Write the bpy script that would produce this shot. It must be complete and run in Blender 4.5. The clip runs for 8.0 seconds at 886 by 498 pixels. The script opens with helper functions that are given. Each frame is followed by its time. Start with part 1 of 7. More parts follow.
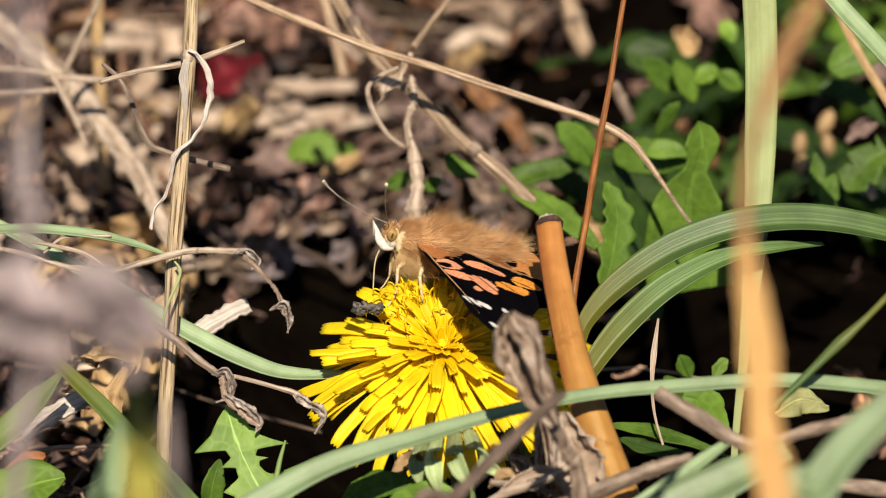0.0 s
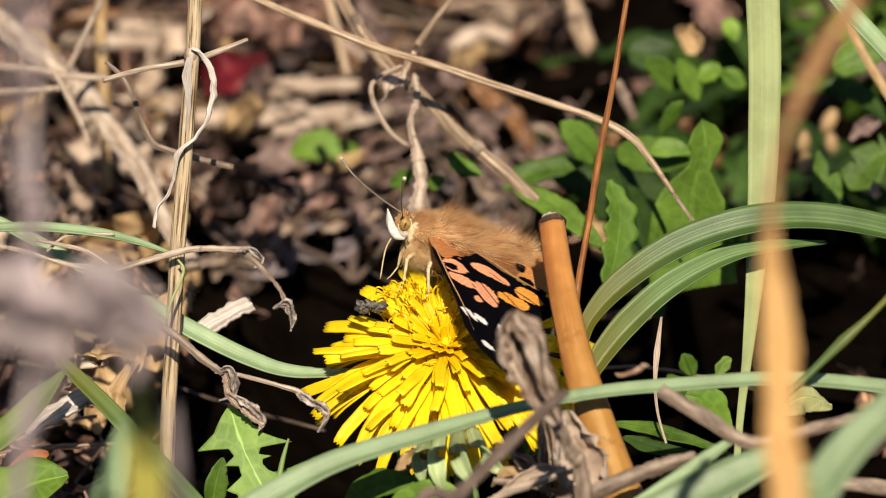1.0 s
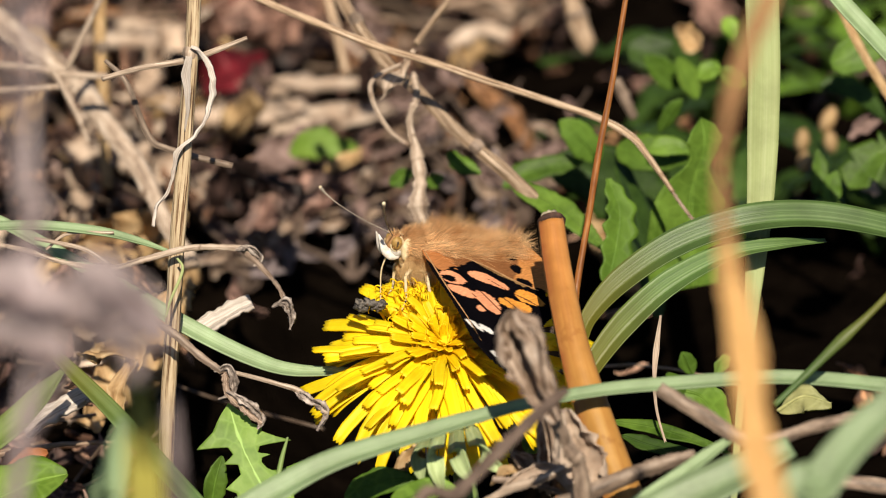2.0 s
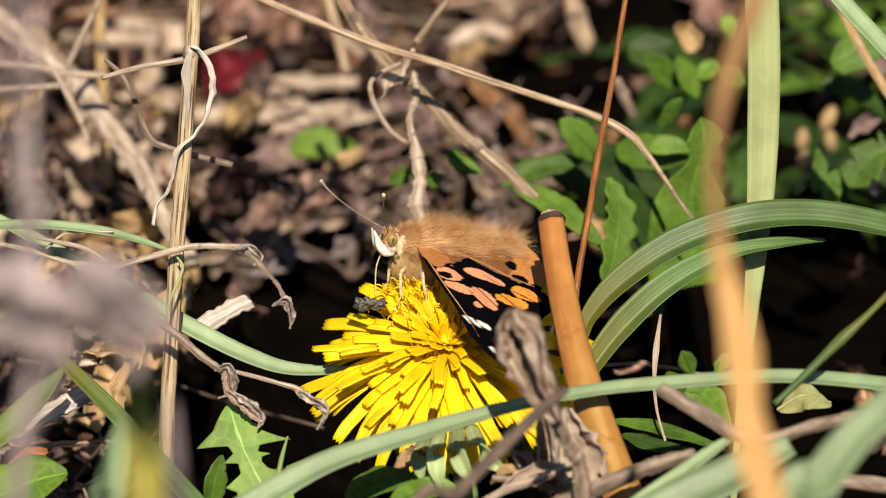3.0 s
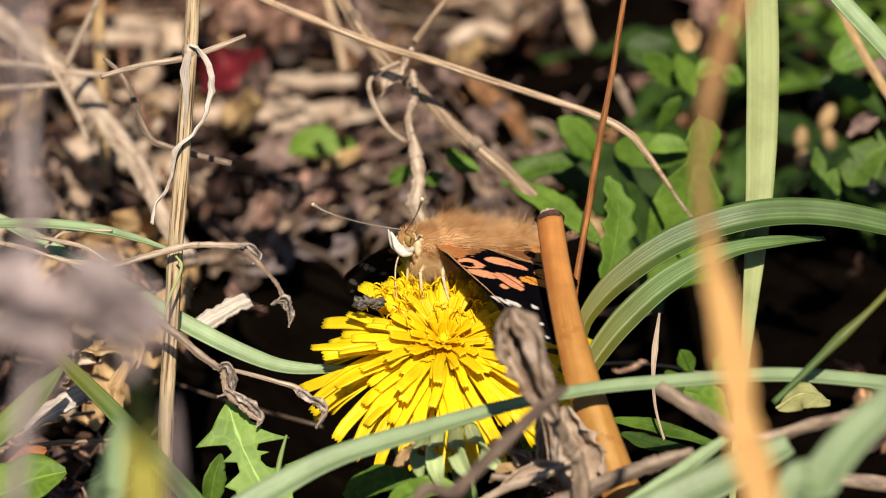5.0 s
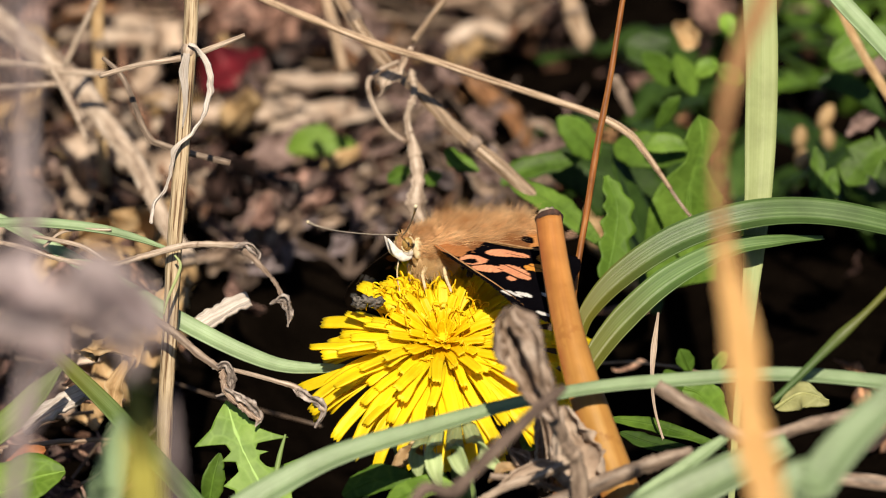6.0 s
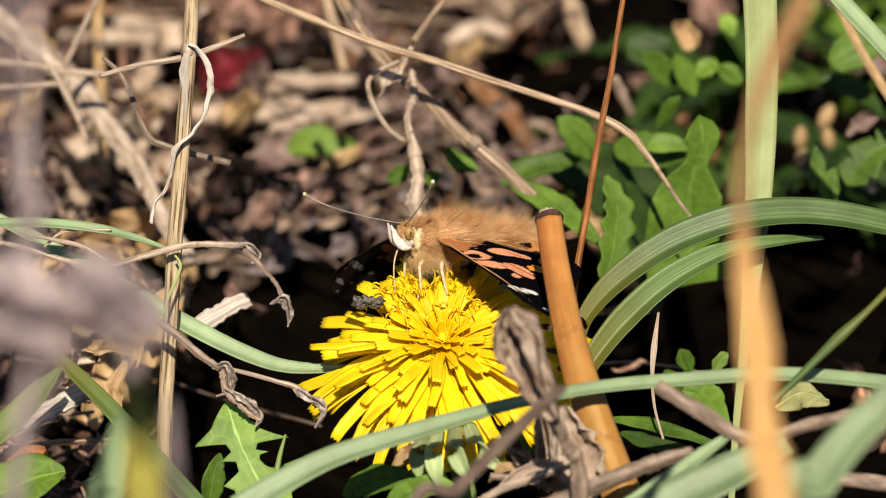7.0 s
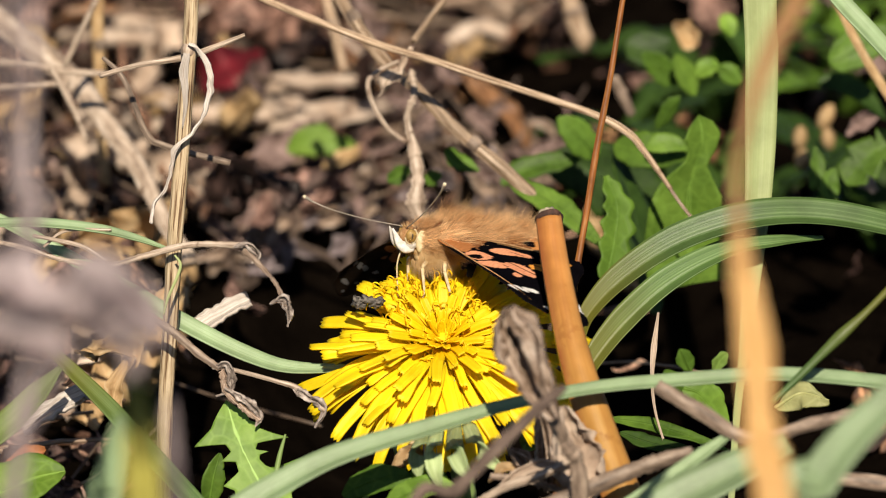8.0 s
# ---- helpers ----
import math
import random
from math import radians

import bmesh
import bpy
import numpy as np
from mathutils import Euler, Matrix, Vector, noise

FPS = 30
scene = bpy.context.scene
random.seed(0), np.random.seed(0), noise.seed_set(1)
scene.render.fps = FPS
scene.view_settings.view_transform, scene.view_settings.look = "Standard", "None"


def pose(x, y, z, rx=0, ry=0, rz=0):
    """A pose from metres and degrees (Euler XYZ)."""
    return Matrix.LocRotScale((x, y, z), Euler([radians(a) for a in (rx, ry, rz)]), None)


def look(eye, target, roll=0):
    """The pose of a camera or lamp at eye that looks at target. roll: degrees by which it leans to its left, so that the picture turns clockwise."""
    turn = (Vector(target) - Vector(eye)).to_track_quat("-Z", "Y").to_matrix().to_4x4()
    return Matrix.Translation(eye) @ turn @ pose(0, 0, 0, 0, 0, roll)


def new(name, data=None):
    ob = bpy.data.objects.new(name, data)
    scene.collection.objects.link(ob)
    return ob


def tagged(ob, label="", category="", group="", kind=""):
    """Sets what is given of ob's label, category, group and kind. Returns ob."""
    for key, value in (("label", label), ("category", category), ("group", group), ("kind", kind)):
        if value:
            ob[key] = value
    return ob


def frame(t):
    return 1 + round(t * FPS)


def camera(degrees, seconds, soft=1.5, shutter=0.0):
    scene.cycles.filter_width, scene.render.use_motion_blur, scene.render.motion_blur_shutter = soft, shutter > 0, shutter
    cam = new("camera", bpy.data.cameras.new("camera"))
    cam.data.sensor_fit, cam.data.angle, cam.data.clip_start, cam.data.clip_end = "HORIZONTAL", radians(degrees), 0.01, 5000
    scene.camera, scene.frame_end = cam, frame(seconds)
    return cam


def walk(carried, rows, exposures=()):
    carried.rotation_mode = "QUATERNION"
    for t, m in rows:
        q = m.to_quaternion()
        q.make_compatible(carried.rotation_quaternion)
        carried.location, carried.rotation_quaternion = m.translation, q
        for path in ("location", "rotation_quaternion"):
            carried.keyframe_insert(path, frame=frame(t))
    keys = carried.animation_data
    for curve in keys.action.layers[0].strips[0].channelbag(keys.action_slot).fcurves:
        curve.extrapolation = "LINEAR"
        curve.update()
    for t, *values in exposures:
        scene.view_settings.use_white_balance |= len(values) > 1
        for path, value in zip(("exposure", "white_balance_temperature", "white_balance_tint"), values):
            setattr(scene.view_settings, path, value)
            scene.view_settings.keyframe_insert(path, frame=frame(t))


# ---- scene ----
# ---- camera ----
cam = camera(14.0, 8.0, soft=1.05)
cam.data.dof.use_dof = True
cam.data.dof.focus_distance = 0.51
cam.data.dof.aperture_fstop = 24.0
walk(cam, [
    (0, pose(0.00000, -0.47924, 0.22443, 70.0700, 0, -0.0282)),
    (0.5, pose(0.00000, -0.47924, 0.22443, 70.0648, 0, 0.0110)),
    (1, pose(0.00000, -0.47924, 0.22443, 70.0434, 0, 0.0256)),
    (1.5, pose(0.00000, -0.47924, 0.22443, 70.0303, 0, 0.0120)),
    (3, pose(0.00000, -0.47924, 0.22443, 70.0032, 0, 0.0114)),
    (3.5, pose(0.00000, -0.47924, 0.22443, 70.0000, 0, 0.0000)),
    (4, pose(0.00000, -0.47924, 0.22443, 69.9859, 0, -0.0147)),
    (4.5, pose(0.00000, -0.47924, 0.22443, 69.9859, 0, -0.0021)),
    (6, pose(0.00000, -0.47924, 0.22443, 69.9728, 0, -0.0266)),
    (6.5, pose(0.00000, -0.47924, 0.22443, 69.9723, 0, -0.0272)),
    (7, pose(0.00000, -0.47924, 0.22443, 69.9734, 0, -0.0241)),
    (7.5, pose(0.00000, -0.47924, 0.22443, 69.9870, 0, -0.0246)),
    (8, pose(0.00000, -0.47924, 0.22443, 69.9724, 0, -0.0266)),
])

# ---- light ----
SUN_WAY = Vector((0.03, -0.755, 0.655)).normalized()      # from the ground towards the sun
world = bpy.data.worlds.new("sky")
scene.world = world
world.use_nodes = True
sky = world.node_tree.nodes.new("ShaderNodeTexSky")
sky.sky_type = 'NISHITA'
sky.sun_disc = False
sky.air_density = 0.7
sky.dust_density = 0.4
sky.sun_elevation = math.asin(SUN_WAY.z)
sky.sun_rotation = math.atan2(SUN_WAY.x, SUN_WAY.y)
back = world.node_tree.nodes["Background"]
world.node_tree.links.new(sky.outputs[0], back.inputs[0])
back.inputs[1].default_value = 0.05
sun = new("sun", bpy.data.lights.new("sun", 'SUN'))
sun.data.energy = 5.0
sun.data.angle = radians(0.53)
sun.data.color = (1.0, 0.885, 0.72)
sun.matrix_world = look(SUN_WAY * 3, (0, 0, 0))
scene.view_settings.exposure = 0.28

# ---- materials ----
MM = 0.001


def nodes_of(name, rough=0.6, spec=0.4):
    mat = bpy.data.materials.new(name)
    mat.use_nodes = True
    tree = mat.node_tree
    bsdf = tree.nodes["Principled BSDF"]
    bsdf.inputs["Roughness"].default_value = rough
    bsdf.inputs["Specular IOR Level"].default_value = spec
    return mat, tree, bsdf


def ramp(tree, source, stops):
    node = tree.nodes.new("ShaderNodeValToRGB")
    while len(node.color_ramp.elements) < len(stops):
        node.color_ramp.elements.new(0.5)
    for e, (at, col) in zip(node.color_ramp.elements, stops):
        e.position, e.color = at, (*col, 1)
    tree.links.new(source, node.inputs[0])
    return node.outputs[0]


def noise_of(tree, vector, scale, detail=4.0, rough=0.6):
    node = tree.nodes.new("ShaderNodeTexNoise")
    node.inputs["Scale"].default_value = scale
    node.inputs["Detail"].default_value = detail
    node.inputs["Roughness"].default_value = rough
    if vector is not None:
        tree.links.new(vector, node.inputs["Vector"])
    return node.outputs["Fac"]


def scaled(tree, vector, by):
    node = tree.nodes.new("ShaderNodeMapping")
    node.inputs["Scale"].default_value = by
    tree.links.new(vector, node.inputs["Vector"])
    return node.outputs[0]


def mixed(tree, a, b, fac, mode='MIX'):
    node = tree.nodes.new("ShaderNodeMix")
    node.data_type, node.blend_type = 'RGBA', mode
    for value, socket in ((fac, node.inputs[0]), (a, node.inputs[6]), (b, node.inputs[7])):
        if isinstance(value, (int, float)):
            socket.default_value = value
        elif isinstance(value, tuple):
            socket.default_value = (*value, 1)
        else:
            tree.links.new(value, socket)
    return node.outputs[2]


def bumped(tree, bsdf, height, depth, strength=0.6):
    node = tree.nodes.new("ShaderNodeBump")
    node.inputs["Strength"].default_value = strength
    node.inputs["Distance"].default_value = depth
    tree.links.new(height, node.inputs["Height"])
    tree.links.new(node.outputs[0], bsdf.inputs["Normal"])


def coords(tree, what="Object"):
    return tree.nodes.new("ShaderNodeTexCoord").outputs[what]


def varied(tree, color, low=0.7, high=1.25, island=False):
    """Brightness that differs from piece to piece."""
    if island:
        rnd = tree.nodes.new("ShaderNodeNewGeometry").outputs["Random Per Island"]
    else:
        rnd = tree.nodes.new("ShaderNodeObjectInfo").outputs["Random"]
    grey = ramp(tree, rnd, [(0, (low,) * 3), (1, (high,) * 3)])
    return mixed(tree, color, grey, 1.0, 'MULTIPLY')


MIXED = [(0.0, (0.06, 0.045, 0.045)), (0.24, (0.28, 0.215, 0.22)), (0.36, (0.95, 0.72, 0.66)), (0.47, (1.4, 0.95, 0.52)), (0.56, (0.14, 0.10, 0.085)), (0.70, (1.15, 0.94, 0.94)), (0.83, (0.45, 0.30, 0.21)), (0.93, (2.0, 1.65, 1.4)), (1.0, (0.12, 0.09, 0.08))]


def mottled(tree, color, island):
    """Dead leaves of many ages: purple-grey, rust, tan, bleached and nearly black."""
    if island:
        rnd = tree.nodes.new("ShaderNodeNewGeometry").outputs["Random Per Island"]
    else:
        rnd = tree.nodes.new("ShaderNodeObjectInfo").outputs["Random"]
    return mixed(tree, color, ramp(tree, rnd, MIXED), 1.0, 'MULTIPLY')


def thin(tree, bsdf, color, share):
    """Lets light through a thin sheet: a translucent share."""
    tr = tree.nodes.new("ShaderNodeBsdfTranslucent")
    if isinstance(color, tuple):
        tr.inputs[0].default_value = (*color, 1)
    else:
        tree.links.new(color, tr.inputs[0])
    mix = tree.nodes.new("ShaderNodeMixShader")
    mix.inputs[0].default_value = share
    out = tree.nodes["Material Output"]
    tree.links.new(bsdf.outputs[0], mix.inputs[1])
    tree.links.new(tr.outputs[0], mix.inputs[2])
    tree.links.new(mix.outputs[0], out.inputs[0])


def striped(name, stops, across=26.0, along=120.0, rough=0.55, spec=0.35, sheer=0.0, vary=(0.8, 1.2), spots=None, island=False, depth=0.00012, motley=False):
    """Stems and blades: grain that runs along the length, blotches, fine ridges."""
    mat, tree, bsdf = nodes_of(name, rough, spec)
    uv = coords(tree, "UV")
    grain = noise_of(tree, scaled(tree, uv, (across, along, 1)), 1.0, 5.0, 0.65)
    col = ramp(tree, grain, stops)
    blot = noise_of(tree, coords(tree), 160.0, 4.0)
    col = mixed(tree, col, ramp(tree, blot, [(0.3, (0.62, 0.6, 0.58)), (0.6, (1.1, 1.1, 1.1))]), 0.55, 'MULTIPLY')
    if spots:
        where = ramp(tree, noise_of(tree, coords(tree), 420.0, 3.0), [(0.6, (0, 0, 0)), (0.68, (1, 1, 1))])
        col = mixed(tree, col, spots, where)
    col = mottled(tree, col, island) if motley else varied(tree, col, *vary, island=island)
    tree.links.new(col, bsdf.inputs["Base Color"])
    bumped(tree, bsdf, grain, depth)
    if sheer:
        thin(tree, bsdf, col, sheer)
    return mat


STRAW = striped("straw", [(0.34, (0.06, 0.032, 0.016)), (0.44, (0.24, 0.155, 0.09)), (0.54, (0.44, 0.32, 0.215)), (0.7, (0.72, 0.58, 0.44))], 11, 90, depth=0.0003, spots=(0.22, 0.14, 0.085))
STALK = striped("cracked_straw", [(0.33, (0.04, 0.02, 0.009)), (0.42, (0.16, 0.085, 0.035)), (0.47, (0.50, 0.37, 0.22)), (0.6, (0.70, 0.56, 0.37)), (0.75, (0.82, 0.70, 0.52))], 15, 70, depth=0.0005)
PALE = striped("pale_straw", [(0.30, (0.12, 0.08, 0.055)), (0.46, (0.36, 0.27, 0.20)), (0.7, (0.68, 0.57, 0.46))], 8, 160, island=True, spots=(0.19, 0.13, 0.09))
TWIG = striped("grey_twig", [(0.32, (0.07, 0.05, 0.038)), (0.5, (0.24, 0.175, 0.13)), (0.7, (0.46, 0.36, 0.275))], 5, 200)
SHRIVEL = striped("shrivelled_leaf", [(0.32, (0.03, 0.018, 0.012)), (0.44, (0.19, 0.125, 0.085)), (0.55, (0.44, 0.33, 0.255)), (0.68, (0.74, 0.62, 0.52))], 22, 260, rough=0.85, spec=0.15, depth=0.0005)
WITHERED = striped("withered_grey_leaf", [(0.30, (0.07, 0.055, 0.045)), (0.46, (0.26, 0.21, 0.18)), (0.6, (0.48, 0.41, 0.36)), (0.72, (0.66, 0.58, 0.52))], 5, 700, rough=0.8, spec=0.15, depth=0.0003)
TAN = striped("tan_dead_leaf", [(0.3, (0.30, 0.17, 0.07)), (0.5, (0.50, 0.33, 0.16)), (0.7, (0.66, 0.50, 0.30))], 5, 300, rough=0.7, sheer=0.2)
GREY = striped("purple_grey_leaf", [(0.34, (0.06, 0.042, 0.045)), (0.5, (0.25, 0.20, 0.205)), (0.66, (0.52, 0.44, 0.44))], 3, 110, rough=0.9, spec=0.1)
RED_STALK = striped("red_brown_stalk", [(0.3, (0.08, 0.024, 0.006)), (0.5, (0.20, 0.07, 0.015)), (0.7, (0.34, 0.15, 0.04))], 4, 150, rough=0.4)


def stub_material():
    """A cut stalk: tan with fine grain, reddish along two sides, more olive towards the foot."""
    mat = striped("brown_stub", [(0.28, (0.34, 0.17, 0.05)), (0.5, (0.46, 0.265, 0.078)), (0.75, (0.55, 0.37, 0.14))], 5, 22, rough=0.45, spec=0.3, spots=(0.36, 0.19, 0.055), vary=(0.98, 1.02))
    tree = mat.node_tree
    bsdf = tree.nodes["Principled BSDF"]
    col = bsdf.inputs["Base Color"].links[0].from_socket
    sep = tree.nodes.new("ShaderNodeSeparateXYZ")
    tree.links.new(coords(tree, "UV"), sep.inputs[0])
    foot = ramp(tree, sep.outputs[1], [(0.004, (0, 0, 0)), (0.03, (1, 1, 1))])
    col = mixed(tree, mixed(tree, col, (1.0, 0.72, 0.62), 1.0, 'MULTIPLY'), mixed(tree, col, (0.87, 0.77, 0.62), 1.0, 'MULTIPLY'), foot)
    red = ramp(tree, sep.outputs[0], [(0.02, (1, 1, 1)), (0.11, (0, 0, 0)), (0.33, (0, 0, 0)), (0.44, (1, 1, 1)), (0.62, (1, 1, 1)), (0.72, (0, 0, 0)), (0.93, (0.6, 0.6, 0.6))])
    patchy = ramp(tree, noise_of(tree, coords(tree), 260.0, 4.0), [(0.35, (0.3, 0.3, 0.3)), (0.6, (1, 1, 1))])
    col = mixed(tree, col, (0.27, 0.075, 0.022), mixed(tree, (0, 0, 0), mixed(tree, red, patchy, 1.0, 'MULTIPLY'), 0.75))
    tree.links.new(col, bsdf.inputs["Base Color"])
    return mat


STUB = stub_material()
GRASS = striped("grass_blade", [(0.25, (0.085, 0.13, 0.02)), (0.5, (0.16, 0.225, 0.05)), (0.75, (0.29, 0.36, 0.115))], 34, 14, rough=0.5, spec=0.3, sheer=0.22)
PALE_GRASS = striped("pale_grass_blade", [(0.25, (0.40, 0.47, 0.19)), (0.5, (0.46, 0.53, 0.23)), (0.75, (0.54, 0.60, 0.30))], 22, 10, rough=0.5, spec=0.3, sheer=0.25)
BLUE_GRASS = striped("blue_green_blade", [(0.25, (0.18, 0.27, 0.12)), (0.5, (0.28, 0.39, 0.20)), (0.75, (0.40, 0.50, 0.30))], 30, 16, rough=0.42, spec=0.5, sheer=0.2)


def sheathed():
    """Grass whose foot is yellow-olive and whose blade turns green higher up."""
    mat = striped("sheathed_grass", [(0.28, (0.045, 0.09, 0.02)), (0.5, (0.092, 0.165, 0.044)), (0.72, (0.20, 0.30, 0.11))], 18, 5, rough=0.42, spec=0.4, sheer=0.2)
    tree = mat.node_tree
    sep = tree.nodes.new("ShaderNodeSeparateXYZ")
    tree.links.new(coords(tree, "UV"), sep.inputs[0])
    bend = ramp(tree, sep.outputs[1], [(0.004, (1, 1, 1)), (0.020, (0, 0, 0))])
    bsdf = tree.nodes["Principled BSDF"]
    link = bsdf.inputs["Base Color"].links[0]
    tree.links.new(mixed(tree, link.from_socket, (0.17, 0.15, 0.018), mixed(tree, (0, 0, 0), bend, 0.8)), bsdf.inputs["Base Color"])
    return mat


ARCH_GRASS = sheathed()
YELLOW_GRASS = striped("yellowing_blade", [(0.25, (0.30, 0.27, 0.04)), (0.5, (0.42, 0.38, 0.07)), (0.75, (0.5, 0.46, 0.12))], 12, 20, sheer=0.25)
RUST_TIP_SKIN = striped("withered_brown_blade", [(0.25, (0.20, 0.09, 0.035)), (0.5, (0.38, 0.20, 0.085)), (0.72, (0.55, 0.34, 0.16))], 9, 25, rough=0.65, sheer=0.2)
RUST_GRASS = striped("rust_dry_blade", [(0.25, (0.46, 0.22, 0.06)), (0.5, (0.68, 0.41, 0.15)), (0.72, (0.82, 0.58, 0.30))], 9, 25, rough=0.6, sheer=0.25, spots=(0.5, 0.27, 0.10))
GREEN_STEM = striped("green_stem", [(0.3, (0.13, 0.20, 0.05)), (0.5, (0.22, 0.32, 0.10)), (0.7, (0.32, 0.42, 0.17))], 6, 80, rough=0.45)
CHIP = striped("bleached_wood", [(0.3, (0.17, 0.125, 0.095)), (0.45, (0.46, 0.40, 0.345)), (0.7, (0.76, 0.70, 0.65))], 12, 60, rough=0.75, depth=0.0004)
LITTER = striped("dead_leaf_litter", [(0.33, (0.018, 0.012, 0.009)), (0.48, (0.125, 0.083, 0.065)), (0.62, (0.50, 0.38, 0.31))], 5, 260, rough=0.6, spec=0.35, sheer=0.05, motley=True, island=True, depth=0.0004)
LITTER_ONE = striped("dead_leaf", [(0.33, (0.018, 0.012, 0.009)), (0.48, (0.135, 0.09, 0.07)), (0.62, (0.52, 0.395, 0.32))], 5, 260, rough=0.6, spec=0.35, sheer=0.05, motley=True, depth=0.0004)
LITTER_STRAW = striped("straw_litter", [(0.25, (0.08, 0.05, 0.035)), (0.5, (0.26, 0.175, 0.12)), (0.7, (0.56, 0.43, 0.32))], 6, 120, vary=(0.2, 1.4), island=True)
DARK_TWIG = striped("dark_twig", [(0.3, (0.05, 0.035, 0.028)), (0.5, (0.14, 0.10, 0.08)), (0.7, (0.26, 0.19, 0.15))], 5, 200, rough=0.8, spec=0.15)


def leaf_material(name, dark, light, sheer=0.28, spots=None):
    mat, tree, bsdf = nodes_of(name, 0.5, 0.22)
    uv = coords(tree, "UV")
    n = noise_of(tree, coords(tree), 220.0, 5.0)
    col = ramp(tree, n, [(0.3, dark), (0.7, light)])
    # broad yellowish and dark mottling, put in for dappled light and shade
    col = mixed(tree, col, ramp(tree, noise_of(tree, coords(tree), 70.0, 3.0), [(0.35, (0.6, 0.62, 0.5)), (0.65, (1.3, 1.22, 1.05))]), 0.8, 'MULTIPLY')
    sep = tree.nodes.new("ShaderNodeSeparateXYZ")
    tree.links.new(uv, sep.inputs[0])
    mid = tree.nodes.new("ShaderNodeMath")
    mid.operation = 'ABSOLUTE'
    tree.links.new(sep.outputs[0], mid.inputs[0])
    rib = ramp(tree, mid.outputs[0], [(0.025, (1, 1, 1)), (0.06, (0, 0, 0))])
    col = mixed(tree, col, tuple(min(1, c * 1.35 + 0.02) for c in light), rib)
    veins = tree.nodes.new("ShaderNodeTexVoronoi")
    veins.feature = 'DISTANCE_TO_EDGE'
    veins.inputs["Scale"].default_value = 420.0
    tree.links.new(coords(tree), veins.inputs["Vector"])
    vein = ramp(tree, veins.outputs["Distance"], [(0.0, (1, 1, 1)), (0.12, (0, 0, 0))])
    col = mixed(tree, col, tuple(c * 1.45 for c in light), mixed(tree, (0, 0, 0), vein, 0.18))
    if spots:
        where = ramp(tree, noise_of(tree, coords(tree), 130.0, 3.0), [(0.58, (0, 0, 0)), (0.66, (1, 1, 1))])
        col = mixed(tree, col, spots, where)
    col = varied(tree, col, 0.8, 1.2)
    tree.links.new(col, bsdf.inputs["Base Color"])
    bumped(tree, bsdf, veins.outputs["Distance"], 0.0003, 0.4)
    thin(tree, bsdf, mixed(tree, col, (1.3, 1.4, 0.6), 1.0, 'MULTIPLY'), sheer)
    return mat


LEAF = leaf_material("green_leaf", (0.06, 0.125, 0.015), (0.13, 0.24, 0.035))
LEAF_BRIGHT = leaf_material("bright_green_leaf", (0.13, 0.25, 0.025), (0.27, 0.43, 0.075))
LEAF_MID = leaf_material("mid_green_leaf", (0.085, 0.17, 0.02), (0.18, 0.31, 0.05))
# the green leaf again with shade put into its colour
LEAF_SHADED = leaf_material("shaded_green_leaf", (0.022, 0.05, 0.01), (0.055, 0.11, 0.02))
LEAF_GREY = leaf_material("grey_green_leaf", (0.13, 0.24, 0.045), (0.26, 0.40, 0.10))
LEAF_PALE = leaf_material("pale_leaf", (0.34, 0.36, 0.16), (0.55, 0.56, 0.30))
LEAF_RED = leaf_material("red_leaf", (0.09, 0.008, 0.014), (0.25, 0.022, 0.036), 0.2)
LEAF_ORANGE = leaf_material("orange_dead_leaf", (0.36, 0.12, 0.05), (0.55, 0.24, 0.11), 0.2)


def plain(name, low, high, scale=900.0, rough=0.6, spec=0.3, sheer=0.0, island=False, vary=(0.85, 1.15)):
    mat, tree, bsdf = nodes_of(name, rough, spec)
    n = noise_of(tree, coords(tree), scale, 4.0)
    col = varied(tree, ramp(tree, n, [(0.3, low), (0.7, high)]), *vary, island=island)
    tree.links.new(col, bsdf.inputs["Base Color"])
    bumped(tree, bsdf, n, 0.0002, 0.4)
    if sheer:
        thin(tree, bsdf, col, sheer)
    return mat


PETAL = striped("yellow_petal", [(0.25, (0.98, 0.68, 0.004)), (0.5, (0.99, 0.765, 0.009)), (0.75, (0.99, 0.85, 0.03))], 5, 40, rough=0.5, spec=0.3, sheer=0.33, vary=(0.94, 1.06), depth=0.00008)
INNER_PETAL = striped("deep_yellow_petal", [(0.25, (0.96, 0.58, 0.003)), (0.5, (0.98, 0.70, 0.005)), (0.75, (0.99, 0.80, 0.012))], 5, 40, rough=0.5, spec=0.3, sheer=0.3, vary=(0.92, 1.05), depth=0.00008)
STYLE = plain("yellow_style", (0.92, 0.56, 0.004), (0.96, 0.70, 0.01), sheer=0.2, island=True)
BRACT = striped("green_bract", [(0.25, (0.24, 0.32, 0.12)), (0.5, (0.40, 0.50, 0.23)), (0.75, (0.60, 0.67, 0.40))], 6, 60, sheer=0.1)
FUR = plain("orange_brown_fur", (0.44, 0.19, 0.055), (0.96, 0.68, 0.37), 280.0, 0.6, 0.3, 0.25, True, (0.45, 1.5))
SKIN = plain("brown_body", (0.28, 0.14, 0.055), (0.48, 0.28, 0.13), 1200.0, 0.8, 0.2)
WHITE_SCALE = plain("white_scales", (0.52, 0.47, 0.41), (0.78, 0.75, 0.70), 1500.0, 0.8, 0.2)
LEG = plain("cream_leg", (0.52, 0.39, 0.20), (0.80, 0.68, 0.45), 1500.0, 0.6)
HORN = plain("dark_antenna", (0.16, 0.13, 0.10), (0.42, 0.36, 0.29), 3000.0, 0.6)
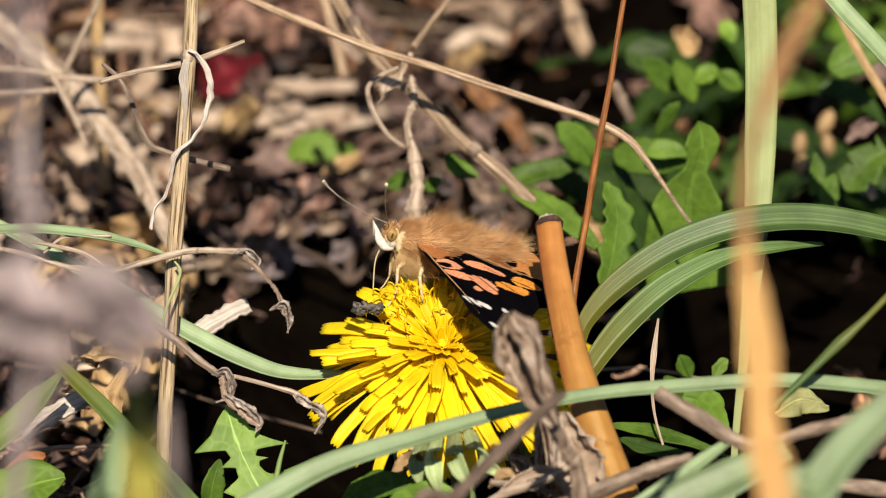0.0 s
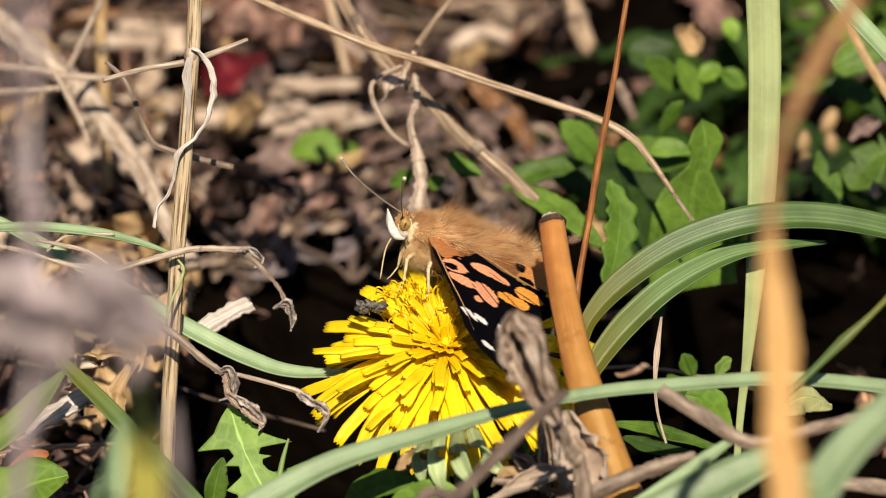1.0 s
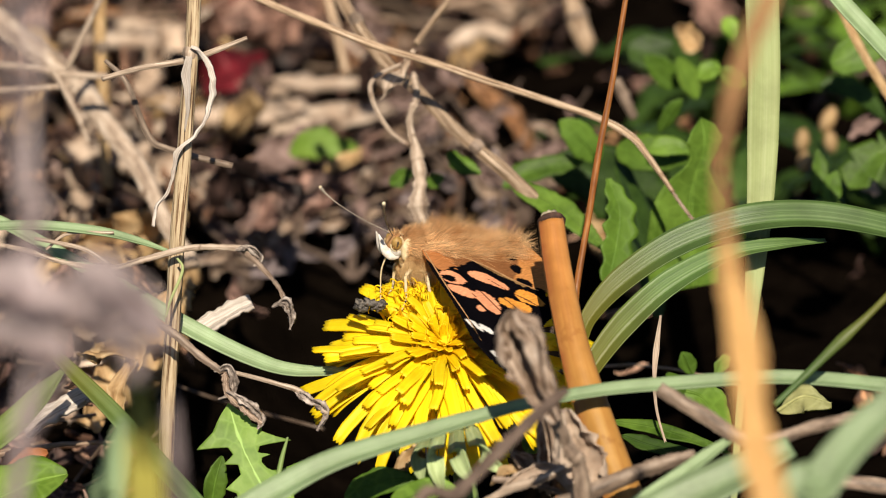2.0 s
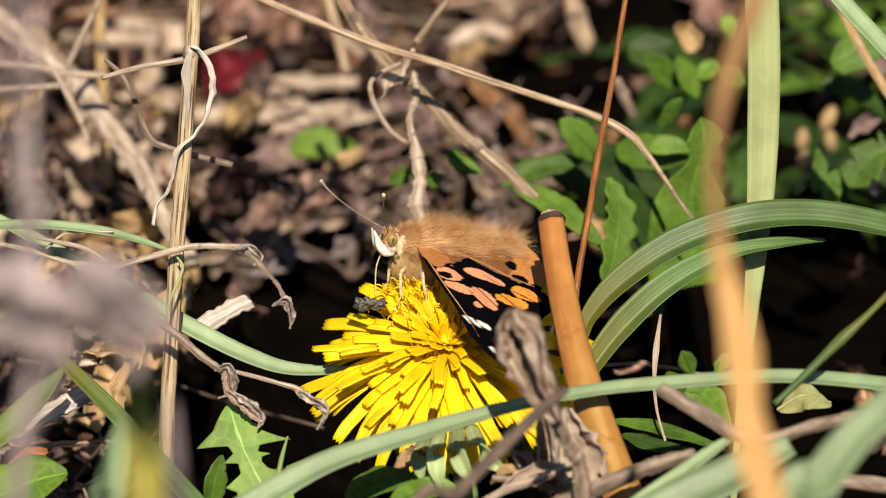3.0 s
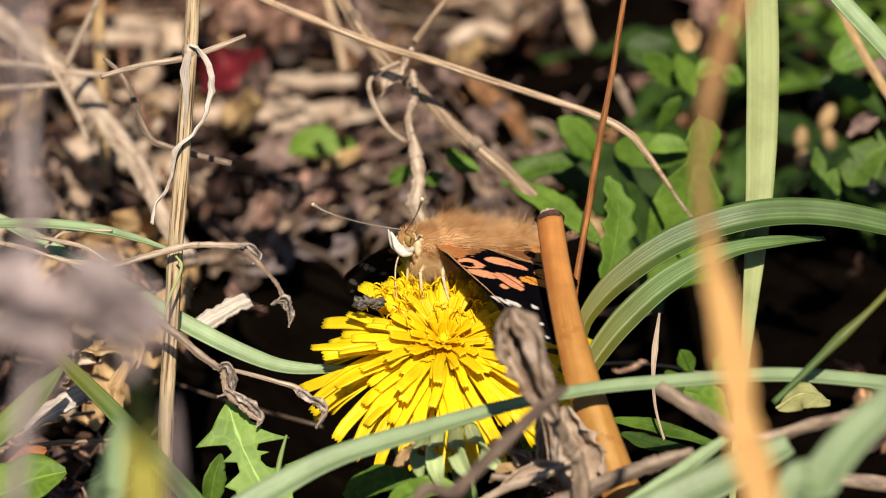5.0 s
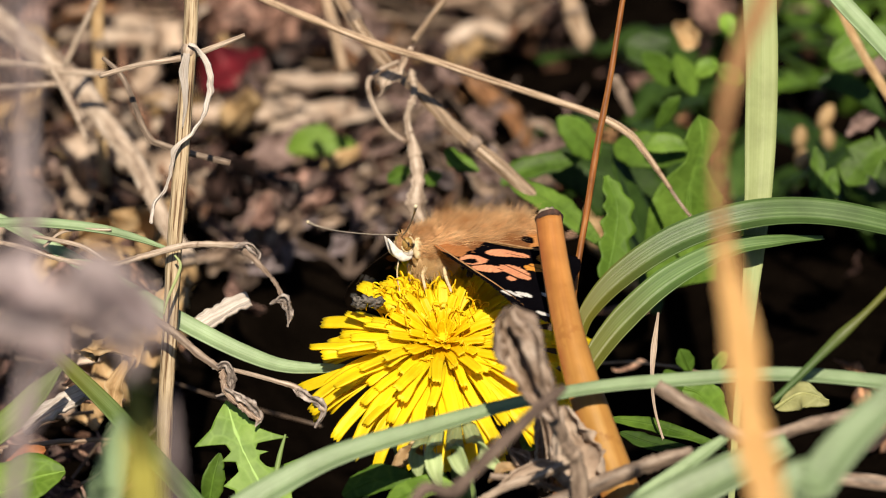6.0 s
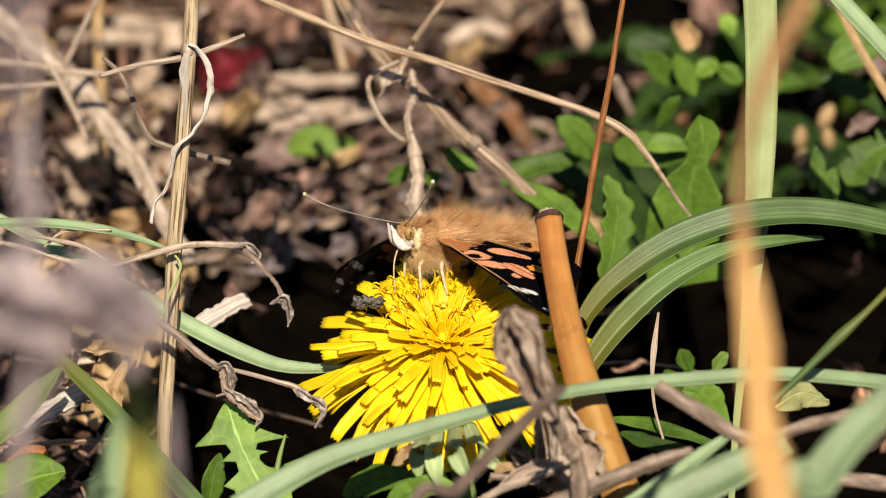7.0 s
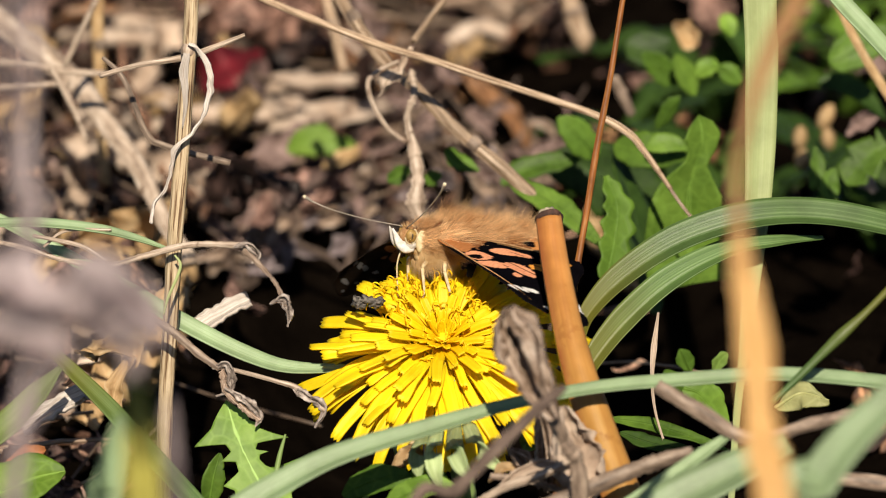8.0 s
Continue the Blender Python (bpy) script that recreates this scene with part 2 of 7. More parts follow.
DARK = plain("dark_brown_horn", (0.03, 0.02, 0.014), (0.09, 0.06, 0.04), 3000.0, 0.5)
CHEST = plain("cream_fur", (0.48, 0.29, 0.115), (0.76, 0.56, 0.31), 500.0, 0.7, 0.2, 0.2, True)
TIP = plain("pale_antenna_tip", (0.6, 0.5, 0.3), (0.8, 0.7, 0.5), 1500.0, 0.6)
CHAR = plain("charred_rim", (0.02, 0.012, 0.01), (0.10, 0.05, 0.035), 900.0, 0.8)
PITH = plain("pale_pith", (0.42, 0.33, 0.22), (0.74, 0.64, 0.48), 1500.0, 0.9)
FLY = plain("grey_black_scrap", (0.010, 0.009, 0.009), (0.22, 0.19, 0.16), 2200.0, 0.6)


def eye_material():
    mat, tree, bsdf = nodes_of("amber_eye", 0.42, 0.3)
    sep = tree.nodes.new("ShaderNodeSeparateXYZ")
    tree.links.new(coords(tree, "Generated"), sep.inputs[0])
    n = noise_of(tree, coords(tree), 900.0, 3.0)
    col = ramp(tree, n, [(0.35, (0.15, 0.075, 0.018)), (0.65, (0.40, 0.25, 0.075))])
    tree.links.new(col, bsdf.inputs["Base Color"])
    cells = tree.nodes.new("ShaderNodeTexVoronoi")
    cells.inputs["Scale"].default_value = 14000.0
    tree.links.new(coords(tree), cells.inputs["Vector"])
    bumped(tree, bsdf, cells.outputs["Distance"], 0.00004, 0.3)
    return mat


EYE_SKIN = eye_material()
PINK_LEAF = plain("pinkish_dead_leaf", (0.09, 0.052, 0.044), (0.36, 0.25, 0.22), 260.0, 0.7, 0.3)
FLAKE = plain("pale_bark", (0.30, 0.21, 0.15), (0.66, 0.53, 0.42), 160.0, 0.85, 0.15)


def wing_material():
    mat, tree, bsdf = nodes_of("wing_scales", 0.9, 0.0)
    att = tree.nodes.new("ShaderNodeAttribute")
    att.attribute_name = "scales"
    n = noise_of(tree, scaled(tree, coords(tree, "UV"), (3800.0, 900.0, 1.0)), 1.0, 3.0)
    col = mixed(tree, att.outputs["Color"], ramp(tree, n, [(0.3, (0.72, 0.72, 0.72)), (0.7, (1.12, 1.12, 1.12))]), 1.0, 'MULTIPLY')
    tree.links.new(col, bsdf.inputs["Base Color"])
    bumped(tree, bsdf, n, 0.00005, 0.4)
    thin(tree, bsdf, col, 0.18)
    return mat


WING = wing_material()


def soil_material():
    mat, tree, bsdf = nodes_of("shaded_soil", 0.95, 0.0)
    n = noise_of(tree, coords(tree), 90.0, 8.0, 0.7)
    # blacker than real humus: deep shade between the litter is put into the colour
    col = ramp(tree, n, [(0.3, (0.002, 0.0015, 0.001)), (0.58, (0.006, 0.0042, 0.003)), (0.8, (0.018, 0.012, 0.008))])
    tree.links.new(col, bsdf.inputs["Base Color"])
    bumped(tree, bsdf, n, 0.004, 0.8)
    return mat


SOIL = soil_material()

# ---- builders ----


def mesh_of(name, verts, faces, mat, uvs=None, smooth=True):
    me = bpy.data.meshes.new(name)
    me.from_pydata([tuple(v) for v in verts], [], [tuple(f) for f in faces])
    if uvs is not None:
        layer = me.uv_layers.new(name="UVMap")
        idx = np.zeros(len(me.loops), dtype=np.int32)
        me.loops.foreach_get("vertex_index", idx)
        layer.data.foreach_set("uv", np.asarray(uvs, dtype=np.float32)[idx].ravel())
    if smooth:
        me.polygons.foreach_set("use_smooth", [True] * len(me.polygons))
    me.materials.append(mat)
    me.update()
    return me


def part(name, me, parent, label=""):
    ob = new(name, me)
    ob.parent = parent
    return tagged(ob, label) if label else ob


def thing(name, me, label, category, group=""):
    return tagged(new(name, me), label, category, group)


def spline(points, n):
    """Points along a smooth curve through the given ones, evenly in each stretch."""
    p = [np.array(q, dtype=float) for q in points]
    p = [2 * p[0] - p[1]] + p + [2 * p[-1] - p[-2]]
    out = []
    for i in range(1, len(p) - 2):
        for k in range(n):
            t = k / n
            out.append(0.5 * (2 * p[i] + (p[i + 1] - p[i - 1]) * t + (2 * p[i - 1] - 5 * p[i] + 4 * p[i + 1] - p[i + 2]) * t * t
                              + (3 * p[i] - p[i - 1] - 3 * p[i + 1] + p[i + 2]) * t ** 3))
    out.append(p[-2])
    return np.array(out)


def values(vals, n, count):
    """Radii or widths, spread over the samples of a spline."""
    vals = vals if isinstance(vals, (list, tuple)) else [vals, vals]
    return np.interp(np.linspace(0, 1, count), np.linspace(0, 1, len(vals)), vals)


def frames_of(path, hint):
    tang = np.gradient(path, axis=0)
    tang /= np.linalg.norm(tang, axis=1)[:, None] + 1e-12
    side = np.cross(tang, np.array(hint, dtype=float))
    side /= np.linalg.norm(side, axis=1)[:, None] + 1e-9
    return tang, side, np.cross(side, tang)


def tube(points, radii, seg=10, n=8, jitter=0.0, knobs=0.0, seed=0, flat=1.0, hint=(0.31, -0.8, 0.5)):
    """A stem: rings along a spline, closed at both ends, a little uneven."""
    path = spline(points, n)
    rad = values(radii, n, len(path))
    if jitter:
        sway = np.array([noise.noise_vector(Vector(tuple(q)) * 75) for q in path]) * jitter
        sway[0] = sway[-1] = 0
        path = path + sway * rad[:, None]
        rad = rad * np.array([1 + 0.22 * jitter * noise.noise(Vector(tuple(q)) * 330) for q in path])
    tang, side, up = frames_of(path, hint)
    rng = np.random.RandomState(seed)
    along = np.concatenate([[0], np.cumsum(np.linalg.norm(np.diff(path, axis=0), axis=1))])
    verts, uvs, faces = [], [], []
    wob = 1 + knobs * rng.randn(len(path))
    phase = rng.rand(3) * 6
    for i, c in enumerate(path):
        for j in range(seg + 1):
            a = 2 * math.pi * j / seg
            r = rad[i] * wob[i] * (1 + 0.06 * math.sin(3 * a + phase[0]) + 0.04 * math.sin(5 * a + phase[1]))
            verts.append(c + side[i] * r * math.cos(a) + up[i] * r * flat * math.sin(a))
            uvs.append((j / seg, along[i]))
    m = seg + 1
    for i in range(len(path) - 1):
        for j in range(seg):
            faces.append((i * m + j, i * m + j + 1, (i + 1) * m + j + 1, (i + 1) * m + j))
    faces.append(tuple(range(seg - 1, -1, -1)))
    faces.append(tuple((len(path) - 1) * m + j for j in range(seg)))
    return verts, faces, uvs


def ribbon(points, widths, face=(0, -0.5, 0.85), fold=0.25, thick=0.00022, n=10, twist=0.0, roll=0.0, cols=7, rough=0.0, seed=0, ridges=0.0, edge=0.0):
    """A blade: a strip with a fold along its middle, a thickness and its own twist; rolled and crumpled for dead ones."""
    path = spline(points, n)
    wid = values(widths, n, len(path))
    tang, side, up = frames_of(path, face)
    rng = np.random.RandomState(seed)
    off = rng.rand(3) * 50
    along = np.concatenate([[0], np.cumsum(np.linalg.norm(np.diff(path, axis=0), axis=1))])
    count = len(path)
    top, uvs = [], []
    for i in range(count):
        turn = radians(twist) * i / max(1, count - 1) + roll
        s = side[i] * math.cos(turn) + up[i] * math.sin(turn)
        u = -side[i] * math.sin(turn) + up[i] * math.cos(turn)
        for j in range(cols):
            f = 2 * j / (cols - 1) - 1
            w = wid[i] / 2 * (1 + edge * noise.noise(Vector((along[i] * 900 + off[0], f * 2, off[1]))))
            h = (abs(f) - 0.5) * fold * wid[i] + ridges * math.cos(f * math.pi * (cols - 1) / 2) * wid[i]
            q = path[i] + s * f * w * math.cos(fold * 0.6) + u * h
            if rough:
                v = Vector(tuple(q)) * 290 + Vector((off[0], off[1], off[2]))
                q = q + np.array(noise.noise_vector(v)) * rough * 1.1 + np.array(noise.noise_vector(v * 2.9)) * rough * 0.3 + np.array(noise.noise_vector(v * 7.3)) * rough * 0.1
            top.append((q, u))
            uvs.append((f * 0.5, along[i]))
    verts = [q + u * thick / 2 for q, u in top] + [q - u * thick / 2 for q, u in top]
    uvs = uvs + uvs
    faces, k = [], count * cols
    for i in range(count - 1):
        for j in range(cols - 1):
            a, b, c, d = i * cols + j, i * cols + j + 1, (i + 1) * cols + j + 1, (i + 1) * cols + j
            faces += [(a, b, c, d), (k + d, k + c, k + b, k + a)]
        for j in (0, cols - 1):
            a, d = i * cols + j, (i + 1) * cols + j
            faces.append((a, d, k + d, k + a) if j == 0 else (d, a, k + a, k + d))
    for i in (0, count - 1):
        for j in range(cols - 1):
            a, b = i * cols + j, i * cols + j + 1
            faces.append((a, k + a, k + b, b) if i == 0 else (b, k + b, k + a, a))
    return verts, faces, uvs


def leaf(points, shape, face=(0, -0.5, 0.85), cup=0.18, thick=0.0003, n=14, cols=9, wave=0.0, seed=0, droop=0.0, back=None):
    """A broad leaf: half-width shape(s) for s from 0 to 1 along the midrib."""
    path = spline(points, n)
    tang, side, up = frames_of(path, face)
    off = np.random.RandomState(seed).rand(3) * 50
    count = len(path)
    top, uvs = [], []
    for i in range(count):
        s = i / (count - 1)
        for j in range(cols):
            f = 2 * j / (cols - 1) - 1
            w = shape(s, 1 if f > 0 else -1)
            q = path[i] + side[i] * f * w - tang[i] * abs(f) * w * (back[f > 0] if back else 0) + up[i] * (abs(f) ** 1.5 * cup * w - droop * f * f * w)
            if wave:
                q = q + up[i] * wave * noise.noise(Vector(tuple(q)) * 130 + Vector(tuple(off))) * abs(f) ** 0.5
            top.append((q, up[i]))
            uvs.append((f, s))
    verts = [q + u * thick / 2 for q, u in top] + [q - u * thick / 2 for q, u in top]
    k, faces = count * cols, []
    for i in range(count - 1):
        for j in range(cols - 1):
            a, b, c, d = i * cols + j, i * cols + j + 1, (i + 1) * cols + j + 1, (i + 1) * cols + j
            faces += [(a, b, c, d), (k + d, k + c, k + b, k + a)]
        for j in (0, cols - 1):
            a, d = i * cols + j, (i + 1) * cols + j
            faces.append((a, d, k + d, k + a) if j == 0 else (d, a, k + a, k + d))
    return verts, faces, uvs + uvs


def curled(points, radii, open_angle=70.0, n=12, cols=19, rough=0.35, seed=0, face=(0, -1, 0.2), spin=0.0, thick=0.00025, freq=130.0):
    """A dead leaf rolled lengthwise into an open gutter: creased, ribbed, its rims torn."""
    path = spline(points, n)
    rad = values(radii, n, len(path))
    tang, side, up = frames_of(path, face)
    off = np.random.RandomState(seed).rand(3) * 60
    along = np.concatenate([[0], np.cumsum(np.linalg.norm(np.diff(path, axis=0), axis=1))])
    count, top, uvs = len(path), [], []
    for i in range(count):
        gap = radians(open_angle) * (1 + 0.5 * noise.noise(Vector((along[i] * 300, off[0], 1))))
        turn = radians(spin) * i / max(1, count - 1)
        for j in range(cols):
            f = j / (cols - 1)
            a = turn + gap / 2 + (2 * math.pi - gap) * f
            torn = 1 + (0.5 * noise.noise(Vector((along[i] * 900, off[1], f * 3))) if j in (0, cols - 1) else 0)
            q = Vector((math.cos(a) * 1.7 + off[0], math.sin(a) * 1.7 + off[1], along[i] * freq + off[2]))
            r = rad[i] * torn * (1 + rough * noise.noise(q) + 0.3 * rough * noise.noise(q * 5.3) + 0.5 * rough * noise.noise(Vector((q.x * 2.4, q.y * 2.4, q.z * 1.5))) + 0.16 * math.cos(5 * a))
            d = up[i] * math.cos(a) + side[i] * math.sin(a)
            top.append((path[i] + d * r, d))
            uvs.append((f - 0.5, along[i]))
    verts = [q for q, d in top] + [q - d * thick for q, d in top]
    k, faces = count * cols, []
    for i in range(count - 1):
        for j in range(cols - 1):
            a, b, c, d = i * cols + j, i * cols + j + 1, (i + 1) * cols + j + 1, (i + 1) * cols + j
            faces += [(a, b, c, d), (k + d, k + c, k + b, k + a)]
        for j in (0, cols - 1):
            a, d = i * cols + j, (i + 1) * cols + j
            faces.append((a, d, k + d, k + a) if j == 0 else (d, a, k + a, k + d))
    return verts, faces, uvs + uvs


def curled_leaf(name, points, radii, mat, label, group="", **kw):
    v, f, u = curled(points, radii, **kw)
    me = mesh_of("leaf_blade", v, f, mat, u)
    if max(radii) < 1.1 * MM:
        return thing(name, me, label, "dead leaf", group)
    root = tagged(new(name), label, "dead leaf", group)
    part("leaf_blade", me, root)
    path = spline(points, kw.get("n", 12))
    tang, side, up = frames_of(path, kw.get("face", (0, -1, 0.2)))
    rad = values(radii, 1, len(path))
    v, f, u = tube([tuple(q) for q in path - up * (rad * 0.9)[:, None]], [float(0.10 * r + 0.0001) for r in rad], seg=6, n=1)
    part("midrib", mesh_of("midrib", v, f, TWIG, u), root)
    return root


def ball(center, radii, seg=14, rings=10, lump=0.0, seed=0, freq=400.0):
    verts, faces, uvs = [], [], []
    off = np.random.RandomState(seed).rand(3) * 30
    for i in range(rings + 1):
        th = math.pi * i / rings
        for j in range(seg):
            ph = 2 * math.pi * j / seg
            d = np.array([math.sin(th) * math.cos(ph), math.sin(th) * math.sin(ph), math.cos(th)])
            k = 1 + lump * noise.noise(Vector(tuple(d * np.array(radii) * freq + off)))
            verts.append(np.array(center) + d * np.array(radii) * k)
            uvs.append((j / seg, i / rings * radii[2]))
    for i in range(rings):
        for j in range(seg):
            a, b = i * seg + j, i * seg + (j + 1) % seg
            faces.append((a, a + seg, b + seg, b))
    return verts, faces, uvs


def joined(*pieces):
    verts, faces, uvs = [], [], []
    for v, f, u in pieces:
        k = len(verts)
        verts += list(v)
        uvs += list(u)
        faces += [tuple(i + k for i in face) for face in f]
    return verts, faces, uvs


def stem(name, points, radii, mat, label, category="stem", group="", **kw):
    kw.setdefault("jitter", 0.5)
    kw.setdefault("n", 12)
    v, f, u = tube(points, radii, **kw)
    if category != "straw stalk" or max(radii) < 0.0009:
        return thing(name, mesh_of(name, v, f, mat, u), label, category, group)
    root = tagged(new(name), label, category, group)
    part("stem", mesh_of("stem", v, f, mat, u), root)
    path = spline(points, 12)
    k = int(len(path) * 0.4)
    r = float(values(radii, 1, len(path))[k])
    v, f, u = tube([tuple(q) for q in path[k - 1:k + 2]], [1.02 * r, 1.16 * r, 1.02 * r], seg=12, n=3)
    part("node", mesh_of("node", v, f, TWIG, u), root, "darker swollen node")
    return root


def rib_mesh(points, face, lift, radii, mat, n):
    """A raised midrib on the upper side of a blade or leaf; lift gives its height over the middle line."""
    path = spline(points, n)
    tang, side, up = frames_of(path, face)
    rad = values(radii, n, len(path))
    centre = path + up * values(lift, n, len(path))[:, None]
    v, f, u = tube([tuple(q) for q in centre], [float(r) for r in rad], seg=6, n=1)
    return mesh_of("midrib", v, f, mat, u)


def blade(name, points, widths, mat, label, category="grass blade", group="", **kw):
    v, f, u = ribbon(points, widths, **kw)
    me = mesh_of(name, v, f, mat, u)
    if category != "grass blade" or kw.get("twist"):
        return thing(name, me, label, category, group)
    root = tagged(new(name), label, category, group)
    part("leaf_blade", me, root)
    wid = list(widths)
    fold = kw.get("fold", 0.25)
    part("midrib", rib_mesh(points, kw.get("face", (0, -0.5, 0.85)), [-0.5 * fold * w for w in wid], [0.035 * w for w in wid], mat, kw.get("n", 10)), root)
    return root


def green_leaf(name, points, shape, mat, label, group="", **kw):
    v, f, u = leaf(points, shape, **kw)
    root = tagged(new(name), label, "leaf", group)
    part("leaf_blade", mesh_of("leaf_blade", v, f, mat, u), root)
    part("midrib", rib_mesh(points, kw.get("face", (0, -0.5, 0.85)), 0.00005, [0.00028, 0.00022, 0.0001], mat, kw.get("n", 14)), root)
    return root


def oval(width):
    def shape(s, side):
        ragged = 1 + 0.22 * noise.noise(Vector((s * 5.0, side * 3.0, width * 9000))) + 0.10 * noise.noise(Vector((s * 14.0, side * 5.0, width * 5000)))
        return width * ragged * max(0.02, math.sin(math.pi * min(1, (s * 0.97 + 0.015) ** 0.85)) ** 0.75)
    return shape


def toothed(width, teeth, deep=0.55, narrow=0.25):
    """Lobes that point back towards the base, as on a dandelion or sow thistle leaf."""
    def shape(s, side):
        env = (0.28 + 0.72 * math.sin(math.pi * min(1, s * 0.75 + 0.22)) ** 0.8) if s < 0.97 else 0.1
        env *= min(1, s * 6 + 0.15) * min(1, (1 - s) * 5 + 0.02)
        ph = (s * teeth + (0.17 if side > 0 else 0)) % 1
        return width * env * (narrow + (1 - narrow) * (1 - deep * ph ** 0.7 if ph > 0.12 else ph / 0.12))
    return shape


# ---- ground ----
def make_ground():
    xs = np.concatenate([[-60, -12, -3, -1, -0.5], np.linspace(-0.3, 0.3, 61), [0.5, 1, 3, 12, 60]])
    ys = np.concatenate([[-60, -12, -3, -1.2, -0.7], np.linspace(-0.5, 0.7, 121), [1, 3, 12, 60]])
    verts = []
    for y in ys:
        for x in xs:
            near = abs(x) <= 0.31 and -0.51 < y < 0.71
            h = 0.004 * noise.noise(Vector((x * 25, y * 25, 0))) + 0.0025 * noise.noise(Vector((x * 80, y * 80, 3)))
            h -= 0.022 * math.exp(-((x - 0.005) / 0.04) ** 4 - ((y - 0.085) / 0.045) ** 4)      # a made-up hollow that keeps the ground behind the flower dark
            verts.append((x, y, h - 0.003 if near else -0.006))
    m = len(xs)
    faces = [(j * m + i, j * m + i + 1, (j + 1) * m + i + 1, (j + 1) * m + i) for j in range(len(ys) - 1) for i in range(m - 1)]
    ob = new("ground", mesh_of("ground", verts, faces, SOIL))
    return tagged(ob, "dark soil blackened further for shade, under a layer of dead litter", "ground", kind="structure")


make_ground()


# ---- litter ----
def litter_piece(rng, size, n=4, cols=5):
    """A dead curled leaf or scrap, lying about the origin."""
    bend = size * rng.uniform(-0.3, 0.45)
    pts = [(-size / 2, 0, bend * 0.4), (-size * 0.15, size * rng.uniform(-0.12, 0.12), 0), (size * 0.2, size * rng.uniform(-0.12, 0.12), bend * 0.2), (size / 2, 0, bend)]
    w = size * rng.uniform(0.16, 0.5)
    return ribbon(pts, [w * 0.25, w, w * 0.8, w * 0.1], face=(0, 0, 1), fold=rng.uniform(-0.7, 0.9), n=n, cols=cols,
                  twist=rng.uniform(-130, 130), rough=size * 0.13, seed=rng.randint(9999), thick=0.0003, edge=0.4)


def placed(piece, m):
    v, f, u = piece
    r = np.array(m.to_3x3())
    return [r @ np.array(q) + np.array(m.translation) for q in v], f, u


def scatter_litter():
    rng = np.random.RandomState(11)
    shapes = [litter_piece(rng, rng.uniform(0.012, 0.030), 6, 7) for _ in range(20)]
    scraps = [litter_piece(rng, rng.uniform(0.005, 0.011), 2, 4) for _ in range(20)]
    kinds = [LITTER_ONE] * 14 + [TAN, FLAKE, LITTER_ONE, TAN, LITTER_ONE, PINK_LEAF]
    for k in range(0, 20, 2):                    # every other one rolled up
        ln = rng.uniform(0.012, 0.024)
        pts = [(-ln / 2, 0, 0), (-ln * 0.15, rng.uniform(-0.002, 0.002), rng.uniform(0, 0.002)), (ln * 0.2, rng.uniform(-0.002, 0.002), rng.uniform(0, 0.002)), (ln / 2, 0, rng.uniform(-0.002, 0.004))]
        w = rng.uniform(0.0016, 0.0034)
        shapes[k] = curled(pts, [w * 0.2, w, w * 0.9, w * 0.15], open_angle=rng.uniform(190, 270), n=5, cols=11, rough=1.0, seed=k, face=(0, 0, 1), freq=320.0, spin=rng.uniform(-90, 90))
    meshes = [mesh_of("dead_leaf", v, f, mat, u) for (v, f, u), mat in zip(shapes, kinds)]

    def spot():
        y = rng.uniform(0.0, 0.42)
        x = rng.uniform(-1, 1) * (0.09 + 0.14 * y)
        keep = 1.0
        # litter thinned about the flower so the shade-black soil shows
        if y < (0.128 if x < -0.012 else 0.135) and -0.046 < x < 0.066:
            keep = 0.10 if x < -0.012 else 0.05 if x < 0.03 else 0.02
        elif 0.003 < x < 0.045 and 0.11 < y < 0.25:      # a patch left bare: the blackened soil stands for shade
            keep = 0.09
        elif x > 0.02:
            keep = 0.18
        return (x, y) if rng.rand() < keep else spot()
    for i in range(270):
        x, y = spot()
        m = pose(x, y, rng.uniform(0.002, 0.026 if x < -0.01 else 0.009), rng.uniform(-65, 65), rng.uniform(-65, 65), rng.uniform(0, 360))
        if abs(x - -0.0119) < 0.008 and abs(y - 0.1372) < 0.03:
            m = m @ Matrix.Scale(0.5, 4)
        ob = thing("dead_leaf", meshes[i % 20], "curled dry brown dead leaf lying in the litter", "dead leaf", "dead leaves on the ground")
        ob.matrix_world = m
    pieces = []
    for i in range(850):
        x, y = spot()
        m = pose(x * 1.2, y, rng.uniform(-0.002, 0.009), rng.uniform(-60, 60), rng.uniform(-60, 60), rng.uniform(0, 360)) @ Matrix.Scale(rng.uniform(0.5, 1.2), 4)
        pieces.append(placed(scraps[rng.randint(20)], m))
    v, f, u = joined(*pieces)
    tagged(new("leaf_litter", mesh_of("leaf_litter", v, f, LITTER, u)), "layer of brown and grey crumbled dead leaves", "leaf litter", kind="stuff")
    pieces = []
    for i in range(250):
        x, y = spot()
        ln = rng.uniform(0.006, 0.045)
        a = rng.uniform(0, math.pi)
        c = np.array([x * 1.2, y, rng.uniform(0.003, 0.02)])
        d = np.array([math.cos(a), math.sin(a), rng.uniform(-0.15, 0.15)]) * ln / 2
        mid = c + rng.randn(3) * ln * 0.05
        r = rng.uniform(0.00018, 0.0008 if y > 0.15 else 0.00045)
        pieces.append(tube([c - d, mid, c + d], [r, r * 0.9, r * 0.7], seg=6, n=3, seed=i))
    v, f, u = joined(*pieces)
    tagged(new("straw_litter", mesh_of("straw_litter", v, f, LITTER_STRAW, u)), "scattered broken straw and dry stalk pieces", "straw", kind="stuff")


scatter_litter()


# ---- flower ----
FLOWER = Vector((0.00024, -0.00308, 0.03568))


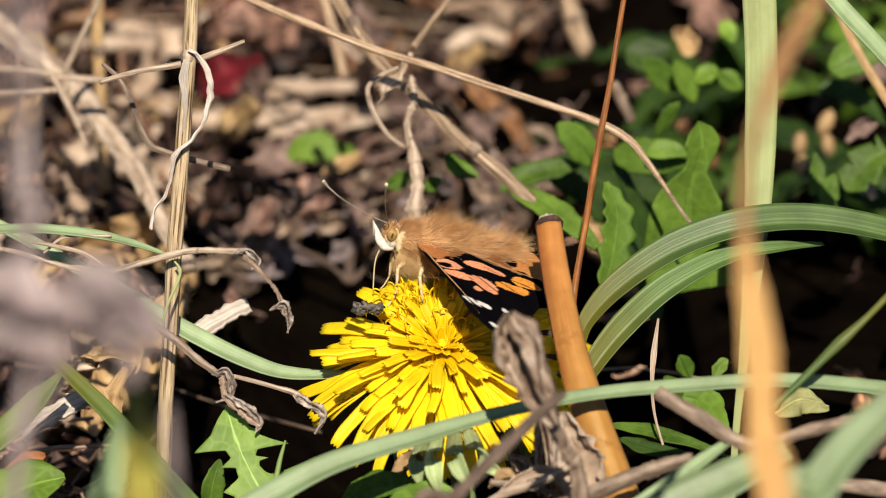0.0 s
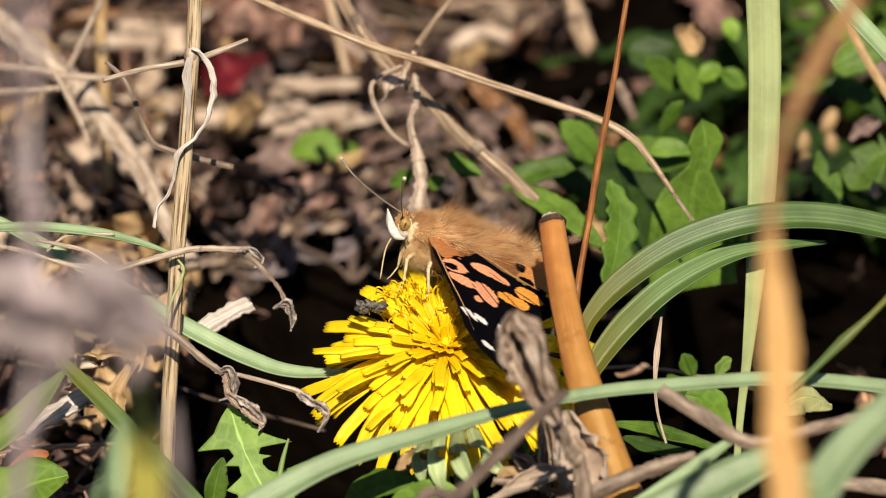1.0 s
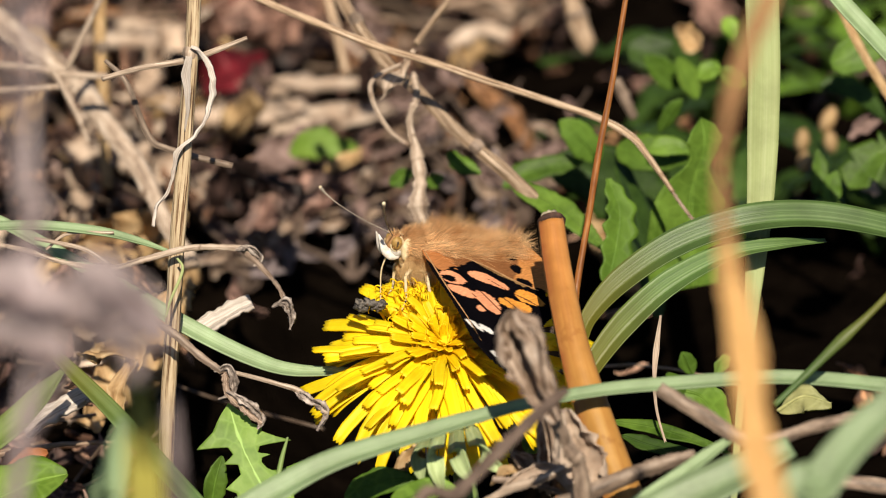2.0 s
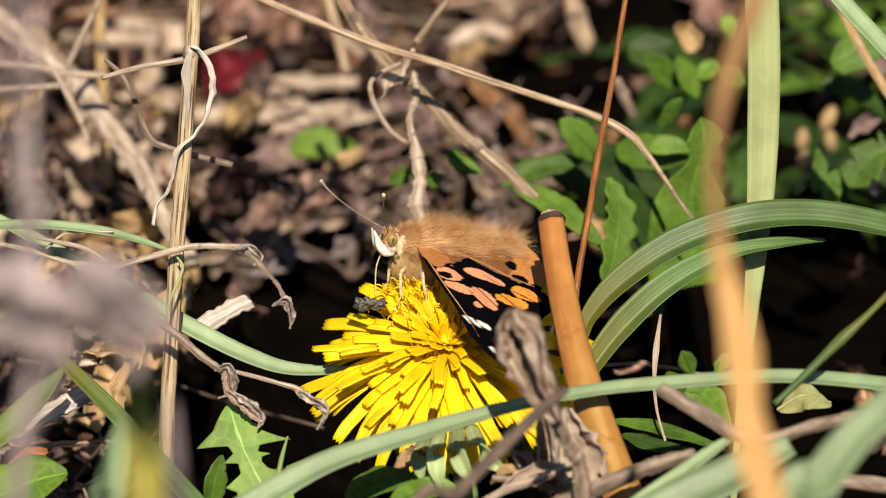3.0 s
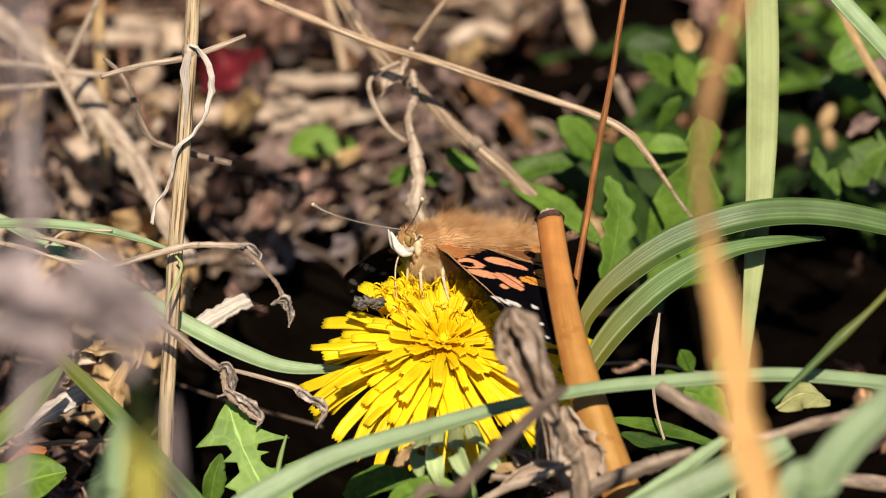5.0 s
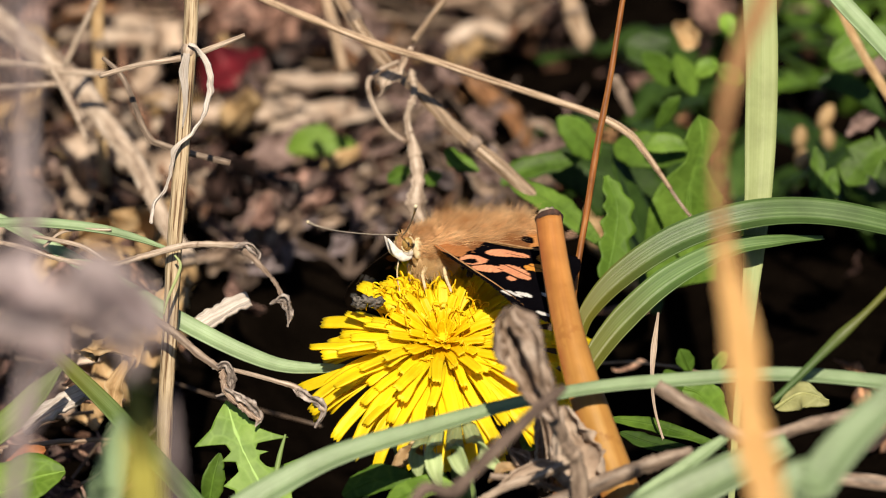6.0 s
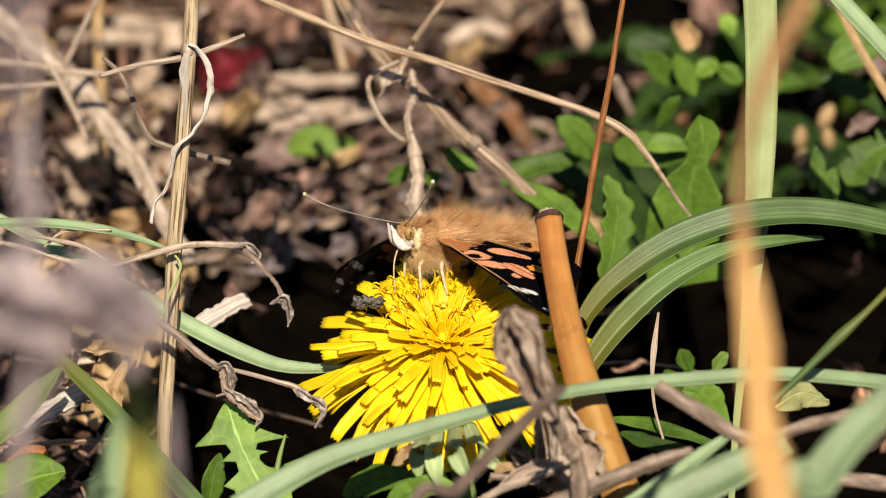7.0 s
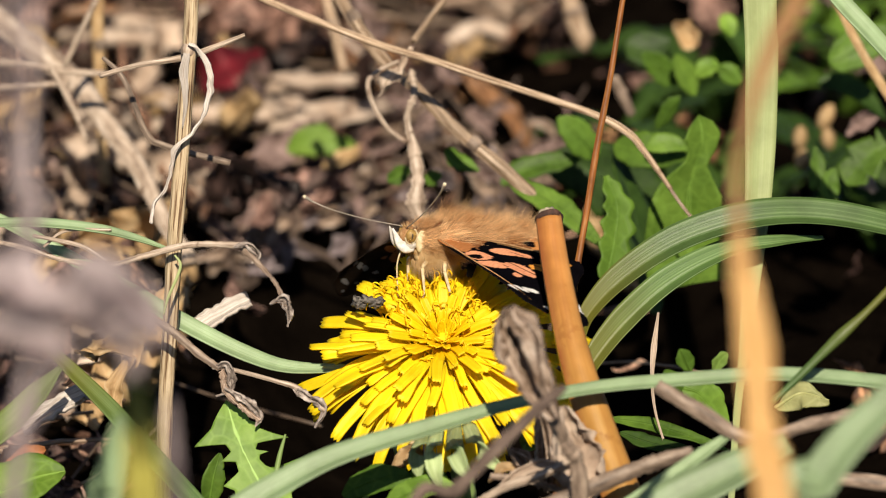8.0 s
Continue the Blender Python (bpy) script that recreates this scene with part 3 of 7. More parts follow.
def petal_mesh(rng, length, width, rise, fall, mat):
    """A strap-shaped floret along +x that leaves at the angle rise and bends over to fall, channelled, with a blunt toothed tip."""
    steps = 7
    pts, at, sway = [], np.zeros(3), rng.uniform(-0.10, 0.10)
    for k in range(steps + 1):
        s = k / steps
        pts.append(tuple(at + np.array([0, sway * length * s * s, 0])))
        e = radians(rise + (fall - rise) * s ** 0.8)
        at = at + np.array([math.cos(e), 0, math.sin(e)]) * length / steps
    cols = 7
    v, f, u = ribbon(pts, [width * w for w in (0.42, 0.6, 0.8, 0.92, 1.0, 1.0, 0.97, 0.86)], face=(-0.2, 0, 1), fold=rng.uniform(-0.10, 0.34), n=2, cols=cols,
                     thick=0.0002, rough=0.00014, seed=rng.randint(9999), twist=rng.uniform(-24, 24), ridges=0.03)
    half = len(v) // 2
    way = np.array(pts[-1]) - np.array(pts[-2])
    way /= np.linalg.norm(way)
    for base in (0, half):
        for j in range(cols):
            i = base + half - cols + j
            v[i] = v[i] + way * (0.00022 if j % 2 else -0.00018)
    return mesh_of("petal", v, f, mat, u)


def make_flower():
    rng = np.random.RandomState(4)
    head = tagged(new("dandelion"), "open yellow dandelion flower head with drooping outer petals", "flower")
    tilt = pose(*FLOWER, 29, -2, 0)
    head.matrix_world = tilt
    rows = [  # florets, start radius, height, length, width (mm), angles of rise and fall
        (36, 4.8, -0.4, 18.8, 2.05, 12, -37), (36, 4.4, 0.0, 18.0, 2.05, 18, -29), (34, 4.0, 0.5, 15.6, 1.95, 25, -19), (31, 3.5, 0.9, 13.0, 1.75, 33, -8),
        (28, 2.9, 1.3, 10.6, 1.6, 41, 4), (24, 2.3, 1.7, 8.2, 1.4, 50, 16), (18, 1.6, 2.0, 6.0, 1.2, 60, 34), (14, 0.8, 2.2, 4.4, 1.0, 72, 58)]
    for k, (count, r0, h, ln, wd, rise, fall) in enumerate(rows):
        kinds = [petal_mesh(rng, ln * MM * rng.uniform(0.84, 1.06), wd * MM * rng.uniform(0.78, 1.1), rise + rng.uniform(-7, 7), fall + rng.uniform(-16, 13), INNER_PETAL if k > 4 else PETAL) for _ in range(12)]
        for i in range(count):
            a = 360 * (i + 0.5 * (k % 2) + rng.uniform(-0.42, 0.42)) / count
            side = (a + 180) % 360 - 180
            drop, big = 0.0, 1.0
            if -55 < side < 60:                   # pressed down under the wing
                drop = 4.0
                big = 1.07 if side < 30 else 0.95
                if k > 3:
                    big *= 0.7
            elif 60 <= side < 140:                # short at the back
                big, drop = 0.72, -12.0
            elif side >= 140:
                big, drop = 0.78 + 0.2 * (side - 140) / 40, 3.0
            elif side > -125:                     # foremost
                big = 0.93
            m = Matrix.Rotation(radians(a), 4, 'Z') @ pose(r0 * MM * 0.6, 0, (h + rng.uniform(-0.5, 0.5)) * MM, rng.uniform(-13, 13), drop + rng.uniform(-5, 5), rng.uniform(-8, 8))
            p = part("petal", kinds[rng.randint(12)], head)
            p.matrix_basis = m @ Matrix.Diagonal((big, 1, big, 1))
    # curled styles in the middle
    for i in range(74):
        a, r = rng.uniform(0, 6.283), 5.6 * math.sqrt(rng.rand())
        base = np.array([r * math.cos(a) * 1.25 - 2.0, r * math.sin(a) * 0.55 + 5.0, 1.5]) * MM
        tall = rng.uniform(2.8, 5.2) * MM
        if base[0] > 0.001:
            tall *= 0.75
        if i >= 50:                               # the low whorl in the very middle
            base = np.array([r * math.cos(a) * 0.6 - 0.5, r * math.sin(a) * 0.6 - 1.0, 1.5]) * MM
            tall = rng.uniform(1.6, 2.8) * MM
        lean = np.array([math.cos(a), math.sin(a), 0]) * r / 7
        top = base + (lean * 0.6 + np.array([0, 0, 1])) * tall
        b = rng.uniform(0, 6.283)
        pieces = [tube([base, (base + top) / 2 + rng.randn(3) * 0.0002, top], [0.0002, 0.00017, 0.00014], seg=5, n=3)]
        for sgn in (1, -1):
            d = np.array([math.cos(b), math.sin(b), 0]) * sgn
            pieces.append(tube([top, top + (d * 0.5 + np.array([0, 0, 0.5])) * MM, top + (d * 1.0 + np.array([0, 0, 0.35])) * MM, top + (d * 0.95 + np.array([0, 0, -0.35])) * MM],
                               [0.00013, 0.00012, 0.0001, 0.00007], seg=5, n=3))
        v, f, u = joined(*pieces)
        part("style", mesh_of("style", v, f, STYLE, u), head)
    v, f, u = ball((0, 0, 0.5 * MM), (6 * MM, 6 * MM, 2.6 * MM), 20, 10, 0.1)
    part("receptacle", mesh_of("receptacle", v, f, STYLE, u), head)
    for i in range(22):
        a = 2 * math.pi * i / 22 + rng.uniform(-0.1, 0.1)
        d, z = np.array([math.cos(a), math.sin(a), 0]), np.array([0, 0, 1.0])
        if i % 2:
            pts = [d * 3 * MM - z * 9 * MM, d * 6.2 * MM - z * 5 * MM, d * 6.8 * MM, d * 7.4 * MM + z * 2 * MM]
        else:
            pts = [d * 3.4 * MM - z * 8.0 * MM, d * 7.5 * MM - z * 8 * MM, d * 10.5 * MM - z * 12 * MM, d * 10 * MM - z * 18 * MM]
        v, f, u = ribbon(pts, [2.4 * MM, 3.0 * MM, 2.4 * MM, 0.4 * MM], face=tuple(d + z * 0.3), fold=0.2, n=4, cols=5)
        part("bract", mesh_of("bract", v, f, BRACT, u), head)
    inv = tilt.inverted()
    for pts in ([(-0.00047, -0.02142, 0.03209), (-0.00121, -0.03348, 0.03403), (-0.00090, -0.03727, 0.03238), (-0.00015, -0.03734, 0.02929)], [(0.00171, -0.02152, 0.03179), (0.00167, -0.03348, 0.03403), (0.00256, -0.03714, 0.03274), (0.00422, -0.03799, 0.03040)], [(-0.00249, -0.02060, 0.03141), (-0.00320, -0.03164, 0.03325), (-0.00333, -0.03518, 0.03229), (-0.00287, -0.03595, 0.03016)],
                [(0.00373, -0.02142, 0.03209), (0.00471, -0.03243, 0.03400), (0.00634, -0.03597, 0.03305), (0.00845, -0.03648, 0.03163)]):
        v, f, u = ribbon([tuple(inv @ Vector(q)) for q in pts], [2.0 * MM, 2.6 * MM, 2.4 * MM, 0.5 * MM], face=(0.1, -1, 0.3), fold=0.3, n=6, cols=7)
        part("bract", mesh_of("bract", v, f, BRACT, u), head)
    foot = inv @ Vector((FLOWER.x + 0.004, FLOWER.y + 0.004, -0.004))
    v, f, u = tube([(0, 0, -8 * MM), tuple((Vector((0, 0, -8 * MM)) + foot) / 2 + Vector((0.001, 0, 0))), tuple(foot)], [1.9 * MM, 1.7 * MM, 1.8 * MM])
    part("flower_stem", mesh_of("flower_stem", v, f, GREEN_STEM, u), head)
    return head


make_flower()

# ---- butterfly ----
ORANGE, PINK, RUST, BLACK, CREAM = (0.86, 0.35, 0.06), (0.90, 0.38, 0.20), (0.27, 0.115, 0.045), (0.004, 0.0035, 0.005), (0.85, 0.82, 0.78)
# forewing markings, u outwards and w forwards from the hinge (mm): u, w, half-length, half-width, turn, colour
FORE_MARKS = [
    (7.3, 2.4, 0.95, 0.6, -25, BLACK), (7.4, 1.9, 1.5, 1.0, -28, PINK), (9.7, -2.9, 2.35, 0.8, -31, PINK), (10.5, 2.6, 1.85, 0.72, -30, PINK), (13.8, 0.5, 1.95, 1.05, 4, PINK),
    (15.7, -3.1, 1.9, 0.95, -47, ORANGE), (15.2, -6.2, 1.7, 1.05, -35, ORANGE), (14.6, 2.6, 0.5, 0.38, 0, PINK),
    (16.5, 6.5, 0.8, 0.2, 5, CREAM), (17.2, 5.65, 1.15, 0.34, -9, CREAM), (18.2, 4.6, 1.05, 0.4, -18, CREAM), (23.0, 6.4, 0.95, 0.42, -33, CREAM), (26.1, 6.0, 0.35, 0.25, 0, CREAM), (23.6, 4.5, 0.35, 0.25, 0, CREAM), (20.3, 2.4, 0.5, 0.4, 0, CREAM)]
HIND_MARKS = [(11.4, -8.9, 1.1, 0.8, -20, BLACK), (14.0, -9.8, 0.9, 0.7, 0, BLACK), (8.4, -9.9, 0.9, 0.7, 0, BLACK), (6, -11, 0.8, 0.6, 0, BLACK)]
FORE_EDGE = [(0, 1.6), (5, 3.7), (10, 5.3), (15, 6.8), (19.5, 8.2), (24, 8.0), (27.6, 6.4), (28.2, 4.4), (25.2, 1.8), (22.2, -1.5), (20.4, -5), (19.4, -7.6), (17.6, -9.5), (14.4, -8.8), (11, -6.5), (7.6, -5.1), (4.2, -3.3), (0, -1.2)]
HIND_EDGE = [(0, -1.0), (6, -2.6), (11, -4.0), (14, -6.0), (15, -9.0), (13.4, -12.4), (10.6, -14.6), (7, -15.6), (3.6, -14.8), (1.3, -11.0), (0.2, -6.0)]


def inside(u, w, edge):
    hit = False
    for (x0, y0), (x1, y1) in zip(edge, edge[1:] + edge[:1]):
        if (y0 > w) != (y1 > w) and u < (x1 - x0) * (w - y0) / (y1 - y0) + x0:
            hit = not hit
    return hit


def closed_spline(edge, n):
    pts = spline([(x, y, 0) for x, y in edge + edge[:1]], n)[:-1]
    return [(float(p[0]), float(p[1])) for p in pts]


def marked(u, w, marks):
    for a, b, hl, hw, turn, col in marks:
        c, s = math.cos(radians(turn)), math.sin(radians(turn))
        x, y = (u - a) * c + (w - b) * s, -(u - a) * s + (w - b) * c
        if (x / hl) ** 2 + (y / hw) ** 2 < (1.3 if col in (BLACK, CREAM) else 1.75) + 0.5 * noise.noise(Vector((u * 1.1, w * 1.1, 5))):
            return col
    return None


def fore_color(u, w):
    col = marked(u, w, FORE_MARKS)
    if col:
        if col not in (BLACK, CREAM) and u > 9.5:
            for turn in (-47, -36, -25, -13, -2, 9):
                if abs(math.degrees(math.atan2(w - 0.3, u - 3.0)) - turn) < 0.45:
                    return (0.10, 0.04, 0.02)
        return col
    k = noise.noise(Vector((u * 0.9, w * 0.9, 1)))
    if u < 5.4 + 1.2 * k and w < 2.4:
        return (0.50, 0.20, 0.07) if w > -0.8 + k else RUST
    if w < -1.4 - 0.42 * u + 0.3 * k and u < 13:
        return (0.32, 0.19, 0.08)
    rim = 19.8 + 0.55 * (w + 8.0) if w < 3 else 40
    if u > rim - 0.6 and int(w * 0.9 + 60) % 3:
        return CREAM
    return BLACK


def hind_color(u, w):
    col = marked(u, w, HIND_MARKS)
    if col:
        return col
    r = math.hypot(u - 2, w + 4)
    if r < 9:
        return RUST
    if r > 16.5 + noise.noise(Vector((u, w, 2))) or (w > -5 and u > 8):
        return BLACK
    return (0.60, 0.26, 0.08)


def wing_mesh(name, edge, color, side, bulge, step=0.22):
    """A wing membrane cut from a fine grid, slightly arched, two faces with a thickness, its scale colours as an attribute."""
    rim = closed_spline(edge, 6)
    us = np.arange(-0.5, 29, step)
    ws = np.arange(-22.5, 9, step)
    index, verts, cols = {}, [], []
    for i, u in enumerate(us):
        for j, w in enumerate(ws):
            if inside(u, w, rim):
                index[i, j] = len(verts)
                z = bulge * math.sin(min(1, u / 28) * math.pi) + 0.10 * math.cos(w * 1.5 - u * 0.22) * min(1, u / 6)
                verts.append((w * MM, side * u * MM, z * MM))
                cols.append(color(u, w))
    faces = [(index[i, j], index[i + 1, j], index[i + 1, j + 1], index[i, j + 1]) for (i, j) in index
             if (i + 1, j) in index and (i + 1, j + 1) in index and (i, j + 1) in index]
    if side > 0:
        faces = [f[::-1] for f in faces]
    n = len(verts)
    count = {}
    for f in faces:
        for a, b in zip(f, f[1:] + f[:1]):
            count[a, b] = count.get((a, b), 0) + 1
    border = [(a, b) for (a, b) in count if (b, a) not in count]
    low = [(x, y, z - 0.00012) for x, y, z in verts]
    under = [tuple(0.5 * c + d for c, d in zip(col, (0.04, 0.026, 0.016))) for col in cols]
    allf = faces + [tuple(n + i for i in f[::-1]) for f in faces] + [(b, a, n + a, n + b) for a, b in border]
    me = mesh_of(name, verts + low, allf, WING, [(v[1], v[0]) for v in verts + low])
    att = me.color_attributes.new("scales", 'FLOAT_COLOR', 'POINT')
    att.data.foreach_set("color", np.array([(*c, 1) for c in cols + under], dtype=np.float32).ravel())
    return me


def fur_mesh(rng, count):
    """Long soft hairs over thorax and abdomen, combed backwards."""
    pieces_v, pieces_f = [], []
    for _ in range(count):
        x = rng.uniform(-13, 5.0)
        a = rng.uniform(-2.9, 2.9)
        r = 3.0 * math.sqrt(max(0.05, 1 - ((x - 0.5) / 5.6) ** 2)) if x > -2.5 else 2.4 - 0.10 * (-2.5 - x)
        nrm = np.array([0.15, math.sin(a), math.cos(a)])
        root = np.array([x, r * math.sin(a), r * math.cos(a)])
        ln = rng.uniform(1.0, 3.3) * (1.25 if x < 1 else 0.55) * (1.0 if abs(a) < 1.6 else 0.55)
        comb = np.array([-1.0, 0.35 * math.sin(a), 0.25]) + rng.randn(3) * 0.4
        mid = root + (nrm * 0.8 + comb * 0.35) * ln * 0.5
        tip = mid + (nrm * 0.35 + comb * 0.75) * ln * 0.5
        w = np.cross(nrm, comb)
        w = w / (np.linalg.norm(w) + 1e-6) * rng.uniform(0.009, 0.022)
        k = len(pieces_v)
        pieces_v += [(root - w) * MM, (root + w) * MM, (mid + w * 0.8) * MM, (mid - w * 0.8) * MM, tip * MM]
        pieces_f += [(k, k + 1, k + 2, k + 3), (k + 3, k + 2, k + 4)]
    return mesh_of("fur", pieces_v, pieces_f, FUR, [(0, 0)] * len(pieces_v))


def make_butterfly():
    rng = np.random.RandomState(8)
    fly = tagged(new("butterfly"), "orange, black and white butterfly feeding on the dandelion", "butterfly")
    # body
    v, f, u = joined(ball((0.3 * MM, 0, 0), (4.9 * MM, 2.9 * MM, 3.0 * MM), 18, 14, 0.08))
    thorax = part("thorax", mesh_of("thorax", v, f, SKIN, u), fly, "furry brown thorax")
    part("fur", fur_mesh(rng, 26000), thorax, "long orange-brown hairs")
    v, f, u = tube([(-2.5 * MM, 0, 0.1 * MM), (-6 * MM, 0, 0), (-10 * MM, 0, -0.5 * MM), (-14 * MM, 0, -1.3 * MM)], [2.3 * MM, 2.2 * MM, 1.8 * MM, 0.5 * MM], seg=14, hint=(0, 0.2, 1))
    part("abdomen", mesh_of("abdomen", v, f, SKIN, u), fly)
    v, f, u = ball((0, 0, 0), (1.5 * MM, 1.5 * MM, 1.5 * MM), 14, 10, 0.1)
    head = part("head", mesh_of("head", v, f, SKIN, u), fly)
    head.matrix_basis = pose(5.7 * MM, 0, 0.4 * MM)
    for s in (1, -1):
        v, f, u = ball((0.3 * MM, s * 1.2 * MM, 0.35 * MM), (0.82 * MM, 0.7 * MM, 1.02 * MM), 18, 14)
        part("eye", mesh_of("eye", v, f, EYE_SKIN, u), head, "amber brown compound eye")
        v, f, u = ball((0.36 * MM, s * 1.84 * MM, 0.42 * MM), (0.16 * MM, 0.09 * MM, 0.42 * MM), 10, 8)
        part("pupil", mesh_of("pupil", v, f, DARK, u), head, "brown pupil spot")
        ring = [(0.3 * MM + 0.92 * MM * math.cos(a), s * 1.32 * MM, 0.35 * MM + 1.12 * MM * math.sin(a)) for a in np.linspace(1.9, 6.1, 14)]
        v, f, u = tube(ring, 0.12 * MM, seg=7, n=3, hint=(0, 1, 0.01))
        part("eye_ring", mesh_of("eye_ring", v, f, LEG, u), head, "white scales round the eye")
        v, f, u = tube([(-0.5 * MM, s * 0.8 * MM, -1.5 * MM), (0.7 * MM, s * 0.85 * MM, -1.55 * MM), (1.7 * MM, s * 0.8 * MM, -0.9 * MM), (2.35 * MM, s * 0.7 * MM, 0.15 * MM), (3.0 * MM, s * 0.6 * MM, 1.3 * MM)],
                       [0.55 * MM, 0.75 * MM, 0.62 * MM, 0.4 * MM, 0.08 * MM], seg=12, n=6, hint=(0, 1, 0.05), flat=0.7)
        part("palp", mesh_of("palp", v, f, WHITE_SCALE, u), head, "white upturned palp")
        v, f, u = ball((-1.2 * MM, s * 1.6 * MM, -0.4 * MM), (0.7 * MM, 0.75 * MM, 1.7 * MM), 12, 8, 0.3)
        part("collar", mesh_of("collar", v, f, LEG, u), head, "cream scaled collar")
    v, f, u = ball((0.0 * MM, 0, -1.0 * MM), (1.4 * MM, 1.5 * MM, 1.1 * MM), 12, 8, 0.15)
    part("throat", mesh_of("throat", v, f, WHITE_SCALE, u), head, "white-scaled throat")
    hairs = []
    for i in range(160):
        a, b = rng.uniform(0, 6.28), rng.uniform(-0.4, 1.4)
        d = np.array([0.6 * math.cos(b) * math.cos(a) + 0.1, math.cos(b) * math.sin(a), math.sin(b)])
        r = d * 1.6 * MM
        hairs.append(tube([r, r + d * rng.uniform(0.3, 0.9) * MM], [0.00004, 0.00001], seg=3, n=1))
    v, f, u = joined(*hairs)
    part("head_hair", mesh_of("head_hair", v, f, FUR, u), head)
    for s in (1, -1):
        v, f, u = tube([(0, 0, 0), (5.0 * MM, 0, -0.35 * MM), (10.0 * MM, 0, -0.3 * MM), (13.2 * MM, 0, 0.1 * MM), (14.6 * MM, 0, 0.5 * MM)],
                       [0.00009, 0.00008, 0.00008, 0.00014, 0.00028], seg=7, n=6)
        horn = part("antenna", mesh_of("antenna", v, f, HORN, u), fly, "thin dark clubbed antenna")
        v, f, u = ball((14.75 * MM, 0, 0.55 * MM), (0.3 * MM, 0.28 * MM, 0.28 * MM), 8, 6)
        part("antenna_tip", mesh_of("antenna_tip", v, f, TIP, u), horn, "pale antenna tip")
        (HORNS if s > 0 else FAR_HORNS).append(horn)
    v, f, u = tube([(6.6 * MM, 0, -1.2 * MM), (7.0 * MM, 0, -4 * MM), (6.2 * MM, 0, -8.5 * MM)], [0.00014, 0.00012, 0.0001], seg=6)
    part("proboscis", mesh_of("proboscis", v, f, LEG, u), fly, "thin pale proboscis")
    v, f, u = joined(ball((3.2 * MM, 0, -1.7 * MM), (1.6 * MM, 2.0 * MM, 1.4 * MM), 14, 10, 0.3, 4), ball((0.8 * MM, 0, -2.0 * MM), (2.2 * MM, 2.1 * MM, 1.4 * MM), 14, 10, 0.3, 5), ball((2.4 * MM, 0.1 * MM, -2.4 * MM), (2.1 * MM, 1.8 * MM, 1.3 * MM), 14, 10, 0.35, 6))
    part("chest", mesh_of("chest", v, f, CHEST, u), thorax, "cream furry chest")
    hairs_v, hairs_f = [], []
    for _ in range(7000):
        x, a = rng.uniform(-1.5, 4.6), rng.uniform(1.5, 4.8)
        d = np.array([0.0, math.sin(a), math.cos(a)])
        root = np.array([x, 1.9 * d[1], 2.2 * d[2] - 1.0])
        way = d * 0.8 + np.array([-0.25, 0, -0.9]) + rng.randn(3) * 0.35
        ln = rng.uniform(0.4, 1.6)
        w = np.cross(way, d + 0.01)
        w = w / (np.linalg.norm(w) + 1e-6) * 0.014
        k = len(hairs_v)
        hairs_v += [(root - w) * MM, (root + w) * MM, (root + way * ln) * MM]
        hairs_f.append((k, k + 1, k + 2))
    part("chest_fur", mesh_of("chest_fur", hairs_v, hairs_f, CHEST, [(0, 0)] * len(hairs_v)), thorax, "cream and golden hairs under the chest")
    # legs
    for s in (1, -1):
        for hip, knee, ankle, foot in (((2.6, 1.0, -2.2), (4.2, 2.4, -3.6), (3.6, 2.9, -7.0), (4.4, 3.2, -9.4)), ((0.2, 1.2, -2.4), (1.0, 3.2, -3.9), (-0.2, 3.9, -7.4), (0.6, 4.2, -9.6))):
            a, b, c, d = (np.array([p[0], s * p[1], p[2]]) * MM for p in (hip, knee, ankle, foot))
            v, f, u = joined(tube([a, (a + b) / 2, b], [0.0004, 0.00038, 0.00026], seg=8, n=4), tube([b, (b + c) / 2, c], [0.00026, 0.00022, 0.00015], seg=8, n=4), tube([c, (c + d) / 2 + np.array([0, 0, -0.0003]), d], [0.00012, 0.0001, 0.00006], seg=6, n=4))
            part("leg", mesh_of("leg", v, f, LEG, u), fly, "cream jointed leg")
    # wings
    for s in (1, -1):
        fore = part("forewing", wing_mesh("forewing", FORE_EDGE, fore_color, s, 1.0), fly, "orange forewing with black apex and white spots")
        hind = part("hindwing", wing_mesh("hindwing", HIND_EDGE, hind_color, s, 0.6), fore, "orange-brown hindwing with dark spots")
        hind.matrix_basis = pose(0, 0, -0.5 * MM)
        for rim, thick in (([(0, 1.2), (5, 3.0), (10, 4.6), (15, 5.8), (20, 7.1)], 0.1), ([(0.5, -1.2), (4.2, -3.2), (7.6, -5.0), (11, -6.4), (14.4, -8.7)], 0.13)):
            v, f, u = tube([(w * MM, s * o * MM, (math.sin(min(1, o / 28) * math.pi) + 0.05) * MM) for o, w in rim], [thick * MM, thick * MM, thick * MM, thick * 0.6 * MM], seg=6, n=5)
            part("wing_vein", mesh_of("wing_vein", v, f, SKIN, u), fore, "thin rib along the wing edge")
        (WINGS if s > 0 else FAR_WINGS).append(fore)
    return fly


HORNS, FAR_HORNS, WINGS, FAR_WINGS = [], [], [], []
BUTTERFLY = make_butterfly()


def wing_pose(s, flap, sweep):
    """Where a wing is on its body: flap upwards and sweep backwards, in degrees; s is 1 or -1 for the two sides."""
    return Matrix.Translation((1.5 * MM, s * 2.2 * MM, 1.0 * MM)) @ Matrix.Rotation(radians(s * flap), 4, 'X') @ Matrix.Rotation(radians(s * sweep), 4, 'Z')


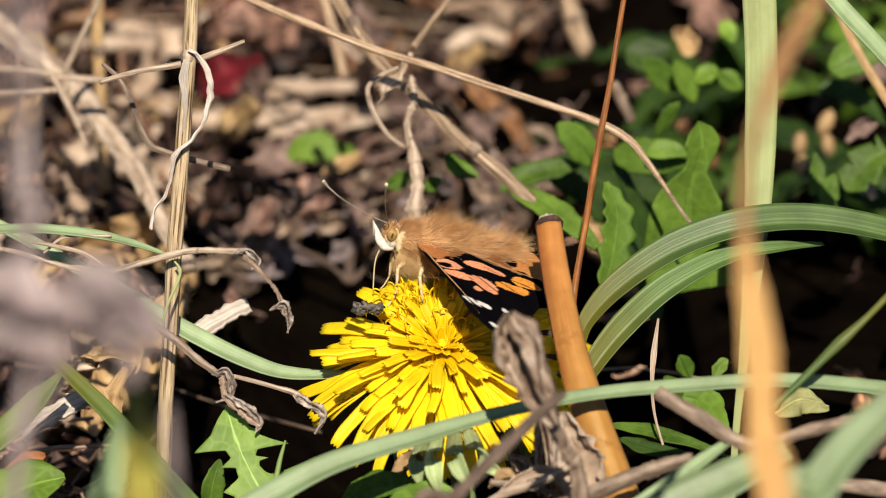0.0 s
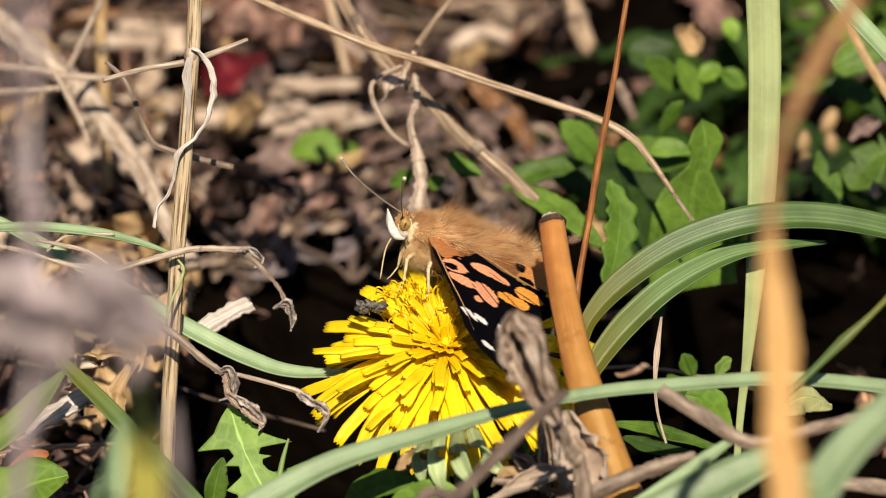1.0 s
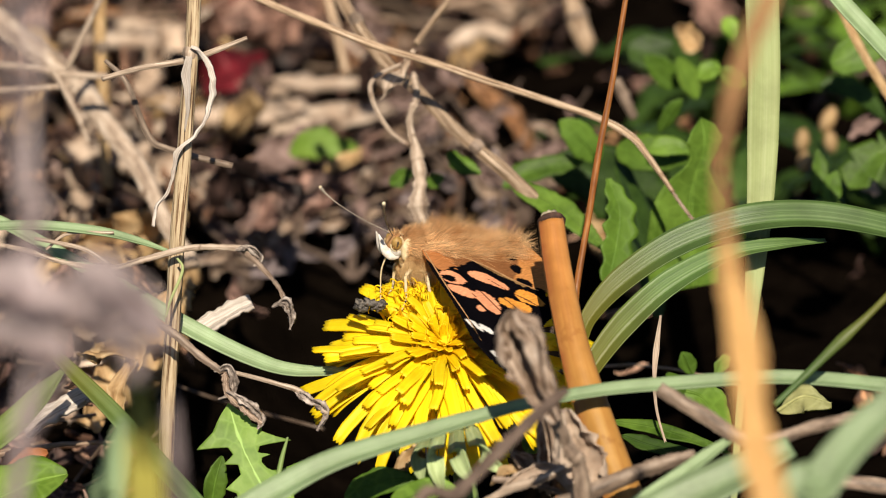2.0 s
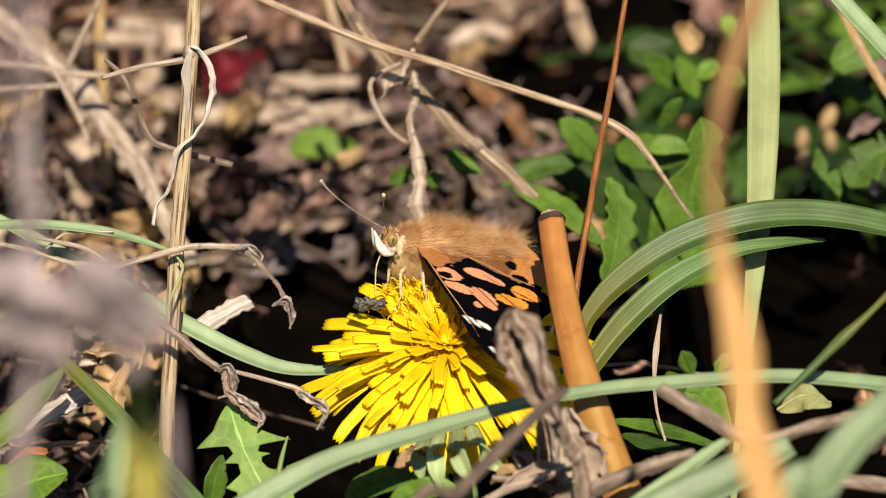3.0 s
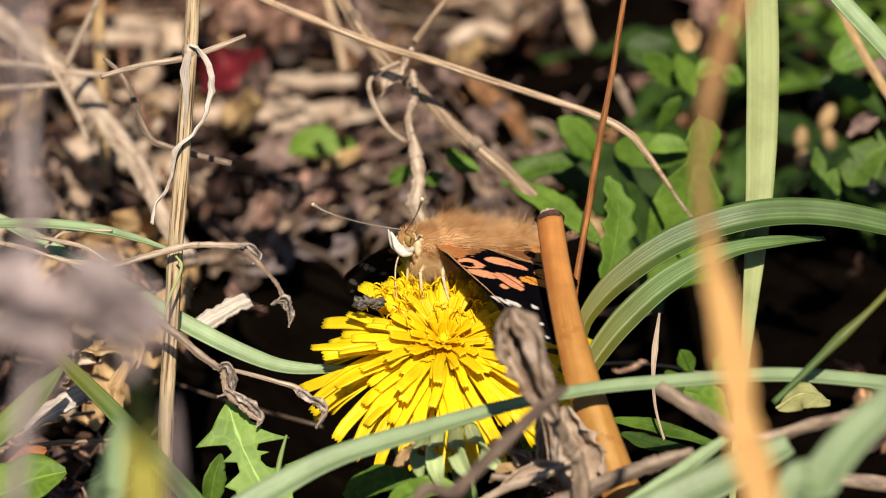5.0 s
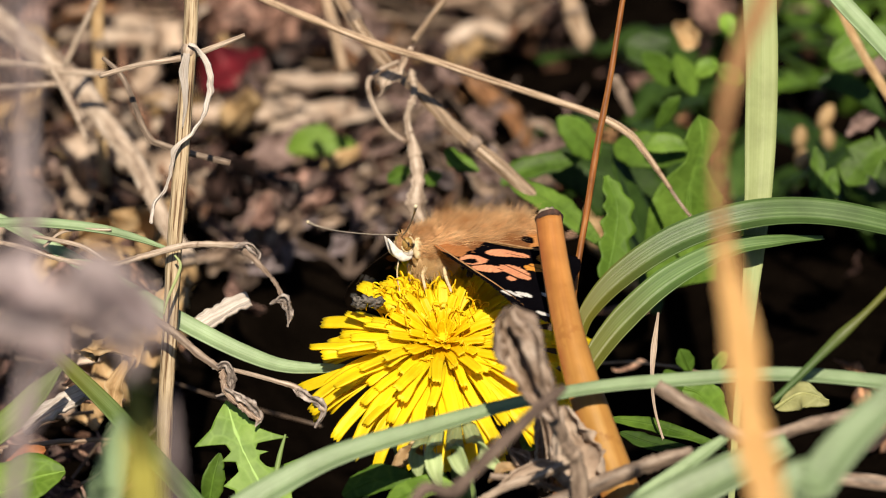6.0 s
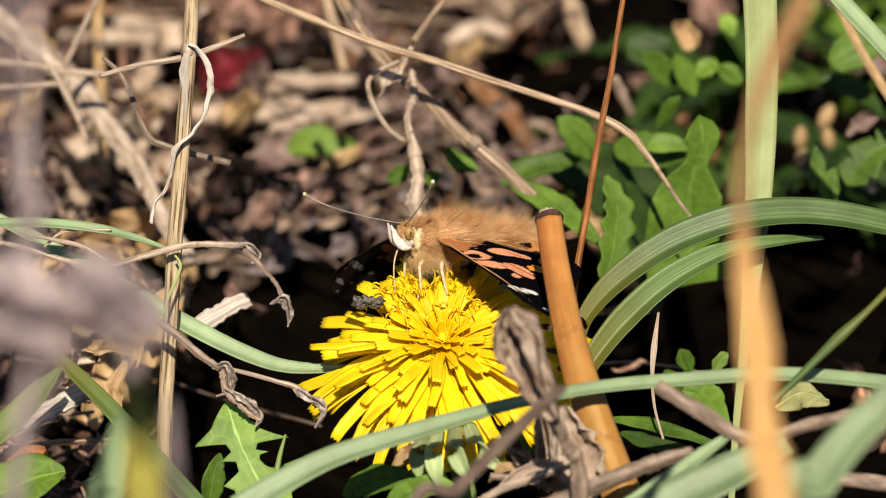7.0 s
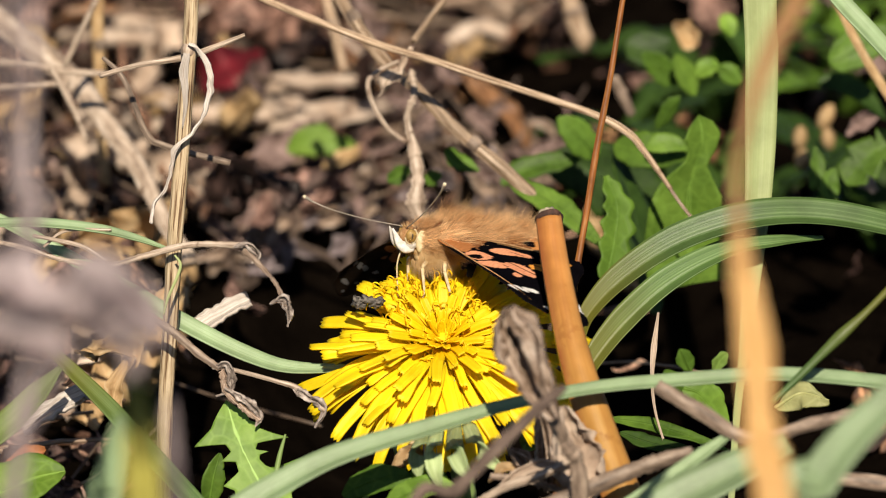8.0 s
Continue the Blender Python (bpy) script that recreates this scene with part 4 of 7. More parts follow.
def horn_pose(s, x, y, z):
    """An antenna on its head, pointing along (x, y, z)."""
    return Matrix.Translation((6.6 * MM, s * 0.6 * MM, 1.7 * MM)) @ Vector((x, y, z)).to_track_quat('X', 'Z').to_matrix().to_4x4()


# ---- stems and stalks ----
def dry_stalk():
    """The upright stalk, its node, the husk below the node and the curled strip that hangs from it."""
    root = tagged(new("dry_stalk"), "upright pale straw-coloured dry stalk with a curled leaf", "dry stalk")
    root.location = (-0.04009, -0.01503, -0.00300)
    foot = np.array(root.location)
    pieces = [("stem", tube([(-0.03506, 0.01369, 0.08760), (-0.03570, 0.00959, 0.07634), (-0.03626, 0.00658, 0.06809), (-0.03738, 0.00112, 0.05308), (-0.03833, -0.00232, 0.04071), (-0.03905, -0.00577, 0.02829), (-0.03969, -0.00979, 0.01432), (-0.04009, -0.01503, -0.00300)], [1.0 * MM, 1.0 * MM, 1.05 * MM, 1.1 * MM, 1.1 * MM, 1.1 * MM, 1.1 * MM, 1.2 * MM], n=10, seg=24, knobs=0.01, jitter=0.3), STALK, ""),
              ("node", tube([(-0.03558, 0.00981, 0.07694), (-0.03566, 0.00953, 0.07619), (-0.03574, 0.00926, 0.07544)], [1.05 * MM, 1.25 * MM, 1.05 * MM], n=4, seg=16), PALE, "pale swollen node"),
              ("husk", ribbon([(-0.03602, 0.00827, 0.07624), (-0.03633, 0.00725, 0.07373), (-0.03609, 0.00630, 0.07111), (-0.03650, 0.00462, 0.06621)], [0.9 * MM, 1.3 * MM, 0.9 * MM, 0.2 * MM], rough=0.0003, seed=8, fold=0.4, face=(0, -1, 0.3)), CHIP, "bleached papery husk"),
              ("leaf_strip", ribbon([(-0.03584, 0.00831, 0.07723), (-0.03440, 0.00789, 0.07636), (-0.03305, 0.00712, 0.07394), (-0.03268, 0.00645, 0.07064), (-0.03389, 0.00427, 0.06758), (-0.03569, 0.00298, 0.06549), (-0.03755, 0.00264, 0.06309), (-0.03850, 0.00241, 0.05956), (-0.04034, 0.00132, 0.05656), (-0.04137, 0.00023, 0.05356)],
               [0.5 * MM, 0.85 * MM, 1.05 * MM, 0.9 * MM, 0.4 * MM, 0.7 * MM, 0.7 * MM, 0.35 * MM, 0.45 * MM, 0.5 * MM], twist=430, rough=0.00055, seed=3, n=14, fold=0.45, edge=0.25, face=(0.8, -0.5, 0.2)), CHIP, "bleached dry leaf strip curling round the stalk")]
    for name, (v, f, u), mat, label in pieces:
        part(name, mesh_of(name, [np.array(q) - foot for q in v], f, mat, u), root, label)


dry_stalk()
stem("dry_twig", [(-0.04862, 0.01210, 0.07155), (-0.04290, 0.01169, 0.07336), (-0.03640, 0.01112, 0.07471), (-0.03199, 0.01162, 0.07607), (-0.02790, 0.01219, 0.07765)], [0.35 * MM, 0.4 * MM, 0.5 * MM, 0.4 * MM, 0.25 * MM], PALE, "thin bleached twig crossing the dry stalk", "twig")
stem("dry_twig", [(-0.04916, 0.02259, 0.07112), (-0.04612, 0.02146, 0.06804), (-0.04292, 0.01975, 0.06040), (-0.03987, 0.02008, 0.05838), (-0.03093, 0.02113, 0.05542)], [0.3 * MM, 0.4 * MM, 0.45 * MM, 0.45 * MM, 0.45 * MM], TWIG, "thin bent brown twig", "twig")
stem("straw_stalk", [(-0.07924, 0.11190, 0.05338), (-0.06894, 0.10368, 0.04834), (-0.05977, 0.09535, 0.04299), (-0.05320, 0.08770, 0.03659), (-0.04747, 0.07994, 0.02988), (-0.04075, 0.07051, 0.02151)], [2.0 * MM, 2.0 * MM, 1.9 * MM, 1.7 * MM, 1.5 * MM, 1.2 * MM], PALE, "broad slanting pale straw stalk behind the dry stalk", "straw stalk")
stem("straw_stalk", [(-0.07614, 0.08570, 0.05155), (-0.06667, 0.08341, 0.05110), (-0.06104, 0.08213, 0.05053), (-0.05451, 0.08112, 0.05065)], [0.6 * MM, 0.6 * MM, 0.6 * MM, 0.5 * MM], PALE, "pale straw stalk lying level", "straw stalk")
stem("straw_stalk", [(-0.07614, 0.08406, 0.04704), (-0.06667, 0.08227, 0.04798), (-0.06058, 0.08151, 0.04880)], [0.5 * MM, 0.5 * MM, 0.5 * MM], PALE, "pale straw stalk lying level", "straw stalk")
stem("straw_stalk", [(-0.06351, 0.08149, 0.05169), (-0.06048, 0.07961, 0.04652), (-0.05773, 0.07741, 0.04048)], [0.5 * MM, 0.5 * MM, 0.4 * MM], PALE, "short pale straw stalk hanging down", "straw stalk")
stem("straw_stalk", [(-0.06112, 0.08156, 0.05186), (-0.05872, 0.08114, 0.05658), (-0.05441, 0.08010, 0.06541)], [0.5 * MM, 0.5 * MM, 0.5 * MM], PALE, "pale straw stalk with a fork", "straw stalk")
stem("dry_twig", [(-0.06530, -0.00330, 0.05263), (-0.05896, -0.00373, 0.05144), (-0.05341, -0.00433, 0.04980), (-0.04707, -0.00463, 0.04899), (-0.04192, -0.00419, 0.05018), (-0.03519, -0.00362, 0.05174), (-0.02845, -0.00365, 0.05167), (-0.02710, -0.00389, 0.05100)], [0.3 * MM, 0.33 * MM, 0.36 * MM, 0.42 * MM, 0.46 * MM, 0.5 * MM, 0.45 * MM, 0.35 * MM], PALE, "thin pale twig with withered tips", "twig", knobs=0.1)
stem("dry_twig", [(-0.02789, -0.00373, 0.05144), (-0.02552, -0.00454, 0.04921), (-0.02314, -0.00552, 0.04653), (-0.02187, -0.00658, 0.04362)], [0.45 * MM, 0.35 * MM, 0.3 * MM, 0.3 * MM], SHRIVEL, "thin withered hanging twig end", "twig", knobs=0.15)
for pts, wd, sd in (([(-0.02918, -0.00467, 0.05178), (-0.02721, -0.00456, 0.05208), (-0.02583, -0.00414, 0.05033), (-0.02663, -0.00454, 0.04921)], 1.5, 5), ([(-0.02404, -0.00743, 0.04420), (-0.02207, -0.00724, 0.04472), (-0.02140, -0.00698, 0.04251), (-0.02155, -0.00758, 0.04087)], 1.9, 6), ([(-0.03192, -0.01327, 0.03693), (-0.02974, -0.01407, 0.03767), (-0.02925, -0.01421, 0.03434), (-0.03137, -0.01462, 0.03323)], 1.5, 7),
                    ([(-0.03013, -0.01514, 0.03472), (-0.02699, -0.01581, 0.03288), (-0.02532, -0.01556, 0.03065), (-0.02587, -0.01604, 0.02932)], 1.7, 8), ([(-0.02071, -0.01514, 0.03472), (-0.01872, -0.01647, 0.03399), (-0.01637, -0.01708, 0.03230), (-0.01758, -0.01702, 0.02956)], 1.8, 9)):
    curled_leaf("withered_leaf", pts, [0.12 * MM, wd * 0.26 * MM, wd * 0.34 * MM, wd * 0.2 * MM, 0.08 * MM], WITHERED, "small shrivelled grey-brown leaf on a twig", "withered leaves on twigs", seed=sd, open_angle=130, rough=1.1, n=12, cols=15, spin=70, freq=600.0, face=(0.3, -0.8, 0.4))
stem("dry_twig", [(-0.04670, -0.00924, 0.04801), (-0.04238, -0.01039, 0.04483), (-0.03766, -0.01147, 0.04188), (-0.03396, -0.01255, 0.03892), (-0.03082, -0.01333, 0.03678)], [0.4 * MM, 0.5 * MM, 0.55 * MM, 0.55 * MM, 0.45 * MM], TWIG, "thin brown twig sloping down", "twig", knobs=0.05)
stem("dry_twig", [(-0.03137, -0.01319, 0.03715), (-0.02783, -0.01346, 0.03641), (-0.02307, -0.01482, 0.03560), (-0.01993, -0.01519, 0.03457), (-0.01613, -0.01714, 0.03215)], [0.35 * MM, 0.3 * MM, 0.3 * MM, 0.4 * MM, 0.3 * MM], PALE, "thin pale twig end with withered leaves", "twig")
stem("dry_twig", [(-0.03058, -0.01341, 0.03656), (-0.03003, -0.01435, 0.03397), (-0.02744, -0.01523, 0.03153), (-0.02532, -0.01577, 0.03006)], [0.4 * MM, 0.4 * MM, 0.4 * MM, 0.3 * MM], SHRIVEL, "withered hanging twig end", "twig", knobs=0.2)

# ---- grass blades ----
blade("grass_blade", [(-0.06715, -0.00082, 0.05360), (-0.05760, -0.00071, 0.05390), (-0.04885, -0.00098, 0.05315), (-0.04337, -0.00048, 0.05162), (-0.03866, -0.00008, 0.04977)], [1.4 * MM, 1.7 * MM, 1.6 * MM, 1.2 * MM, 0.4 * MM], BLUE_GRASS, "narrow blue-green grass blade")
blade("grass_blade", [(-0.06685, 0.00943, 0.05252), (-0.06036, 0.00832, 0.04947), (-0.05306, 0.00693, 0.04566), (-0.04405, 0.00428, 0.04129), (-0.03588, 0.00171, 0.03716), (-0.02775, -0.00057, 0.03381), (-0.02125, -0.00213, 0.03244), (-0.01159, -0.00213, 0.03244)], [1.6 * MM, 2.0 * MM, 2.2 * MM, 2.5 * MM, 2.9 * MM, 2.7 * MM, 2.2 * MM, 1.0 * MM], BLUE_GRASS, "long blue-green grass blade reaching the flower")
# the darker grass material puts this blade's shade into its colour
blade("grass_blade", [(-0.05669, -0.00714, 0.03916), (-0.05172, -0.01062, 0.03543), (-0.04591, -0.01529, 0.03139), (-0.03853, -0.02165, 0.02559), (-0.03126, -0.02797, 0.01992)], [1.2 * MM, 2.2 * MM, 2.6 * MM, 2.8 * MM, 2.8 * MM], ARCH_GRASS, "green grass blade sloping down, darkened for shade")
blade("grass_blade", [(-0.06401, -0.02269, 0.02858), (-0.05959, -0.01957, 0.03131), (-0.05591, -0.01633, 0.03436), (-0.05299, -0.01327, 0.03693)], [4.0 * MM, 4.2 * MM, 3.4 * MM, 0.8 * MM], GRASS, "short green grass blade")
blade("grass_blade", [(-0.02631, -0.05117, 0.03220), (-0.02086, -0.04910, 0.03496), (-0.01355, -0.04665, 0.03790), (-0.00178, -0.04346, 0.04054), (0.00864, -0.03989, 0.04227), (0.01992, -0.03636, 0.04323), (0.03124, -0.03475, 0.04371), (0.04638, -0.03329, 0.04392), (0.06489, -0.03089, 0.04116)],
      [4.2 * MM, 3.9 * MM, 3.4 * MM, 2.7 * MM, 1.9 * MM, 2.0 * MM, 2.2 * MM, 2.3 * MM, 2.4 * MM], BLUE_GRASS, "long arching grey-green grass blade before the flower", n=12, fold=0.3)
blade("grass_blade", [(0.01972, 0.00097, 0.03511), (0.02085, 0.00229, 0.03876), (0.02554, 0.00406, 0.04362), (0.03362, 0.00589, 0.04863), (0.04332, 0.00699, 0.05167), (0.05322, 0.00910, 0.05161), (0.06401, 0.01040, 0.04933), (0.07681, 0.01290, 0.04452)], [1.2 * MM, 2.6 * MM, 4.2 * MM, 5.0 * MM, 5.2 * MM, 5.0 * MM, 4.6 * MM, 4.0 * MM], ARCH_GRASS, "broad arching green grass blade", n=12, fold=0.35, ridges=0.012, cols=13)
blade("grass_blade", [(0.01973, -0.00495, 0.03055), (0.02165, -0.00358, 0.03432), (0.02619, -0.00073, 0.03923), (0.03268, 0.00213, 0.04417), (0.04089, 0.00544, 0.04742), (0.04835, 0.00777, 0.04795), (0.05526, 0.01172, 0.04712)], [1.6 * MM, 3.2 * MM, 4.2 * MM, 4.2 * MM, 3.4 * MM, 2.0 * MM, 0.6 * MM], ARCH_GRASS, "broad arching green grass blade under another", n=12, fold=0.4, ridges=0.012, cols=13)
blade("grass_blade", [(0.04596, 0.02722, 0.08385), (0.04645, 0.02273, 0.07151), (0.04628, 0.01852, 0.05994), (0.04570, 0.01392, 0.05025), (0.04464, 0.00907, 0.03983), (0.04366, 0.00571, 0.03061), (0.04259, 0.00236, 0.02139), (0.04137, -0.00435, 0.00295)], [5.0 * MM, 4.8 * MM, 4.6 * MM, 3.8 * MM, 2.4 * MM, 1.4 * MM, 1.0 * MM, 0.9 * MM], PALE_GRASS, "upright pale green grass blade", face=(0.1, -1, 0.1), fold=0.12)
blade("grass_blade", [(0.05342, 0.02307, 0.08415), (0.05831, 0.02118, 0.07895), (0.06197, 0.01984, 0.07528), (0.06821, 0.01846, 0.06855)], [2.6 * MM, 3.0 * MM, 3.0 * MM, 2.8 * MM], BLUE_GRASS, "pale green grass blade drooping from above")
RUST_FOOT = (0.03177, -0.19172, 0.07877)


RUST_NODE = (0.02716, -0.17784, 0.11691)


def rust_blade():
    """A dry blade that pivots low down, and its withered upper end, which swings on the node."""
    root = tagged(new("dry_grass_blade"), "dry rust-orange grass blade swaying in the wind", "grass blade")
    root.matrix_world = pose(*RUST_FOOT)
    low = [(0.03288, -0.22148, -0.00300), (0.03177, -0.19172, 0.07877), (0.02977, -0.18607, 0.09431), (0.02912, -0.18470, 0.09808), (0.02862, -0.18298, 0.10279), (0.02842, -0.18161, 0.10655), (0.02807, -0.18058, 0.10938), (0.02741, -0.17887, 0.11409), (0.02716, -0.17775, 0.11715)]
    high = [(0.02721, -0.17827, 0.11574), (0.02716, -0.17784, 0.11691), (0.02735, -0.17569, 0.11989), (0.02784, -0.17371, 0.12240), (0.02873, -0.17173, 0.12494), (0.03014, -0.16973, 0.12749), (0.03156, -0.16773, 0.13006), (0.03319, -0.16590, 0.13217), (0.03550, -0.16275, 0.13498)]
    for name, path, widths, base in (("lower_blade", low, [2.0, 2.6, 3.4, 3.5, 2.7, 3.2, 2.9, 2.0, 1.2], RUST_FOOT), ("blade_tip", high, [1.2, 1.2, 0.9, 0.9, 1.0, 1.4, 1.8, 1.8, 1.6], RUST_NODE)):
        pts = [tuple(np.array(p) - np.array(base)) for p in path]
        v, f, u = ribbon(pts, [w * MM for w in widths], face=(0.1, -1, 0.15), n=8, fold=0.3, rough=0.0003, seed=2, edge=0.2)
        ob = part(name, mesh_of(name, v, f, RUST_GRASS if base is RUST_FOOT else RUST_TIP_SKIN, u), root, "" if base is RUST_FOOT else "brown withered blade tip")
    ob.location = Vector(RUST_NODE) - Vector(RUST_FOOT)
    return root, ob


RUST, RUST_TIP = rust_blade()

# ---- brown stalks about the flower ----
STUB_PATH = [(0.01488, -0.01044, 0.05786), (0.01578, -0.01607, 0.05264), (0.01731, -0.02364, 0.04646), (0.01945, -0.03022, 0.04006), (0.02267, -0.03727, 0.03238), (0.02585, -0.04402, 0.02556), (0.02859, -0.05096, 0.01817)]
stub = tagged(new("cut_stalk"), "thick orange-brown cut stalk with a charred top", "cut stalk")
v, f, u = tube(STUB_PATH, [1.75 * MM, 1.85 * MM, 2.0 * MM, 2.3 * MM, 2.6 * MM, 2.7 * MM, 2.8 * MM], seg=20, n=10)
part("stalk", mesh_of("stalk", v, f, STUB, u), stub)
v, f, u = tube([(0.01485, -0.00992, 0.05842), (0.01489, -0.01020, 0.05815), (0.01495, -0.01065, 0.05775)], [1.6 * MM, 1.95 * MM, 1.82 * MM], seg=20, n=5, knobs=0.03)
part("charred_rim", mesh_of("charred_rim", v, f, CHAR, u), stub, "dark charred rim")
v, f, u = ball((0.01481, -0.01004, 0.05867), (1.25 * MM, 1.25 * MM, 0.5 * MM), 16, 8, 0.9, 3, 1500)
part("pith", mesh_of("pith", v, f, PITH, u), stub, "pale frayed pith")
stem("red_stalk", [(0.02673, 0.01755, 0.08653), (0.02423, 0.01232, 0.07216), (0.02190, 0.00819, 0.06081), (0.01932, 0.00269, 0.04568), (0.01860, 0.00048, 0.03963), (0.01665, -0.00428, 0.02069), (0.01555, -0.00896, -0.00385)], [0.4 * MM, 0.45 * MM, 0.5 * MM, 0.5 * MM, 0.5 * MM, 0.5 * MM, 0.5 * MM], RED_STALK, "thin upright red-brown stalk", "stalk")
curled_leaf("shrivelled_leaf", [(0.00856, -0.05750, 0.06288), (0.00906, -0.05760, 0.06087), (0.01021, -0.05830, 0.05772), (0.01142, -0.05920, 0.05464), (0.01263, -0.06000, 0.05191), (0.01426, -0.06100, 0.04925)], [0.8 * MM, 2.3 * MM, 2.5 * MM, 2.1 * MM, 1.6 * MM, 0.7 * MM], SHRIVEL, "shrivelled grey-brown dead leaf before the flower", open_angle=80, seed=12, face=(-0.75, -0.6, 0.35), rough=0.5, n=14, cols=25)
stem("dry_twig", [(0.01181, -0.05850, 0.05244), (0.01436, -0.05800, 0.04761), (0.01624, -0.05700, 0.04330), (0.01778, -0.05600, 0.03816), (0.01893, -0.05600, 0.00672)], [0.9 * MM, 0.8 * MM, 0.9 * MM, 1.0 * MM, 1.0 * MM], TWIG, "dry brown leaf stalk under a shrivelled leaf", "twig", knobs=0.12)
curled_leaf("shrivelled_leaf", [(0.01593, -0.04400, 0.04373), (0.01670, -0.04400, 0.04093), (0.01763, -0.04400, 0.03732), (0.01864, -0.04400, 0.03369), (0.01906, -0.04400, 0.03004)], [0.8 * MM, 2.4 * MM, 2.8 * MM, 2.4 * MM, 1.0 * MM], FLAKE, "crumpled pale tan dead leaf below another", open_angle=120, seed=14, face=(0.5, -0.8, 0.2), rough=0.55, n=12, cols=21)
curled_leaf("shrivelled_leaf", [(0.01304, -0.04200, 0.04210), (0.01367, -0.04200, 0.03888), (0.01400, -0.04200, 0.03525), (0.01352, -0.04200, 0.03119)], [0.5 * MM, 1.2 * MM, 1.4 * MM, 0.8 * MM], SHRIVEL, "narrow dark withered leaf", open_angle=100, seed=16, face=(-0.5, -0.8, 0.2), rough=0.5)
curled_leaf("shrivelled_leaf", [(0.00711, -0.04600, 0.03279), (0.01005, -0.04600, 0.03521), (0.01336, -0.04600, 0.03650), (0.01633, -0.04600, 0.03553)], [0.2 * MM, 0.7 * MM, 0.8 * MM, 0.3 * MM], FLAKE, "crumpled pale tan dead leaf under the twig", open_angle=140, seed=19, face=(0, -0.8, 0.5), rough=0.5)
v, f, u = joined(ball((-0.01147, -0.00400, 0.04306), (0.0010, 0.0007, 0.0006), 14, 10, 1.0, 0, 2600), ball((-0.01051, -0.00400, 0.04358), (0.0009, 0.0007, 0.0006), 14, 10, 1.0, 1, 2600), ball((-0.00948, -0.00400, 0.04298), (0.0009, 0.0007, 0.0006), 14, 10, 1.0, 2, 2600), ball((-0.00860, -0.00400, 0.04341), (0.0006, 0.0006, 0.0005), 14, 10, 1.0, 3, 2600), ball((-0.01210, -0.00400, 0.04366), (0.0005, 0.0005, 0.0005), 14, 10, 1.0, 4, 2600))
thing("withered_scrap", mesh_of("withered_scrap", v, f, FLY, u), "grey-black crumbly withered scrap on the petals", "plant scrap")
stem("dry_twig", [(0.01488, -0.07165, 0.05782), (0.01131, -0.07733, 0.05683), (0.00714, -0.08321, 0.05528), (0.00173, -0.08964, 0.05224), (-0.00421, -0.09625, 0.04870), (-0.00871, -0.12039, -0.00300)], [0.5 * MM, 0.75 * MM, 0.8 * MM, 0.8 * MM, 0.8 * MM, 0.8 * MM], DARK_TWIG, "grey-brown twig slanting before the flower", "twig", knobs=0.05)
stem("dry_twig", [(0.00487, -0.04800, 0.03223), (0.00854, -0.04800, 0.03448), (0.01295, -0.04800, 0.03608), (0.01733, -0.04800, 0.03848)], [0.5 * MM, 0.6 * MM, 0.6 * MM, 0.4 * MM], PALE, "thin pale twig lying under the flower", "twig", knobs=0.08)
stem("dry_twig", [(0.00640, -0.04300, 0.03366), (0.01087, -0.04300, 0.03325), (0.01610, -0.04300, 0.03146)], [0.4 * MM, 0.5 * MM, 0.4 * MM], TWIG, "thin brown twig lying under the flower", "twig", knobs=0.08)
curled_leaf("shrivelled_leaf", [(0.00904, -0.04000, 0.03601), (0.01055, -0.04000, 0.03479), (0.01168, -0.04000, 0.03316), (0.01207, -0.04000, 0.03112)], [0.3 * MM, 1.0 * MM, 0.9 * MM, 0.3 * MM], SHRIVEL, "small dark crumpled leaf among twigs", open_angle=150, seed=27, face=(0, -0.8, 0.5), rough=0.7)
stem("dry_twig", [(0.01284, -0.05280, 0.03357), (0.02165, -0.05064, 0.03660), (0.02756, -0.04902, 0.03812), (0.03232, -0.04854, 0.03943)], [1.0 * MM, 1.1 * MM, 1.05 * MM, 0.7 * MM], TWIG, "thick knobbly grey-brown twig", "twig", knobs=0.06)
stem("dry_twig", [(0.02745, -0.05300, 0.05058), (0.03285, -0.05418, 0.04733), (0.03933, -0.05529, 0.04429), (0.04747, -0.05280, 0.04527), (0.05494, -0.05041, 0.04600), (0.06247, -0.04819, 0.04626)], [0.8 * MM, 0.95 * MM, 0.9 * MM, 0.8 * MM, 0.8 * MM, 0.8 * MM], TWIG, "bent brown twig over the grass", "twig", knobs=0.04)
stem("dry_twig", [(0.04829, -0.04778, 0.03567), (0.05344, -0.04793, 0.03525), (0.06301, -0.04829, 0.03428)], [0.9 * MM, 1.0 * MM, 1.0 * MM], TWIG, "brown twig near the ground", "twig")
blade("straw_sliver", [(0.03067, -0.00314, 0.04137), (0.03003, -0.00489, 0.03657), (0.02979, -0.00631, 0.03266), (0.03019, -0.00789, 0.02831), (0.03179, -0.00981, 0.02306)], [0.3 * MM, 0.9 * MM, 0.5 * MM, 0.35 * MM, 0.3 * MM], PALE, "thin pale dry grass sliver", "dry grass")
# dark grass material in place of stem green stands for shade on it
stem("green_stem", [(0.06232, -0.03269, 0.05960), (0.05673, -0.03468, 0.05413), (0.05263, -0.03600, 0.05049), (0.04816, -0.03748, 0.04643), (0.04368, -0.03894, 0.04243)], [0.45 * MM, 0.45 * MM, 0.75 * MM, 0.5 * MM, 0.4 * MM], ARCH_GRASS, "slender green jointed stem", "stem")

